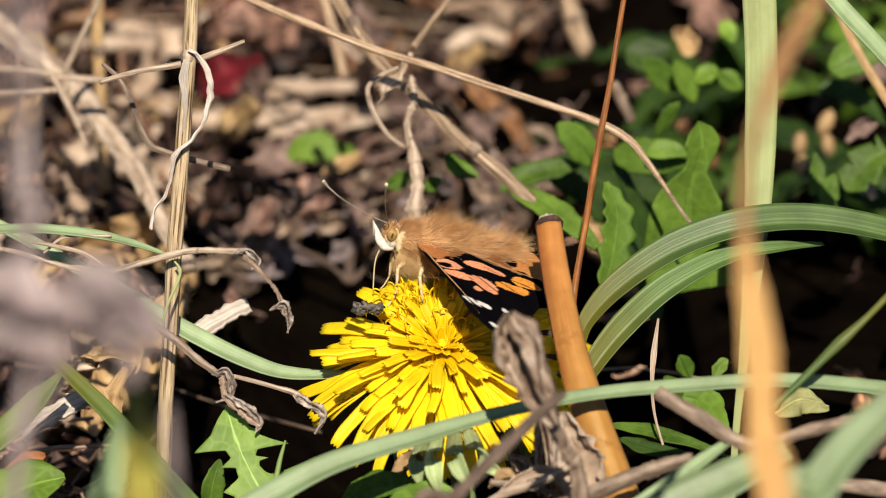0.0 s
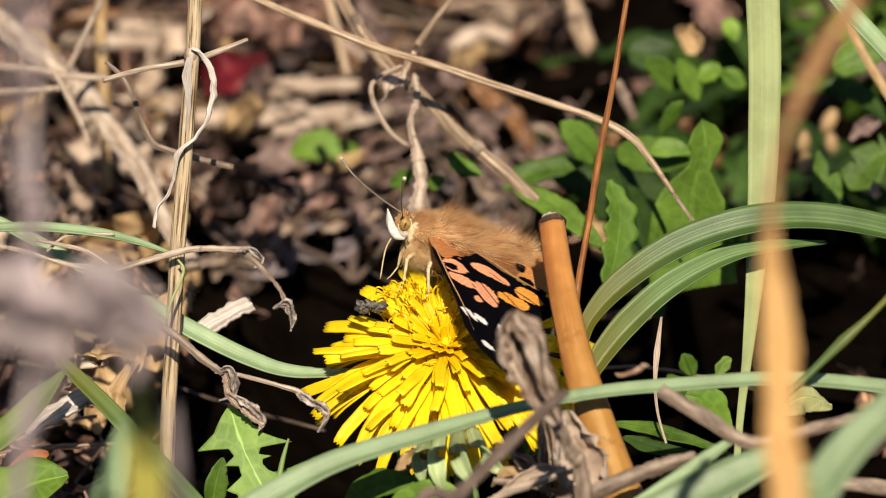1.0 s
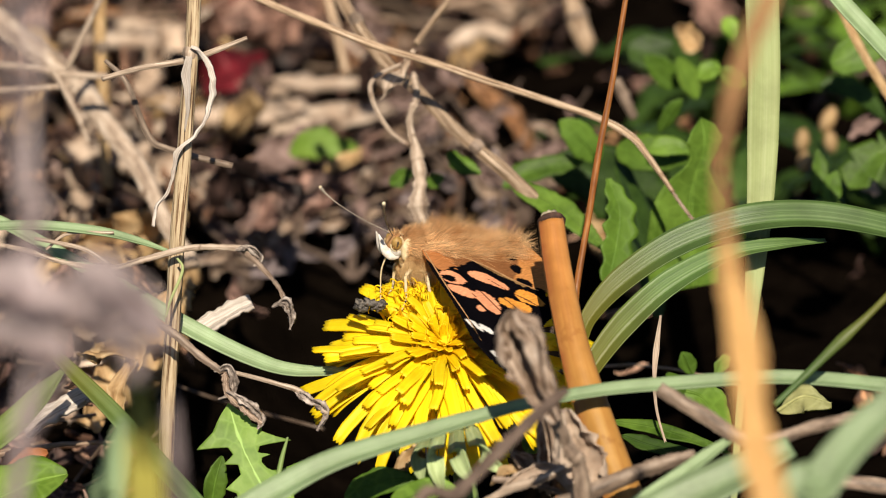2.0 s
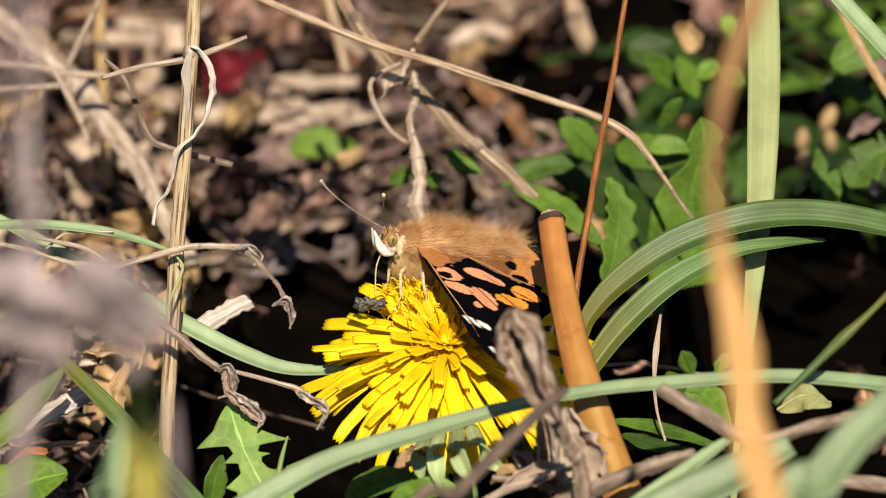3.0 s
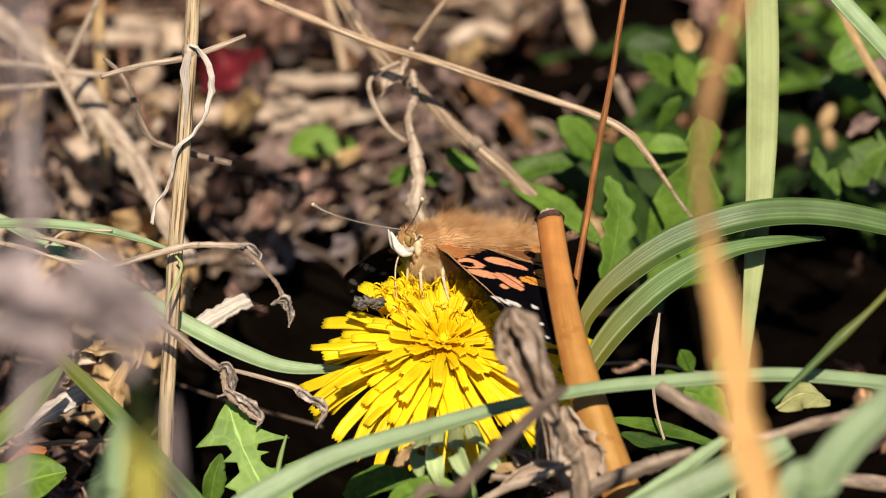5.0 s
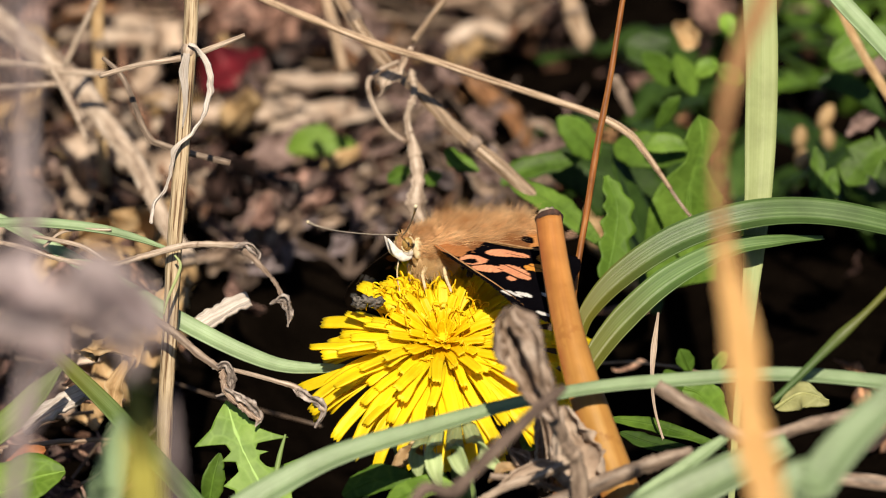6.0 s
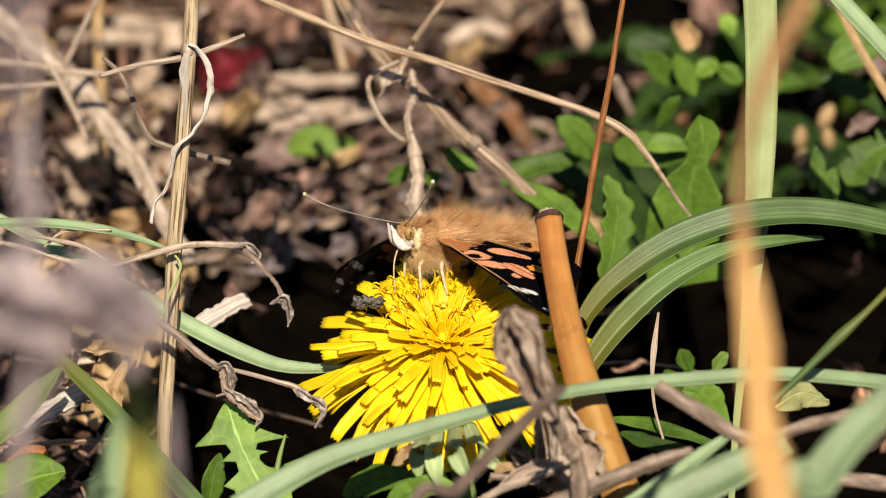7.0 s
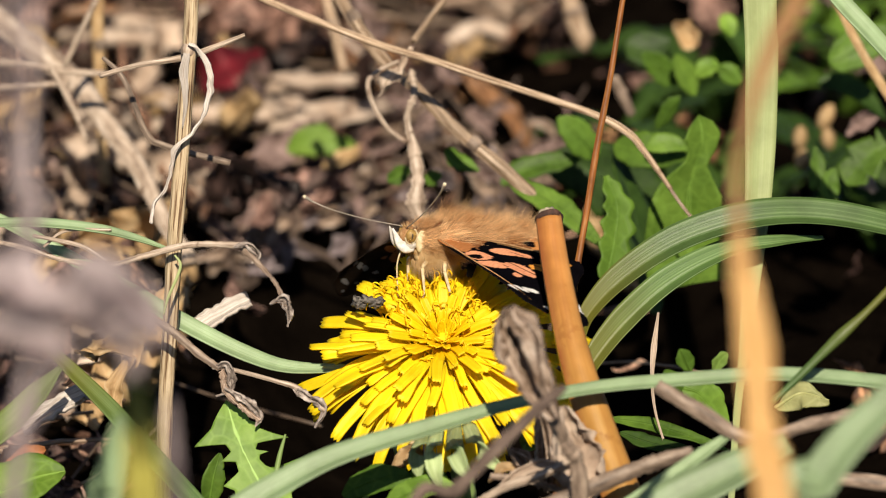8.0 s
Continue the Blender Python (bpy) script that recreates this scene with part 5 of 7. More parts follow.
# ---- foreground growth ----
blade("grass_blade", [(0.03396, -0.14699, -0.00300), (0.03762, -0.12361, 0.06125), (0.04068, -0.12152, 0.06699), (0.04434, -0.11984, 0.07159), (0.04984, -0.11807, 0.07646)], [2.4 * MM, 4.0 * MM, 4.6 * MM, 4.4 * MM, 4.0 * MM], BLUE_GRASS, "green grass blade arching up from the ground")
blade("grass_blade", [(0.01988, -0.05903, 0.03400), (0.02781, -0.05731, 0.03874), (0.03357, -0.05595, 0.04246), (0.03789, -0.05489, 0.04537)], [1.5 * MM, 1.9 * MM, 1.8 * MM, 0.6 * MM], BLUE_GRASS, "narrow green blade over a broad one")
blade("grass_blade", [(0.02086, -0.06889, 0.03615), (0.02932, -0.06720, 0.04079), (0.03637, -0.06600, 0.04410), (0.04341, -0.06479, 0.04741)], [6.0 * MM, 6.0 * MM, 5.5 * MM, 3.0 * MM], BLUE_GRASS, "broad green blade near the ground")
blade("yellow_blade", [(-0.02423, -0.23213, -0.00300), (-0.02471, -0.19971, 0.08606), (-0.02534, -0.19639, 0.09518), (-0.02568, -0.19490, 0.09929), (-0.02593, -0.19324, 0.10385), (-0.02641, -0.19141, 0.10887)], [2.0 * MM, 3.0 * MM, 3.4 * MM, 3.2 * MM, 2.6 * MM, 0.8 * MM], YELLOW_GRASS, "yellowing grass blade standing among withered stalks", face=(0.1, -1, 0.2))
blade("grass_blade", [(-0.03872, -0.14699, -0.00300), (-0.03720, -0.12402, 0.06011), (-0.03628, -0.12193, 0.06585), (-0.03536, -0.12026, 0.07044), (-0.03475, -0.11901, 0.07388)], [2.0 * MM, 3.4 * MM, 3.4 * MM, 2.6 * MM, 0.8 * MM], BLUE_GRASS, "grey-green grass blade beside a yellowing one", face=(0.1, -1, 0.2))


def withered_plant():
    """A dead grey plant close by: thin stalks and hanging crumpled leaves."""
    plant = tagged(new("withered_plant"), "withered purple-grey plant with crumpled leaves", "dead plant")
    stalks = (([(-0.03484, -0.24809, -0.00300), (-0.03530, -0.21403, 0.09058), (-0.03460, -0.20771, 0.10795), (-0.03345, -0.20391, 0.11837), (-0.03382, -0.19902, 0.13183), (-0.03317, -0.19380, 0.14615)], [0.9, 0.8, 0.7, 0.6, 0.5, 0.4]),
              ([(-0.02169, -0.23745, -0.00300), (-0.02193, -0.20504, 0.08605), (-0.02226, -0.20095, 0.09727), (-0.02274, -0.19883, 0.10310), (-0.02312, -0.19687, 0.10849)], [0.7, 0.6, 0.6, 0.6, 0.4]),
              ([(-0.03460, -0.20771, 0.10795), (-0.03093, -0.20704, 0.11564), (-0.02652, -0.20827, 0.12102)], [0.5, 0.45, 0.3]),
              ([(-0.03345, -0.20265, 0.12184), (-0.03495, -0.19886, 0.12933), (-0.03563, -0.19505, 0.13688), (-0.03538, -0.19122, 0.14448)], [0.4, 0.5, 0.5, 0.4]))
    for k, (pts, rad) in enumerate(stalks):
        v, f, u = tube(pts, [r * MM for r in rad], seed=k, knobs=0.08)
        part("stalk", mesh_of("stalk", v, f, GREY, u), plant)
    leaves = (([(-0.03932, -0.20422, 0.12046), (-0.03643, -0.20500, 0.12124), (-0.03357, -0.20609, 0.12117), (-0.03072, -0.20765, 0.11981)], 4.6), ([(-0.03357, -0.20640, 0.12031), (-0.03082, -0.20648, 0.12009), (-0.02844, -0.20780, 0.11938), (-0.02630, -0.20936, 0.11803)], 4.2), ([(-0.03886, -0.20548, 0.11700), (-0.03610, -0.20548, 0.11700), (-0.03276, -0.20664, 0.11672), (-0.03047, -0.20704, 0.11564)], 3.6),
              ([(-0.03072, -0.20671, 0.12238), (-0.02798, -0.20679, 0.12216), (-0.02516, -0.20827, 0.12102), (-0.02312, -0.20920, 0.11846)], 4.4), ([(-0.02889, -0.20765, 0.11981), (-0.02730, -0.20796, 0.11895), (-0.02584, -0.20951, 0.11760), (-0.02493, -0.21029, 0.11547)], 2.6), ([(-0.03382, -0.19981, 0.12966), (-0.03334, -0.20170, 0.12738), (-0.03380, -0.20264, 0.12478), (-0.03426, -0.20359, 0.12219)], 1.4))
    for k, (pts, wd) in enumerate(leaves):
        v, f, u = ribbon(pts, [wd * 0.5 * MM, wd * MM, wd * MM, wd * 0.4 * MM], rough=0.0012, seed=40 + k, fold=0.7, n=7, cols=9, edge=0.3)
        part("leaf", mesh_of("leaf", v, f, GREY, u), plant)
    return plant


withered_plant()


# ---- leaves by the flower ----
def lobed_leaf():
    one, one_at = [3.2, 4, 3.6, 4.7, 1.9, 1.6, 3.4, 1.6, 1.9, 4, 6.2, 4.7, 3.2, 2.6, 1.6, 0.6, 0], [0, 0.2, 0.38, 0.45, 0.49, 0.56, 0.6, 0.63, 0.69, 0.72, 0.743, 0.78, 0.82, 0.86, 0.92, 0.97, 1]
    two, two_at = [3.2, 3.7, 3.4, 1.8, 1.5, 1.8, 3.2, 1.6, 2.3, 4.7, 6.8, 4.9, 3.2, 3.6, 2.3, 2.3, 2.8, 1.3, 0], [0, 0.3, 0.42, 0.48, 0.53, 0.565, 0.585, 0.605, 0.66, 0.69, 0.715, 0.75, 0.79, 0.82, 0.85, 0.88, 0.91, 0.94, 1]

    def shape(s, side):
        return float(np.interp(s, two_at, two) if side > 0 else np.interp(s, one_at, one)) * MM
    v, f, u = leaf([(-0.02395, -0.01908, 0.01805), (-0.02529, -0.01787, 0.02138), (-0.02818, -0.01498, 0.02639), (-0.03019, -0.01110, 0.03119)], shape, face=(-0.05, -0.75, 0.6), n=40, cols=15, cup=0.05, wave=0.0009, back=(0.0, 0.4))
    return thing("lobed_leaf", mesh_of("lobed_leaf", v, f, LEAF_GREY, u), "light green deeply lobed leaf with pointed teeth", "leaf")


lobed_leaf()
green_leaf("broad_leaf", [(-0.02839, -0.01153, 0.01247), (-0.02513, -0.01108, 0.01664), (-0.02189, -0.01117, 0.01930), (-0.01909, -0.01022, 0.02193)], oval(2.6 * MM), LEAF, "dark green leaf in the shade of a blade", face=(0.1, -0.7, 0.6), wave=0.002)
green_leaf("strap_leaf", [(-0.03278, -0.01437, 0.01637), (-0.03208, -0.01393, 0.02051), (-0.03113, -0.01270, 0.02387)], oval(1.6 * MM), LEAF, "narrow green leaf beside a lobed leaf", face=(0.3, -0.8, 0.4))
green_leaf("broad_leaf", [(-0.01330, -0.03215, 0.02600), (-0.01022, -0.03249, 0.02798), (-0.00639, -0.03310, 0.02924), (-0.00373, -0.03325, 0.02881)], oval(1.8 * MM), LEAF, "green leaf under the flower", face=(0.2, -0.8, 0.5))
green_leaf("strap_leaf", [(-0.00788, -0.03646, 0.02584), (-0.00484, -0.03673, 0.02803), (-0.00106, -0.03718, 0.02971), (0.00234, -0.03734, 0.02929)], oval(1.7 * MM), LEAF_BRIGHT, "bright green leaf under the flower", face=(0.1, -0.8, 0.6))
blade("curled_dead_leaf", [(-0.00721, -0.02953, 0.02735), (-0.00527, -0.03045, 0.03066), (-0.00374, -0.03006, 0.03174), (-0.00299, -0.02887, 0.02915)], [1.0 * MM, 2.4 * MM, 2.2 * MM, 0.6 * MM], TAN, "brown curled dead leaf under the flower", "dead leaf", rough=0.0011, seed=71, fold=0.6, n=8, edge=0.3)
stem("green_stem", [(-0.02316, -0.01760, 0.02212), (-0.02253, -0.01652, 0.02508), (-0.02174, -0.01550, 0.02789)], [0.4 * MM, 0.35 * MM, 0.15 * MM], GREEN_STEM, "short green bud stem by a leaf", "stem")
green_leaf("round_leaf", [(-0.06583, -0.02365, 0.02010), (-0.06115, -0.02293, 0.02208), (-0.05647, -0.02224, 0.02398), (-0.05205, -0.02095, 0.02461)], oval(4.4 * MM), LEAF_BRIGHT, "rounded bright green leaf near the ground", face=(0.1, -0.5, 0.9), wave=0.0008)
green_leaf("orange_leaf", [(-0.06203, -0.01852, 0.02252), (-0.05889, -0.01784, 0.02437), (-0.05506, -0.01641, 0.02537)], oval(3.0 * MM), LEAF_ORANGE, "curled orange-brown dead leaf", wave=0.003)
for pts, wd, sd, lab in (([(-0.03581, 0.00711, 0.03445), (-0.03205, 0.00795, 0.03675), (-0.02763, 0.00868, 0.03875)], 3.0, 1, "splintered bleached wood chip"), ([(-0.05973, -0.00508, 0.02435), (-0.05546, -0.00420, 0.02677), (-0.05073, -0.00245, 0.02866)], 3.2, 2, "bleached wood chip with a frayed end")):
    blade("wood_chip", pts, [wd * MM, wd * MM, wd * 0.8 * MM], CHIP, lab, "wood chip", fold=0.35, thick=0.0008, rough=0.0002, seed=sd, edge=0.5, n=14, cols=9)
blade("curled_dead_leaf", [(-0.04965, -0.00729, 0.03581), (-0.04707, -0.00866, 0.03789), (-0.04430, -0.00875, 0.03767), (-0.04344, -0.00757, 0.03506)], [2.6 * MM, 4.2 * MM, 3.6 * MM, 1.4 * MM], TAN, "curled tan dead leaf with a torn edge", "dead leaf", edge=0.5, rough=0.0018, seed=21, fold=0.7, n=8, cols=9)
blade("curled_dead_leaf", [(-0.04351, -0.00902, 0.03692), (-0.04533, -0.01002, 0.03417), (-0.04565, -0.01119, 0.03096), (-0.04374, -0.01254, 0.02724)], [1.0 * MM, 2.2 * MM, 2.4 * MM, 1.0 * MM], TAN, "hanging tan dead leaf strip", "dead leaf", edge=0.4, rough=0.0011, seed=22, fold=0.6, n=8)
stem("thin_tendril", [(-0.03884, -0.00885, 0.04323), (-0.03820, -0.00804, 0.04545), (-0.03686, -0.00602, 0.04807), (-0.03661, -0.00454, 0.04921), (-0.03740, -0.00414, 0.05033)], [0.15 * MM, 0.2 * MM, 0.22 * MM, 0.2 * MM, 0.15 * MM], PALE_GRASS, "thin pale green tendril by the dry stalk", "tendril")
stem("dry_twig", [(-0.05749, -0.00225, 0.05259), (-0.05431, -0.00247, 0.05200), (-0.05034, -0.00279, 0.05110), (-0.04717, -0.00347, 0.04924)], [0.25 * MM, 0.3 * MM, 0.3 * MM, 0.35 * MM], PALE, "fine pale twig among the grass", "twig")
stem("dry_twig", [(-0.05601, -0.00185, 0.05076), (-0.05283, -0.00109, 0.05285), (-0.04646, -0.00104, 0.05300)], [0.2 * MM, 0.25 * MM, 0.2 * MM], PALE, "fine pale twig among the grass", "twig")

# ---- behind the flower ----
stem("straw_stalk", [(-0.02035, 0.08165, 0.06968), (-0.01469, 0.07116, 0.06423), (-0.00920, 0.06170, 0.05871), (-0.00386, 0.05526, 0.05565)], [0.9 * MM, 1.0 * MM, 1.1 * MM, 0.9 * MM], STRAW, "bent straw stalk joining a tangle", "straw stalk")
stem("straw_stalk", [(-0.00489, 0.05380, 0.05748), (0.00052, 0.05100, 0.05270), (0.00836, 0.04772, 0.04662), (0.01443, 0.04493, 0.04188), (0.01964, 0.04351, 0.03796)], [0.9 * MM, 1.05 * MM, 1.05 * MM, 1.0 * MM, 0.8 * MM], STRAW, "slanting straw stalk in the tangle", "straw stalk")
stem("straw_stalk", [(-0.03027, 0.04717, 0.07433), (-0.02253, 0.04503, 0.07140), (-0.01227, 0.04276, 0.06807), (-0.00289, 0.04078, 0.06556), (0.00985, 0.03843, 0.06203), (0.02254, 0.03597, 0.05819), (0.02804, 0.03496, 0.05540), (0.03059, 0.03394, 0.05261), (0.03440, 0.03212, 0.04760)], [0.5 * MM, 0.6 * MM, 0.6 * MM, 0.6 * MM, 0.55 * MM, 0.55 * MM, 0.6 * MM, 0.5 * MM, 0.35 * MM], STRAW, "long thin bent straw stalk", "straw stalk")
stem("dark_stalk", [(0.03398, 0.03229, 0.04808), (0.03626, 0.03119, 0.04505), (0.03864, 0.03017, 0.04226)], [0.3 * MM, 0.25 * MM, 0.25 * MM], SHRIVEL, "thin dark stalk end", "stalk")
stem("twisted_stalk", [(-0.00488, 0.05249, 0.05971), (-0.00401, 0.05115, 0.05603), (-0.00470, 0.04996, 0.05276), (-0.00340, 0.04847, 0.04867), (-0.00279, 0.04713, 0.04499), (-0.00366, 0.04534, 0.04008), (-0.00313, 0.04296, 0.03353)], [0.45 * MM, 0.5 * MM, 0.55 * MM, 0.8 * MM, 1.1 * MM, 1.25 * MM, 1.2 * MM], PALE, "twisted upright pale stalk", "stalk", knobs=0.18, seed=5, jitter=2.0)
stem("curled_stalk", [(-0.00659, 0.05111, 0.06177), (-0.00946, 0.05063, 0.06047), (-0.01128, 0.04998, 0.05868), (-0.01041, 0.04879, 0.05542), (-0.00817, 0.04856, 0.05184), (-0.00540, 0.04877, 0.04949)], [0.28 * MM, 0.33 * MM, 0.36 * MM, 0.38 * MM, 0.36 * MM, 0.3 * MM], PALE, "curled thin dry stalk", "stalk")
blade("dry_leaf_knot", [(-0.00972, 0.04954, 0.05745), (-0.00771, 0.04926, 0.05963), (-0.00554, 0.04997, 0.06158), (-0.00424, 0.05110, 0.06467)], [1.6 * MM, 2.4 * MM, 1.6 * MM, 0.6 * MM], PALE, "crumpled pale dry leaf in the tangle", "dry leaf", rough=0.0012, seed=31, fold=0.7)
stem("straw_stalk", [(-0.00430, 0.05796, 0.06306), (-0.00168, 0.06397, 0.06495), (0.00187, 0.07046, 0.06815)], [0.5 * MM, 0.5 * MM, 0.5 * MM], STRAW, "short straw stalk rising from the tangle", "straw stalk")
stem("straw_stalk", [(-0.02078, 0.11901, 0.05535), (-0.01835, 0.11602, 0.04714), (-0.01670, 0.11369, 0.04075)], [0.9 * MM, 0.95 * MM, 0.9 * MM], STRAW, "pale brown stalk further back", "straw stalk")
stem("straw_stalk", [(0.02283, 0.17208, 0.04036), (0.02516, 0.16973, 0.03390), (0.02770, 0.16803, 0.02923)], [1.5 * MM, 2.0 * MM, 1.7 * MM], STRAW, "thick pale broken stalk further back", "straw stalk")
stem("straw_stalk", [(-0.05865, 0.11934, 0.05627), (-0.05903, 0.11794, 0.04657), (-0.05902, 0.11709, 0.03253), (-0.05861, 0.11651, 0.01925)], [0.9 * MM, 1.0 * MM, 1.0 * MM, 0.9 * MM], TAN, "upright brown stalk among the straw", "straw stalk")
green_leaf("small_leaf", [(-0.02780, 0.14000, 0.01743), (-0.02389, 0.14000, 0.01958), (-0.01982, 0.14000, 0.01894), (-0.01553, 0.14000, 0.01851)], oval(2.7 * MM), LEAF_BRIGHT, "small green leaf among the litter", face=(0.1, -0.85, 0.5), wave=0.0015, cup=0.05)
green_leaf("small_leaf", [(-0.00855, 0.07000, 0.03575), (-0.00672, 0.07000, 0.03700), (-0.00509, 0.07000, 0.03815)], oval(1.5 * MM), LEAF, "small green leaf behind the stalk", face=(0.2, -0.9, 0.4))
green_leaf("small_leaf", [(-0.00218, 0.07000, 0.03527), (-0.00127, 0.07000, 0.03642), (0.00009, 0.07000, 0.03700)], oval(1.2 * MM), LEAF, "small green leaf behind the stalk", face=(0, -0.9, 0.4))
green_leaf("small_leaf", [(0.00053, 0.06000, 0.04455), (0.00276, 0.06000, 0.04248), (0.00589, 0.06000, 0.04107)], oval(1.5 * MM), LEAF, "small dark green leaf beside the straw", face=(0.2, -0.8, 0.6))
green_leaf("red_leaf", [(-0.04666, 0.18917, 0.01600), (-0.04120, 0.18510, 0.02000), (-0.03514, 0.19482, 0.02000)], oval(5.2 * MM), LEAF_RED, "deep red fallen leaf", face=(0, -0.75, 0.65), wave=0.002)
green_leaf("red_leaf", [(-0.04935, 0.27124, 0.00600), (-0.04318, 0.27091, 0.00800), (-0.03748, 0.27978, 0.00800)], oval(2.6 * MM), LEAF_RED, "purple-red fallen leaf in the litter", face=(0, -0.75, 0.65), wave=0.002)
blade("bark_flake", [(-0.04634, 0.18531, 0.01000), (-0.03611, 0.17847, 0.01300), (-0.02671, 0.18684, 0.01100)], [4.8 * MM, 6.0 * MM, 3.6 * MM], FLAKE, "pale dry bark flake on the litter", "bark flake", "bark flakes", face=(0, -0.6, 0.8), rough=0.0008, seed=60, thick=0.0008, edge=0.25)
blade("bark_flake", [(-0.03842, 0.20167, 0.01000), (-0.03143, 0.19582, 0.01300), (-0.02515, 0.20596, 0.01100)], [3.2 * MM, 4.0 * MM, 2.4 * MM], FLAKE, "pale dry bark flake on the litter", "bark flake", "bark flakes", face=(0, -0.6, 0.8), rough=0.0008, seed=61, thick=0.0008, edge=0.25)
blade("bark_flake", [(-0.05964, 0.20167, 0.01000), (-0.05401, 0.18668, 0.01300), (-0.04974, 0.18756, 0.01100)], [3.6 * MM, 4.5 * MM, 2.7 * MM], FLAKE, "pale dry bark flake on the litter", "bark flake", "bark flakes", face=(0, -0.6, 0.8), rough=0.0008, seed=62, thick=0.0008, edge=0.25)
blade("bark_flake", [(-0.02107, 0.18071, 0.01000), (-0.01552, 0.17636, 0.01300), (-0.01030, 0.18756, 0.01100)], [4.0 * MM, 5.0 * MM, 3.0 * MM], FLAKE, "pale dry bark flake on the litter", "bark flake", "bark flakes", face=(0, -0.6, 0.8), rough=0.0008, seed=63, thick=0.0008, edge=0.25)
blade("bark_flake", [(-0.06490, 0.23868, 0.01000), (-0.05815, 0.22783, 0.01300), (-0.05280, 0.23330, 0.01100)], [4.8 * MM, 6.0 * MM, 3.6 * MM], FLAKE, "pale dry bark flake on the litter", "bark flake", "bark flakes", face=(0, -0.6, 0.8), rough=0.0008, seed=64, thick=0.0008, edge=0.25)

blade("bark_flake", [(-0.03275, 0.17479, 0.01000), (-0.02611, 0.17079, 0.01300), (-0.02001, 0.18221, 0.01100)], [2.4 * MM, 3.0 * MM, 1.8 * MM], FLAKE, "pale dry bark flake on the litter", "bark flake", "bark flakes", face=(0, -0.6, 0.8), rough=0.0008, seed=66, thick=0.0008, edge=0.25)


# ---- lying straws and dark twigs further back ----
stem("straw_stalk", [(-0.04532, 0.19093, 0.01200), (-0.03474, 0.19532, 0.01200), (-0.02488, 0.19827, 0.01200), (-0.01162, 0.20275, 0.01200)], [1.08 * MM, 1.35 * MM, 0.94 * MM], FLAKE, "broad pale straw lying across the litter", "straw stalk", jitter=0.9, knobs=0.05)
stem("straw_stalk", [(-0.04762, 0.17291, 0.01400), (-0.03902, 0.17257, 0.01400), (-0.03293, 0.17537, 0.01400)], [1.52 * MM, 1.90 * MM, 1.33 * MM], FLAKE, "broad bleached straw end on the litter", "straw stalk", jitter=0.9, knobs=0.05)
stem("straw_stalk", [(-0.02778, 0.18088, 0.01200), (-0.02112, 0.18301, 0.01200), (-0.01407, 0.18444, 0.01200)], [1.20 * MM, 1.50 * MM, 1.05 * MM], FLAKE, "split tan straw on the litter", "straw stalk", jitter=0.9, knobs=0.05)
stem("straw_stalk", [(-0.02645, 0.17931, 0.01000), (-0.02004, 0.18283, 0.01000), (-0.01462, 0.18425, 0.01000)], [0.80 * MM, 1.00 * MM, 0.70 * MM], FLAKE, "thin tan straw on the litter", "straw stalk", jitter=0.9, knobs=0.05)
stem("straw_stalk", [(-0.08083, 0.23483, 0.01200), (-0.06890, 0.23158, 0.01200), (-0.05562, 0.22437, 0.01200)], [1.28 * MM, 1.60 * MM, 1.12 * MM], FLAKE, "pale straw lying on the litter", "straw stalk", jitter=0.9, knobs=0.05)
stem("straw_stalk", [(-0.07173, 0.23728, 0.01200), (-0.06513, 0.24224, 0.01200), (-0.05672, 0.23975, 0.01200)], [0.96 * MM, 1.20 * MM, 0.84 * MM], FLAKE, "pale straw lying on the litter", "straw stalk", jitter=0.9, knobs=0.05)
stem("straw_stalk", [(-0.02058, 0.20637, 0.02000), (-0.01583, 0.19331, 0.02000), (-0.01247, 0.17707, 0.02000)], [0.56 * MM, 0.70 * MM, 0.49 * MM], FLAKE, "thin straw leaning in the litter", "straw stalk", jitter=0.9, knobs=0.05)
stem("straw_stalk", [(-0.04967, 0.14071, 0.01200), (-0.04161, 0.14325, 0.01200), (-0.03430, 0.14134, 0.01200)], [0.72 * MM, 0.90 * MM, 0.63 * MM], TWIG, "grey straw lying level", "straw stalk", jitter=0.9, knobs=0.05)
stem("straw_stalk", [(0.00127, 0.22596, 0.01200), (0.00769, 0.23483, 0.01200), (0.01348, 0.23320, 0.01200)], [1.44 * MM, 1.80 * MM, 1.26 * MM], FLAKE, "broad pale leaf stalk on the litter", "straw stalk", jitter=0.9, knobs=0.05)


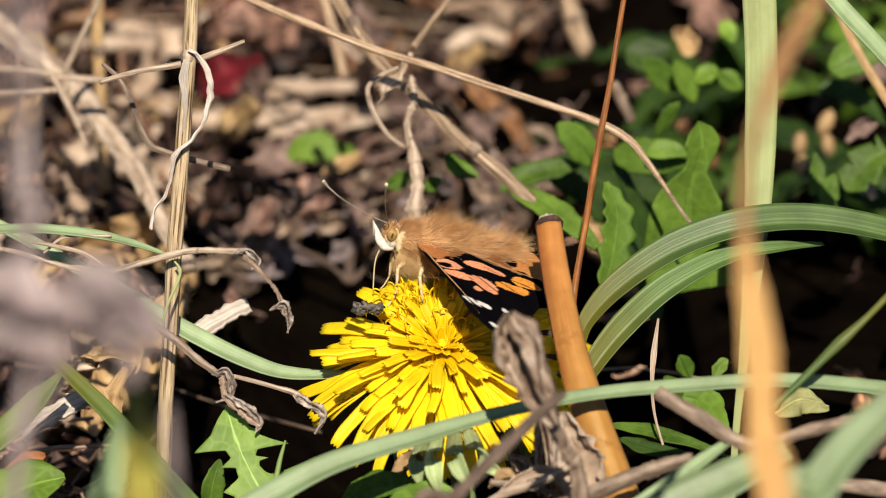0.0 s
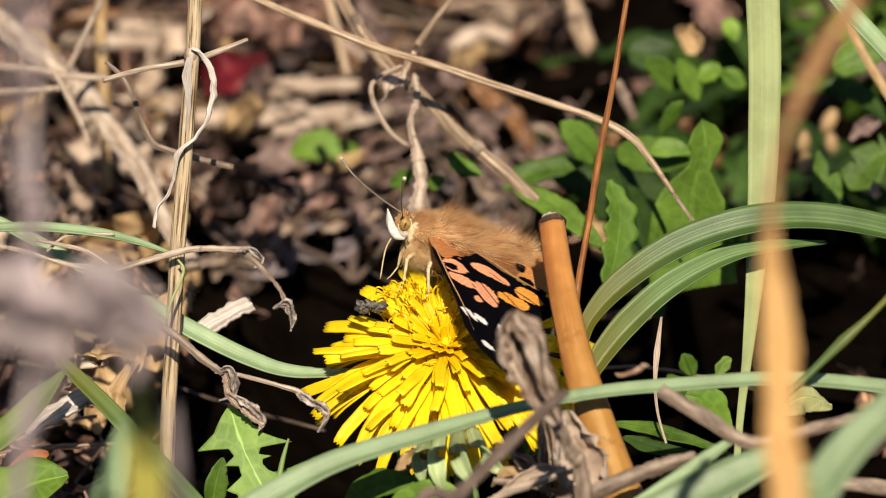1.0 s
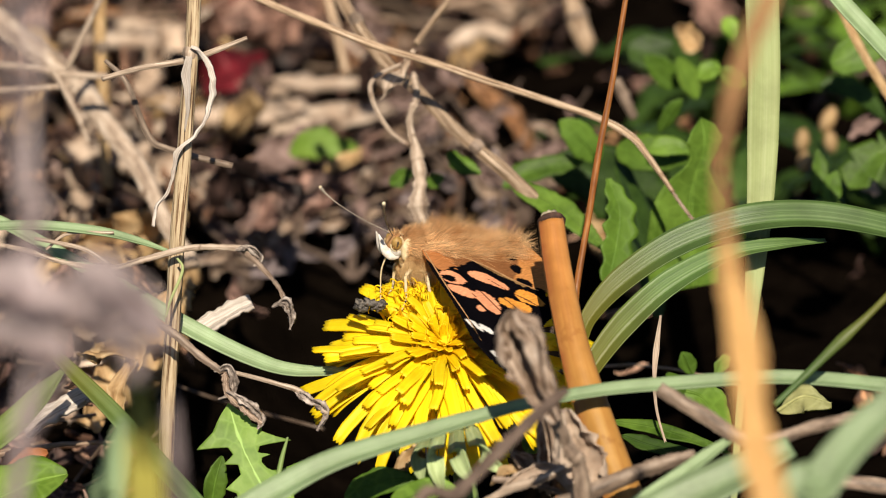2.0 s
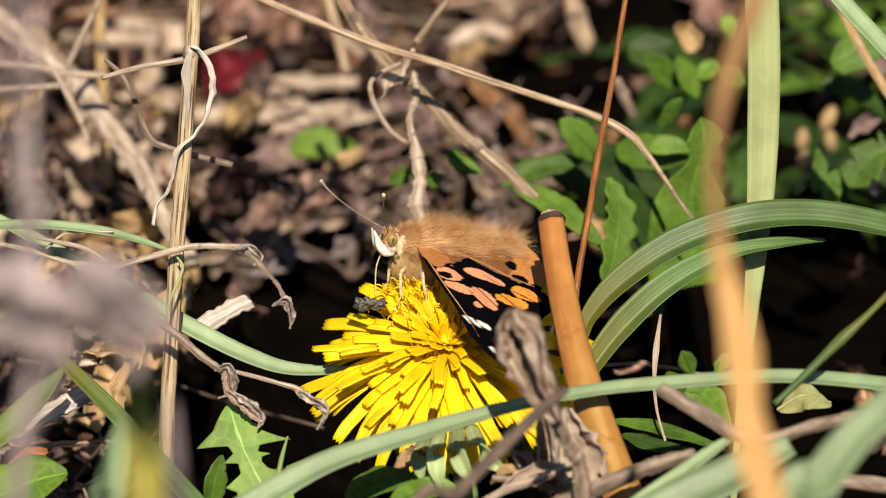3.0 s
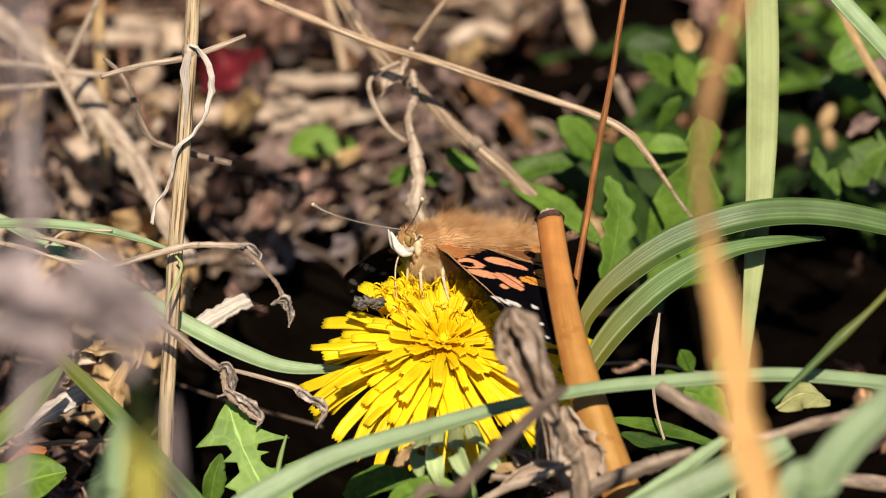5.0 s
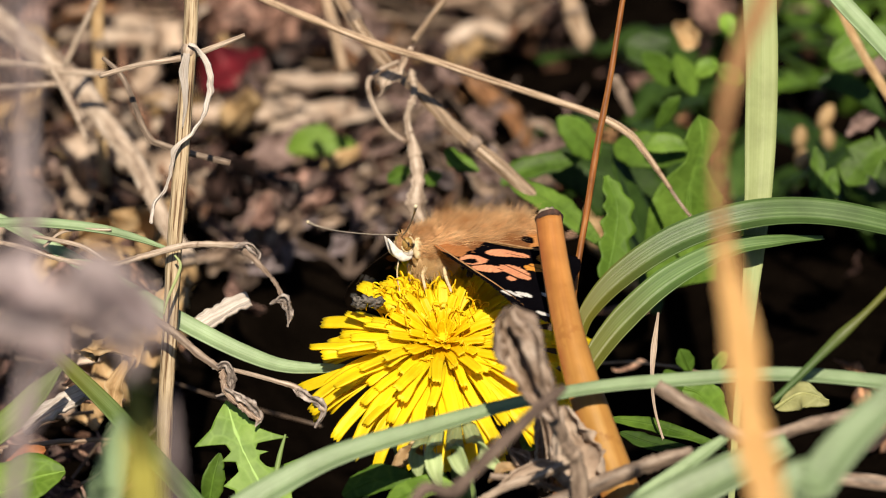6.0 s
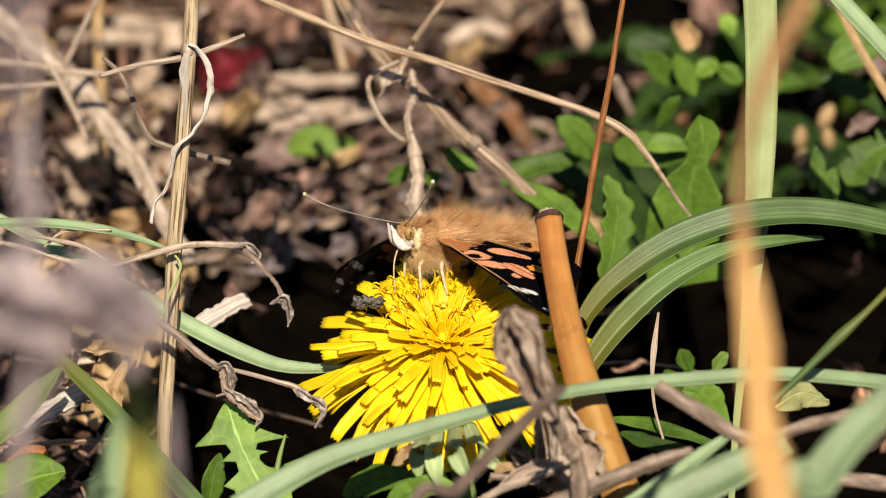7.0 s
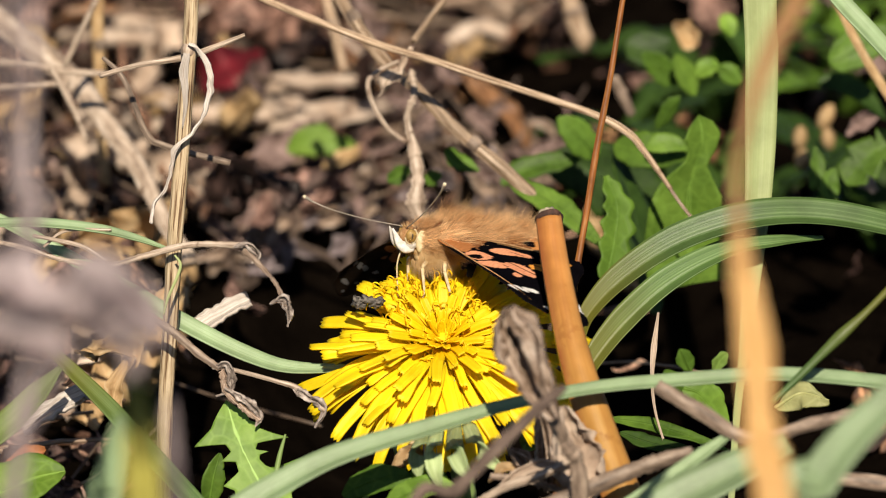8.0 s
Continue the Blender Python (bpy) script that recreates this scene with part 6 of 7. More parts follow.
def wiry_plant(x, y, seed, height, label):
    """A dead plant: crooked dark stems that fork, with small curled leaves on them."""
    rng = np.random.RandomState(seed)
    plant = tagged(new("dead_wiry_plant"), label, "dead plant", "dead wiry plants")
    plant.matrix_world = pose(x, y, 0)
    for k in range(4):
        a = rng.uniform(0, 6.283)
        pts = [np.array([0, 0, -0.004])]
        for q in range(5):
            pts.append(pts[-1] + np.array([math.cos(a) * 0.35 + rng.randn() * 0.4, math.sin(a) * 0.3 + rng.randn() * 0.3, rng.uniform(0.4, 1.1)]) * height / 5)
        v, f, u = tube(pts, [0.5 * MM, 0.45 * MM, 0.4 * MM, 0.3 * MM, 0.2 * MM], seg=7, n=5, knobs=0.15, jitter=1.5, seed=seed + k)
        part("stem", mesh_of("stem", v, f, DARK_TWIG, u), plant)
        for q in range(3):
            base = pts[2 + q % 4]
            d = np.array([rng.randn(), rng.randn() * 0.5, rng.randn() * 0.7])
            d = d / np.linalg.norm(d) * rng.uniform(0.004, 0.009)
            w = rng.uniform(0.0007, 0.0016)
            v, f, u = curled([base, base + d * 0.4 + rng.randn(3) * 0.0008, base + d], [w * 0.3, w, w * 0.3], open_angle=150, n=5, cols=11, rough=0.8, seed=seed * 9 + k * 3 + q, freq=500.0)
            part("leaf", mesh_of("leaf", v, f, (GREY, SHRIVEL, PINK_LEAF)[q], u), plant)


wiry_plant(0.0098, 0.1326, 3, 0.030, "dead wiry plant with curled purple-grey leaves")
wiry_plant(0.0048, 0.1512, 4, 0.030, "dead wiry plant with curled purple-grey leaves")
wiry_plant(-0.0167, 0.1326, 5, 0.022, "dead wiry plant with curled purple-grey leaves")
wiry_plant(-0.0004, 0.1878, 6, 0.030, "dead wiry plant with curled purple-grey leaves")
wiry_plant(-0.0292, 0.1387, 7, 0.020, "dead wiry plant with curled purple-grey leaves")
wiry_plant(0.0155, 0.1608, 8, 0.030, "dead wiry plant with curled purple-grey leaves")
wiry_plant(-0.0153, 0.1608, 9, 0.024, "dead wiry plant with curled purple-grey leaves")
wiry_plant(-0.0357, 0.1267, 10, 0.018, "dead wiry plant with curled purple-grey leaves")

stem("straw_stalk", [(0.02885, 0.10000, 0.04401), (0.03052, 0.10000, 0.04082), (0.03220, 0.10000, 0.03753)], [0.9 * MM, 1.0 * MM, 0.8 * MM], TWIG, "short brown stalk among green leaves", "straw stalk")
curled_leaf("curled_dead_leaf", [(0.04024, 0.12000, 0.04748), (0.04144, 0.12000, 0.04616), (0.04265, 0.12000, 0.04473), (0.04386, 0.12000, 0.04310)], [0.6 * MM, 1.9 * MM, 2.0 * MM, 0.6 * MM], TAN, "tan dead leaf caught among green leaves", open_angle=200, seed=33, rough=0.5)
curled_leaf("curled_dead_leaf", [(0.06854, 0.10000, 0.03362), (0.07019, 0.10000, 0.03552), (0.07186, 0.10000, 0.03653), (0.07354, 0.10000, 0.03753)], [0.4 * MM, 1.5 * MM, 1.4 * MM, 0.4 * MM], PINK_LEAF, "purple-grey dead leaf among green leaves", open_angle=200, seed=34, rough=0.6)
curled_leaf("curled_dead_leaf", [(0.06694, 0.08000, 0.03476), (0.06829, 0.08000, 0.03339), (0.06963, 0.08000, 0.03222), (0.07119, 0.08000, 0.03035)], [0.4 * MM, 1.3 * MM, 1.2 * MM, 0.4 * MM], FLAKE, "pale pinkish dead leaf by the seed pods", open_angle=200, seed=35, rough=0.6)


# ---- green plants ----
def explicit_leaves():
    green_leaf("toothed_leaf", [(0.03894, 0.04500, 0.02765), (0.03824, 0.04500, 0.03464), (0.03808, 0.04500, 0.04186), (0.03883, 0.04500, 0.04663), (0.03994, 0.04500, 0.05083), (0.03923, 0.04500, 0.05518)], lambda s, side: MM * float(np.interp(s, [0, 0.2, 0.37, 0.51, 0.64, 0.7, 0.84, 0.93, 1], [6.5, 6.6, 5.8, 3.7, 1.7, 1.8, 2.9, 1.9, 0.05])) * (1.0 if side > 0 else 1.1), LEAF_MID, "upright light green toothed leaf", face=(0.15, -0.95, 0.2), wave=0.0012, cols=11, cup=0.08)
    green_leaf("broad_leaf", [(0.02486, 0.07000, 0.03959), (0.02319, 0.07000, 0.04217), (0.02062, 0.07000, 0.04483), (0.01861, 0.07000, 0.04654)], oval(2.5 * MM), LEAF, "green leaf tip behind the stalks", face=(0.2, -0.9, 0.3), wave=0.001, cup=0.08)
    green_leaf("small_leaf", [(0.04223, 0.09500, 0.04241), (0.04122, 0.09500, 0.04507), (0.03985, 0.09500, 0.04773), (0.03868, 0.09500, 0.04949)], oval(1.9 * MM), LEAF_MID, "lit green leaf of a low plant", face=(0.3, -0.9, 0.3), wave=0.001, cup=0.08)
    green_leaf("small_leaf", [(0.04253, 0.09500, 0.04556), (0.04381, 0.09500, 0.04704), (0.04511, 0.09500, 0.04753), (0.04644, 0.09500, 0.04714)], oval(1.7 * MM), LEAF_MID, "lit green leaf of a low plant", face=(0.1, -0.9, 0.4), wave=0.001, cup=0.08)
    green_leaf("small_leaf", [(0.04615, 0.09500, 0.04733), (0.04758, 0.09500, 0.04655), (0.04893, 0.09500, 0.04537), (0.05008, 0.09500, 0.04458)], oval(1.6 * MM), LEAF, "lit green leaf of a low plant", face=(0.1, -0.9, 0.4), wave=0.001, cup=0.08)
    green_leaf("broad_leaf", [(0.03998, 0.10000, 0.04301), (0.03805, 0.10000, 0.04450), (0.03563, 0.10000, 0.04678), (0.03352, 0.10000, 0.04817)], oval(2.2 * MM), LEAF, "green leaf of a low plant", face=(-0.4, -0.7, 0.4), wave=0.001, cup=0.08)
    green_leaf("small_leaf", [(0.03487, 0.07500, 0.04301), (0.03592, 0.07500, 0.04512), (0.03716, 0.07500, 0.04703), (0.03840, 0.07500, 0.04856)], oval(1.5 * MM), LEAF, "narrow green leaf of a low plant", face=(0.5, -0.8, 0.3), wave=0.001, cup=0.08)
    green_leaf("small_leaf", [(0.03257, 0.06000, 0.04455), (0.03451, 0.06000, 0.04548), (0.03656, 0.06000, 0.04548), (0.03880, 0.06000, 0.04455)], oval(1.7 * MM), LEAF_MID, "green leaf lying over a darker one", face=(0.0, -0.8, 0.6), wave=0.001, cup=0.08)
    green_leaf("broad_leaf", [(0.03813, 0.08500, 0.02116), (0.03239, 0.08500, 0.02713), (0.02576, 0.08500, 0.03208), (0.01641, 0.08500, 0.03405)], oval(6.5 * MM), LEAF_SHADED, "broad green leaf with shade in its colour", face=(0.1, -0.6, 0.2), wave=0.001, cup=0.08)
    green_leaf("broad_leaf", [(0.03468, 0.00000, 0.02853), (0.03697, -0.00000, 0.02766), (0.03906, 0.00000, 0.02520), (0.04116, 0.00000, 0.02238)], oval(2.6 * MM), LEAF_MID, "green leaf under an arching blade", face=(-0.3, -0.8, 0.5), wave=0.001, cup=0.08)
    green_leaf("small_leaf", [(0.03996, 0.01200, 0.02631), (0.04059, 0.01200, 0.02765), (0.04139, 0.01200, 0.02863), (0.04204, 0.01200, 0.02899)], oval(1.0 * MM), LEAF_GREY, "small pale green leaf behind a blade", face=(0.2, -0.9, 0.3), wave=0.001, cup=0.08)
    green_leaf("small_leaf", [(0.03724, 0.02000, 0.02308), (0.03654, 0.02000, 0.02445), (0.03600, 0.02000, 0.02562), (0.03548, 0.02000, 0.02653)], oval(1.3 * MM), LEAF, "small green leaf behind a blade", face=(0.2, -0.9, 0.3), wave=0.001, cup=0.08)
    green_leaf("small_leaf", [(0.06325, 0.10000, 0.04301), (0.06704, 0.10000, 0.04301), (0.07093, 0.10000, 0.04082), (0.07491, 0.10000, 0.03653)], oval(2.0 * MM), LEAF_SHADED, "long green arching leaf darkened for shade", face=(0.1, -0.7, 0.6), wave=0.001, cup=0.08)
    green_leaf("small_leaf", [(0.05960, 0.07000, 0.03719), (0.06008, 0.07000, 0.03911), (0.05984, 0.07000, 0.04083)], oval(0.8 * MM), LEAF_MID, "tiny bright green leaf", face=(0.1, -0.9, 0.4), wave=0.001, cup=0.08)
    green_leaf("small_leaf", [(0.06104, 0.07000, 0.03508), (0.06227, 0.07000, 0.03382), (0.06378, 0.07000, 0.03238)], oval(1.0 * MM), LEAF_MID, "tiny bright green leaf", face=(0.1, -0.9, 0.4), wave=0.001, cup=0.08)
    green_leaf("strap_leaf", [(0.01054, 0.04668, 0.04376), (0.01527, 0.04399, 0.04221), (0.01954, 0.04112, 0.04018), (0.02464, 0.03762, 0.03640)], oval(2.3 * MM), LEAF_MID, "bright green strap-shaped leaf", face=(0.2, -0.7, 0.7), cup=0.1)
    green_leaf("toothed_leaf", [(0.02461, 0.02648, 0.03505), (0.02597, 0.03039, 0.03993), (0.02645, 0.03307, 0.04439), (0.02479, 0.03562, 0.04846)], lambda s, side: MM * (2.6 + 0.5 * math.sin(s * 30)) * math.sin(math.pi * min(0.97, s * 0.9 + 0.1)) ** 0.6, LEAF, "scalloped green leaf behind the stalk", face=(0.4, -0.8, 0.4))
    green_leaf("broad_leaf", [(0.03357, 0.05275, 0.01950), (0.03189, 0.05768, 0.02720), (0.03031, 0.06421, 0.03345), (0.02780, 0.07109, 0.04065)], oval(4.6 * MM), LEAF_SHADED, "broad green leaf with shade in its colour", face=(0.75, -0.5, 0.3), wave=0.002)
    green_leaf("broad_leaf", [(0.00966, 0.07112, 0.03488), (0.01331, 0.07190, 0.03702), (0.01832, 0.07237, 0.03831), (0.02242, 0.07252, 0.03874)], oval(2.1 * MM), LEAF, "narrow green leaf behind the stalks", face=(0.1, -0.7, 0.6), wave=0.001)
    green_leaf("broad_leaf", [(0.03165, 0.11519, 0.04486), (0.03505, 0.11502, 0.04440), (0.03942, 0.11552, 0.04577)], oval(3.2 * MM), LEAF_SHADED, "green leaf further back, darkened for shade", face=(0.1, -0.8, 0.6))
    green_leaf("small_leaf", [(0.04816, 0.11702, 0.04988), (0.04933, 0.11642, 0.04824), (0.05010, 0.11575, 0.04641)], oval(1.6 * MM), LEAF_BRIGHT, "small bright green leaf further back", face=(0.1, -0.8, 0.6))
    green_leaf("toothed_leaf", [(0.06504, 0.06923, 0.03553), (0.06731, 0.07031, 0.03852), (0.07049, 0.07125, 0.04108), (0.07503, 0.07171, 0.04236)], toothed(4.2 * MM, 3), LEAF, "bright green toothed leaf by the seed pods", face=(0.1, -0.8, 0.6), wave=0.001)
    green_leaf("small_leaf", [(0.06233, 0.06452, 0.03429), (0.06188, 0.06544, 0.03684), (0.06279, 0.06637, 0.03938)], oval(1.7 * MM), LEAF, "small bright green leaf by the seed pods", face=(0.1, -0.8, 0.6))
    green_leaf("small_leaf", [(0.05918, 0.06514, 0.03599), (0.06008, 0.06637, 0.03938), (0.05963, 0.06754, 0.04260)], oval(1.3 * MM), LEAF, "small bright green leaf by the seed pods", face=(0.1, -0.8, 0.6))
    green_leaf("broad_leaf", [(0.06339, 0.08548, 0.05094), (0.06662, 0.08595, 0.05225), (0.07078, 0.08684, 0.05468), (0.07540, 0.08722, 0.05572)], oval(3.2 * MM), LEAF, "bright green leaf by a pinkish stalk", face=(0.1, -0.8, 0.6), wave=0.001)
    green_leaf("toothed_leaf", [(0.02760, 0.06760, 0.04277), (0.03110, 0.06540, 0.04256), (0.03637, 0.06335, 0.04277), (0.03937, 0.06114, 0.04256)], oval(3.0 * MM), LEAF, "green leaf of a low plant", face=(0.0, -0.8, 0.6), wave=0.001)
    green_leaf("strap_leaf", [(0.03287, 0.01258, 0.02608), (0.03592, 0.00774, 0.02448), (0.03891, 0.00320, 0.02369), (0.04186, -0.00161, 0.02218)], oval(2.0 * MM), LEAF, "green leaf low by the ground", face=(0.1, -0.6, 0.8))
    green_leaf("strap_leaf", [(0.02392, -0.00276, 0.02486), (0.02946, -0.00489, 0.02488), (0.03496, -0.00728, 0.02415), (0.04042, -0.00981, 0.02306)], oval(1.1 * MM), LEAF, "narrow green leaf low by the ground", face=(0.0, -0.6, 0.8))
    green_leaf("strap_leaf", [(0.02534, -0.00714, 0.02453), (0.03003, -0.00953, 0.02381), (0.03548, -0.01165, 0.02384)], oval(1.2 * MM), LEAF_SHADED, "narrow green leaf low by the ground", face=(0.0, -0.6, 0.8))
    green_leaf("small_leaf", [(0.04813, 0.00149, 0.02485), (0.05160, 0.00033, 0.02752), (0.05544, -0.00185, 0.02737)], oval(1.8 * MM), LEAF_PALE, "pale yellow-green curled leaf", face=(0.3, -0.5, 0.8), wave=0.003)
    green_leaf("small_leaf", [(-0.00438, -0.00439, 0.01456), (-0.00193, -0.00736, 0.01807), (0.00128, -0.00989, 0.01699)], oval(2.0 * MM), LEAF_BRIGHT, "green leaf under the flower", face=(0.0, -0.8, 0.5))
    green_leaf("small_leaf", [(0.01175, -0.00613, 0.02148), (0.01377, -0.00530, 0.02374), (0.01658, -0.00585, 0.02223)], oval(2.0 * MM), LEAF_GREY, "grey-green leaf under the flower", face=(0.0, -0.8, 0.5))


def rosette(x, y, count, reach, seed, mat, label):
    """A low plant: toothed leaves that arch out from one foot."""
    rng = np.random.RandomState(seed)
    plant = tagged(new("rosette_plant"), label, "plant", "green rosette plants")
    plant.matrix_world = pose(x, y, 0)
    for i in range(count):
        a = 2 * math.pi * (i + rng.uniform(-0.3, 0.3)) / count
        ln = reach * rng.uniform(0.6, 1.1)
        d = np.array([math.cos(a), math.sin(a), 0])
        z = np.array([0, 0, 1.0])
        up = rng.uniform(0.35, 0.9)
        pts = [d * 0.001 - z * 0.003, d * ln * 0.3 + z * ln * up * 0.45, d * ln * 0.65 + z * ln * up * 0.75, d * ln + z * ln * up * rng.uniform(0.45, 0.85)]
        v, f, u = leaf(pts, toothed(ln * rng.uniform(0.13, 0.2), rng.uniform(3, 5)), face=tuple(z - d * 0.3), n=9, cols=7, wave=0.002, seed=seed * 50 + i)
        part("leaf", mesh_of("leaf", v, f, mat, u), plant)
    return plant


explicit_leaves()


def dry_pod(at, size, lean):
    """A small dry seed pod with a pointed end."""
    v, f, u = ball((0, 0, 0), (size * 0.6, size * 0.6, size), 12, 10, 0.15)
    ob = thing("dry_pod", mesh_of("dry_pod", v, f, TAN, u), "small tan dry seed pod", "seed pod", "seed pods")
    ob.matrix_world = pose(*at, 0, lean, 0)


for at, size, lean in (((0.06869, 0.13484, 0.02575), 0.0025, 25), ((0.06909, 0.13346, 0.02196), 0.0022, -10), ((0.06404, 0.13353, 0.02215), 0.0023, 5), ((0.06375, 0.12751, 0.02023), 0.002, 15)):
    dry_pod(at, size, lean)
stem("red_stalk", [(0.06213, 0.06985, 0.06647), (0.06526, 0.06771, 0.06060), (0.06793, 0.06603, 0.05599), (0.07284, 0.06328, 0.04844)], [0.6 * MM, 0.7 * MM, 0.7 * MM, 0.7 * MM], TAN, "pinkish dry stalk over the green leaves", "stalk")
blade("shrivelled_leaf", [(0.00631, -0.03871, 0.03137), (0.00945, -0.03932, 0.03262), (0.01320, -0.03942, 0.03233), (0.01661, -0.03922, 0.02996)], [0.6 * MM, 1.8 * MM, 1.9 * MM, 0.6 * MM], TAN, "crumpled tan dead leaf under the flower", "dead leaf", rough=0.0012, seed=51, fold=0.6, n=9, cols=9, edge=0.3)
stem("dry_twig", [(-0.01105, -0.03084, 0.02374), (-0.00952, -0.03005, 0.02590), (-0.00721, -0.02927, 0.02807)], [0.3 * MM, 0.3 * MM, 0.15 * MM], GREEN_STEM, "short thin green shoot", "stem")
# most of these rosettes take the leaf colour darkened for shade
rosette(0.0368, 0.1825, 6, 0.03, 70, LEAF_SHADED, "low plant with toothed green leaves darkened for shade")
rosette(0.0560, 0.2219, 9, 0.035, 71, LEAF_SHADED, "low plant with toothed green leaves darkened for shade")
rosette(0.0522, 0.1407, 9, 0.040, 72, LEAF_SHADED, "low plant with toothed green leaves darkened for shade")
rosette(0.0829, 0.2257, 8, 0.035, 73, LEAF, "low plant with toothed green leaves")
rosette(0.0805, 0.1437, 9, 0.040, 74, LEAF_SHADED, "low plant with toothed green leaves darkened for shade")
rosette(0.0819, 0.2743, 7, 0.030, 96, LEAF, "low plant with toothed green leaves")



def motions():
    walk(BUTTERFLY, [
        (0, pose(-0.00173, 0.00446, 0.04987, -2.48, -14.41, 191.34)),
        (0.5, pose(-0.00060, 0.00451, 0.05034, -2.59, -20.73, 189.80)),
        (1, pose(-0.00050, 0.00453, 0.05052, -2.06, -20.06, 189.37)),
        (1.5, pose(-0.00109, 0.00392, 0.04881, -0.75, -12.75, 194.90)),
        (1.7, pose(-0.00130, 0.00390, 0.04878, -0.20, -12.09, 197.80)),
        (2.8, pose(-0.00237, 0.00388, 0.04877, 0.26, -10.34, 200.65)),
        (3, pose(-0.00231, 0.00394, 0.04907, -0.39, -12.10, 199.25)),
        (3.2, pose(-0.00268, 0.00392, 0.04885, -0.20, -6.50, 200.30)),
        (3.5, pose(-0.00102, 0.00398, 0.04952, -1.25, -17.70, 196.50)),
        (4, pose(0.00016, 0.00391, 0.04943, -1.02, -21.15, 198.16)),
        (4.5, pose(0.00056, 0.00369, 0.04861, 0.47, -24.41, 205.34)),
        (4.7, pose(0.00048, 0.00370, 0.04886, 1.80, -11.31, 200.98)),
        (5.8, pose(-0.00007, 0.00398, 0.04966, 2.73, -6.54, 204.28)),
        (6, pose(0.00014, 0.00391, 0.04933, 3.34, -1.99, 204.08)),
        (6.5, pose(-0.00002, 0.00396, 0.04952, 2.66, -7.63, 204.45)),
        (7, pose(0.00015, 0.00410, 0.04993, 2.37, -10.83, 204.42)),
        (7.5, pose(0.00035, 0.00378, 0.04912, 2.71, -4.26, 203.51)),
        (8, pose(0.00051, 0.00404, 0.04975, 2.51, -8.97, 204.22)),
    ])
    walk(WINGS[0], [
        (0, wing_pose(1, -6.8, 31.8)),
        (0.5, wing_pose(1, -15.3, 32.4)),
        (1, wing_pose(1, -16.7, 31.2)),
        (1.5, wing_pose(1, -19.2, 27.7)),
        (1.7, wing_pose(1, -21.1, 26.0)),
        (2.8, wing_pose(1, -20.1, 24.3)),
        (3, wing_pose(1, -20.1, 26.5)),
        (3.2, wing_pose(1, -20.1, 26.5)),
        (3.5, wing_pose(1, -23.5, 30.6)),
        (4, wing_pose(1, -24.0, 29.7)),
        (4.5, wing_pose(1, -21.0, 27.1)),
        (4.7, wing_pose(1, -16.2, 25.6)),
        (5.8, wing_pose(1, -12.5, 30.2)),
        (6, wing_pose(1, -13.9, 29.3)),
        (6.5, wing_pose(1, -14.0, 32.1)),
        (7, wing_pose(1, -12.3, 32.9)),
        (7.5, wing_pose(1, -11.7, 31.5)),
        (8, wing_pose(1, -11.4, 31.7)),
    ])
    walk(FAR_WINGS[0], [
        (0, wing_pose(-1, -30.0, 28.0)),
        (0.5, wing_pose(-1, -30.0, 28.0)),
        (1, wing_pose(-1, -30.0, 28.0)),
        (1.5, wing_pose(-1, -30.0, 28.0)),
        (1.7, wing_pose(-1, -30.0, 28.0)),
        (2.8, wing_pose(-1, -30.0, 28.0)),
        (3, wing_pose(-1, -30.0, 28.0)),
        (3.2, wing_pose(-1, -30.0, 28.0)),
        (3.5, wing_pose(-1, -30.0, 28.0)),
        (4, wing_pose(-1, -30.0, 28.0)),
        (4.5, wing_pose(-1, -30.0, 18.0)),
        (4.7, wing_pose(-1, -34.0, 12.0)),
        (5.8, wing_pose(-1, -37.0, 8.0)),
        (6, wing_pose(-1, -38.4, 8.0)),
        (6.5, wing_pose(-1, -38.5, 8.0)),
        (7, wing_pose(-1, -36.8, 8.0)),
        (7.5, wing_pose(-1, -36.2, 8.0)),
        (8, wing_pose(-1, -35.9, 8.0)),
    ])
    walk(HORNS[0], [
        (0, horn_pose(1, 0.327, 0.715, 0.618)),
        (0.5, horn_pose(1, 0.358, 0.723, 0.592)),
        (1, horn_pose(1, 0.319, 0.762, 0.564)),
        (1.5, horn_pose(1, 0.386, 0.771, 0.507)),
        (1.7, horn_pose(1, 0.430, 0.757, 0.492)),
        (2.8, horn_pose(1, 0.468, 0.731, 0.496)),
        (3, horn_pose(1, 0.417, 0.731, 0.541)),
        (3.2, horn_pose(1, 0.417, 0.731, 0.541)),
        (3.5, horn_pose(1, 0.350, 0.769, 0.535)),
        (4, horn_pose(1, 0.339, 0.808, 0.482)),
        (4.5, horn_pose(1, 0.397, 0.812, 0.428)),
        (4.7, horn_pose(1, 0.227, 0.836, 0.500)),
        (5.8, horn_pose(1, 0.236, 0.818, 0.525)),
        (6, horn_pose(1, 0.221, 0.835, 0.504)),
        (6.5, horn_pose(1, 0.196, 0.787, 0.585)),
        (7, horn_pose(1, 0.165, 0.782, 0.601)),
        (7.5, horn_pose(1, 0.066, 0.807, 0.587)),
        (8, horn_pose(1, 0.036, 0.793, 0.609)),
    ])
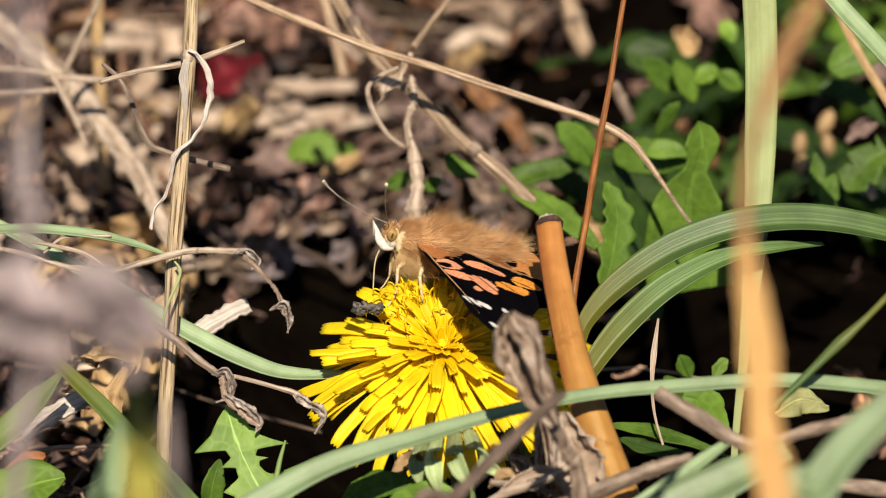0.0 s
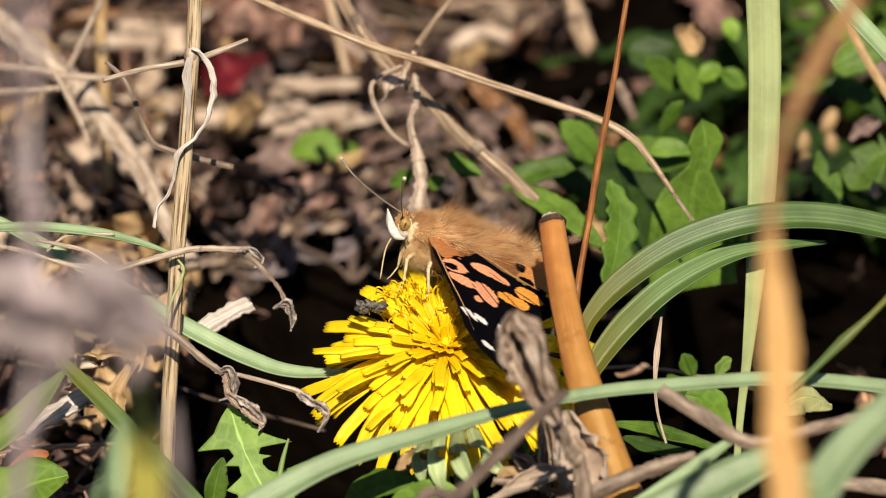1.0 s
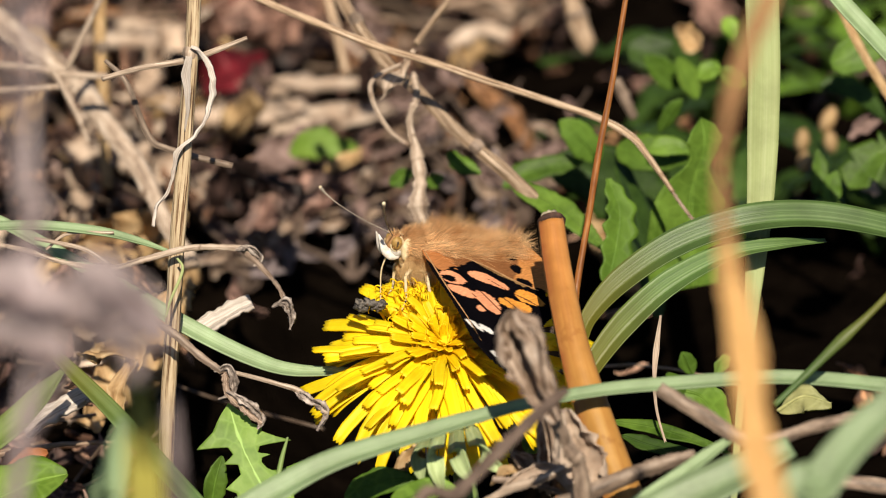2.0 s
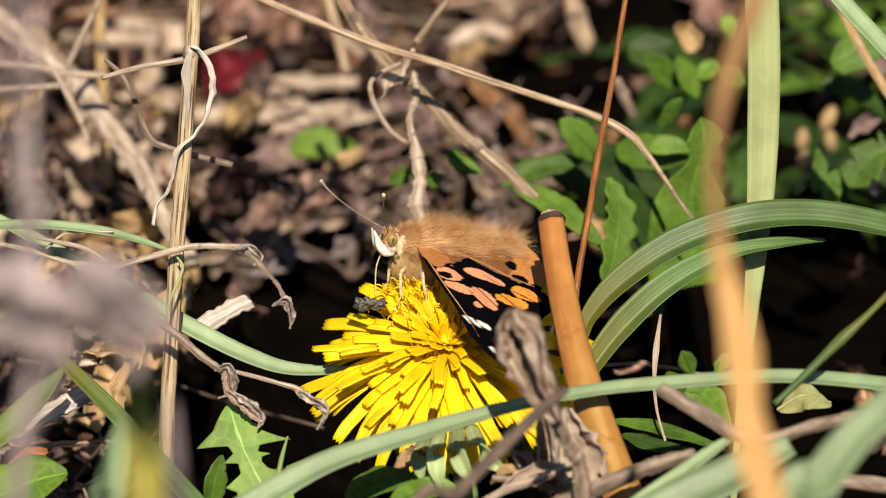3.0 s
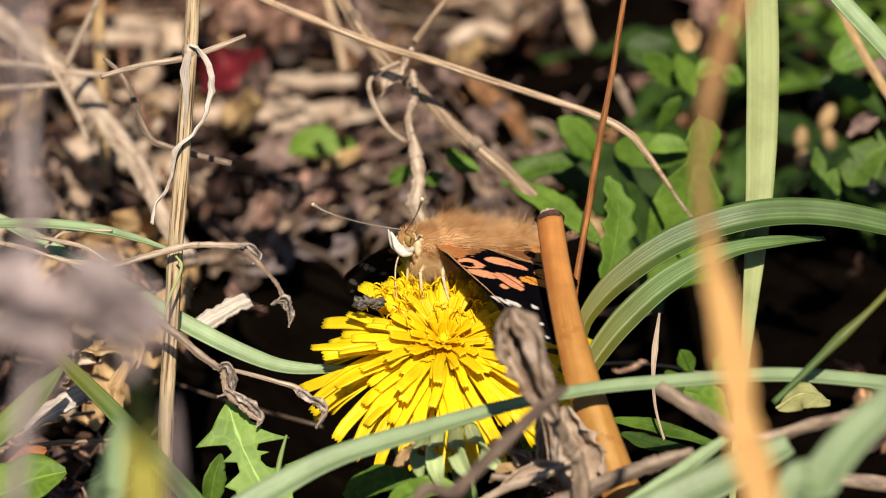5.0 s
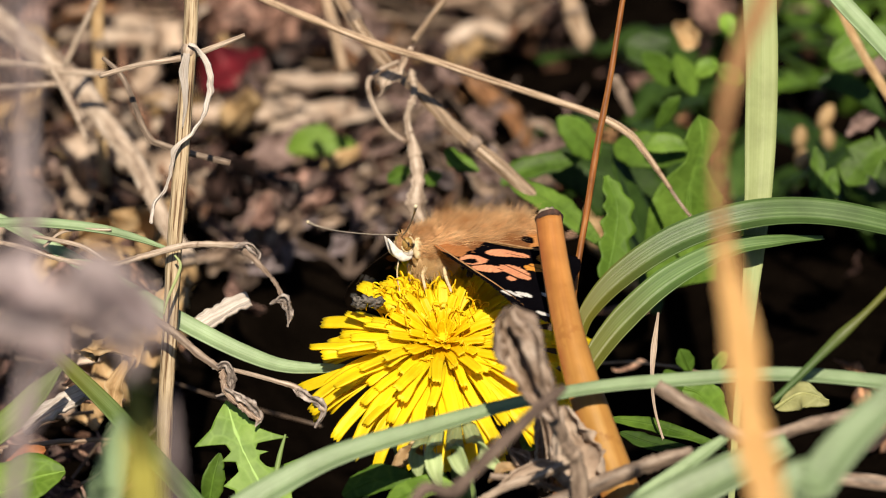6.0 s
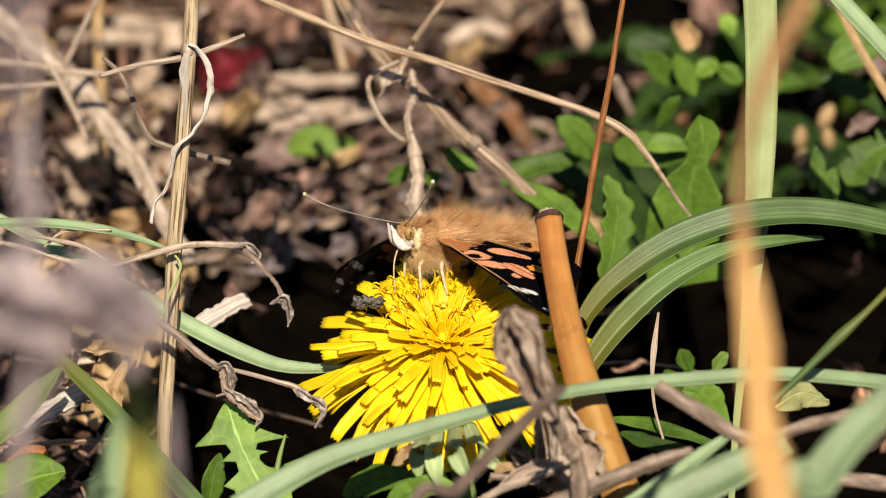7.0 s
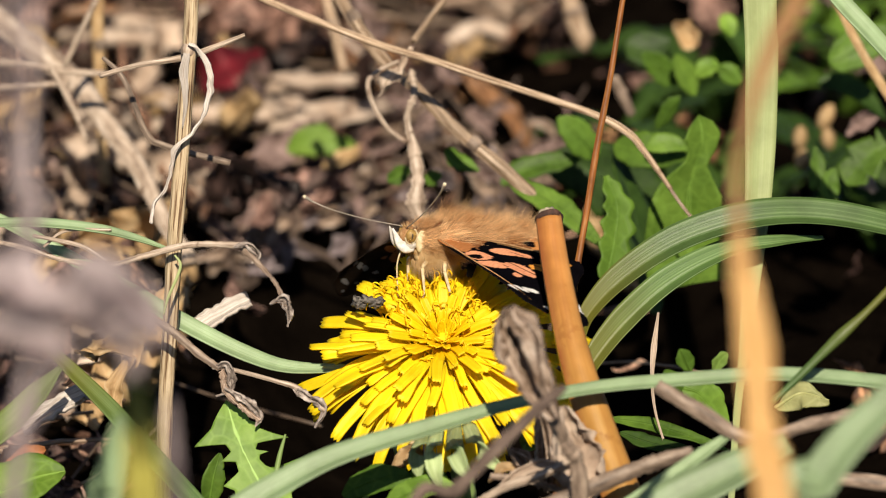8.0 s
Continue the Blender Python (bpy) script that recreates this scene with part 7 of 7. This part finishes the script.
    walk(FAR_HORNS[0], [
        (0, horn_pose(-1, 0.496, -0.867, -0.034)),
        (0.5, horn_pose(-1, 0.534, -0.845, -0.030)),
        (1, horn_pose(-1, 0.537, -0.842, 0.050)),
        (1.5, horn_pose(-1, 0.517, -0.854, 0.062)),
        (1.7, horn_pose(-1, 0.493, -0.866, 0.086)),
        (2.8, horn_pose(-1, 0.382, -0.918, 0.102)),
        (3, horn_pose(-1, 0.399, -0.910, 0.110)),
        (3.2, horn_pose(-1, 0.399, -0.910, 0.110)),
        (3.5, horn_pose(-1, 0.528, -0.840, 0.123)),
        (4, horn_pose(-1, 0.595, -0.800, 0.070)),
        (4.5, horn_pose(-1, 0.620, -0.781, -0.074)),
        (4.7, horn_pose(-1, 0.644, -0.764, -0.049)),
        (5.8, horn_pose(-1, 0.544, -0.839, -0.010)),
        (6, horn_pose(-1, 0.611, -0.790, -0.052)),
        (6.5, horn_pose(-1, 0.777, -0.626, 0.069)),
        (7, horn_pose(-1, 0.751, -0.658, 0.045)),
        (7.5, horn_pose(-1, 0.666, -0.746, 0.003)),
        (8, horn_pose(-1, 0.795, -0.601, 0.083)),
    ])
    walk(RUST, [
        (0.0, pose(*RUST_FOOT, 0, -0.47, 0)),
        (0.2, pose(*RUST_FOOT, 0, 1.48, 0)),
        (0.5, pose(*RUST_FOOT, 0, 0.81, 0)),
        (0.7, pose(*RUST_FOOT, 0, 1.67, 0)),
        (1.0, pose(*RUST_FOOT, 0, 2.50, 0)),
        (1.2, pose(*RUST_FOOT, 0, -0.15, 0)),
        (1.5, pose(*RUST_FOOT, 0, -2.02, 0)),
        (1.7, pose(*RUST_FOOT, 0, -2.66, 0)),
        (2.8, pose(*RUST_FOOT, 0, -4.16, 0)),
        (3.0, pose(*RUST_FOOT, 0, -4.23, 0)),
        (3.5, pose(*RUST_FOOT, 0, 0.00, 0)),
        (4.0, pose(*RUST_FOOT, 0, -0.16, 0)),
        (4.5, pose(*RUST_FOOT, 0, -2.95, 0)),
        (4.7, pose(*RUST_FOOT, 0, -6.04, 0)),
        (5.8, pose(*RUST_FOOT, 0, -3.47, 0)),
        (6.0, pose(*RUST_FOOT, 0, -3.45, 0)),
        (6.5, pose(*RUST_FOOT, 0, -1.52, 0)),
        (7.0, pose(*RUST_FOOT, 0, -0.92, 0)),
        (7.5, pose(*RUST_FOOT, 0, -0.78, 0)),
        (8.0, pose(*RUST_FOOT, 0, -1.31, 0)),
    ])
    walk(RUST_TIP, [
        (0.0, pose(*(Vector(RUST_NODE) - Vector(RUST_FOOT)), 0, -1.32, 0)),
        (0.2, pose(*(Vector(RUST_NODE) - Vector(RUST_FOOT)), 0, 0.00, 0)),
        (0.5, pose(*(Vector(RUST_NODE) - Vector(RUST_FOOT)), 0, 0.00, 0)),
        (0.7, pose(*(Vector(RUST_NODE) - Vector(RUST_FOOT)), 0, 0.00, 0)),
        (1.0, pose(*(Vector(RUST_NODE) - Vector(RUST_FOOT)), 0, 0.00, 0)),
        (1.2, pose(*(Vector(RUST_NODE) - Vector(RUST_FOOT)), 0, 0.00, 0)),
        (1.5, pose(*(Vector(RUST_NODE) - Vector(RUST_FOOT)), 0, -3.68, 0)),
        (1.7, pose(*(Vector(RUST_NODE) - Vector(RUST_FOOT)), 0, -4.87, 0)),
        (2.8, pose(*(Vector(RUST_NODE) - Vector(RUST_FOOT)), 0, -6.26, 0)),
        (3.0, pose(*(Vector(RUST_NODE) - Vector(RUST_FOOT)), 0, -6.32, 0)),
        (3.5, pose(*(Vector(RUST_NODE) - Vector(RUST_FOOT)), 0, 0.00, 0)),
        (4.0, pose(*(Vector(RUST_NODE) - Vector(RUST_FOOT)), 0, -0.53, 0)),
        (4.5, pose(*(Vector(RUST_NODE) - Vector(RUST_FOOT)), 0, -5.30, 0)),
        (4.7, pose(*(Vector(RUST_NODE) - Vector(RUST_FOOT)), 0, -6.50, 0)),
        (5.8, pose(*(Vector(RUST_NODE) - Vector(RUST_FOOT)), 0, -5.90, 0)),
        (6.0, pose(*(Vector(RUST_NODE) - Vector(RUST_FOOT)), 0, -5.90, 0)),
        (6.5, pose(*(Vector(RUST_NODE) - Vector(RUST_FOOT)), 0, -3.29, 0)),
        (7.0, pose(*(Vector(RUST_NODE) - Vector(RUST_FOOT)), 0, -2.11, 0)),
        (7.5, pose(*(Vector(RUST_NODE) - Vector(RUST_FOOT)), 0, -1.84, 0)),
        (8.0, pose(*(Vector(RUST_NODE) - Vector(RUST_FOOT)), 0, -2.89, 0)),
    ])



motions()
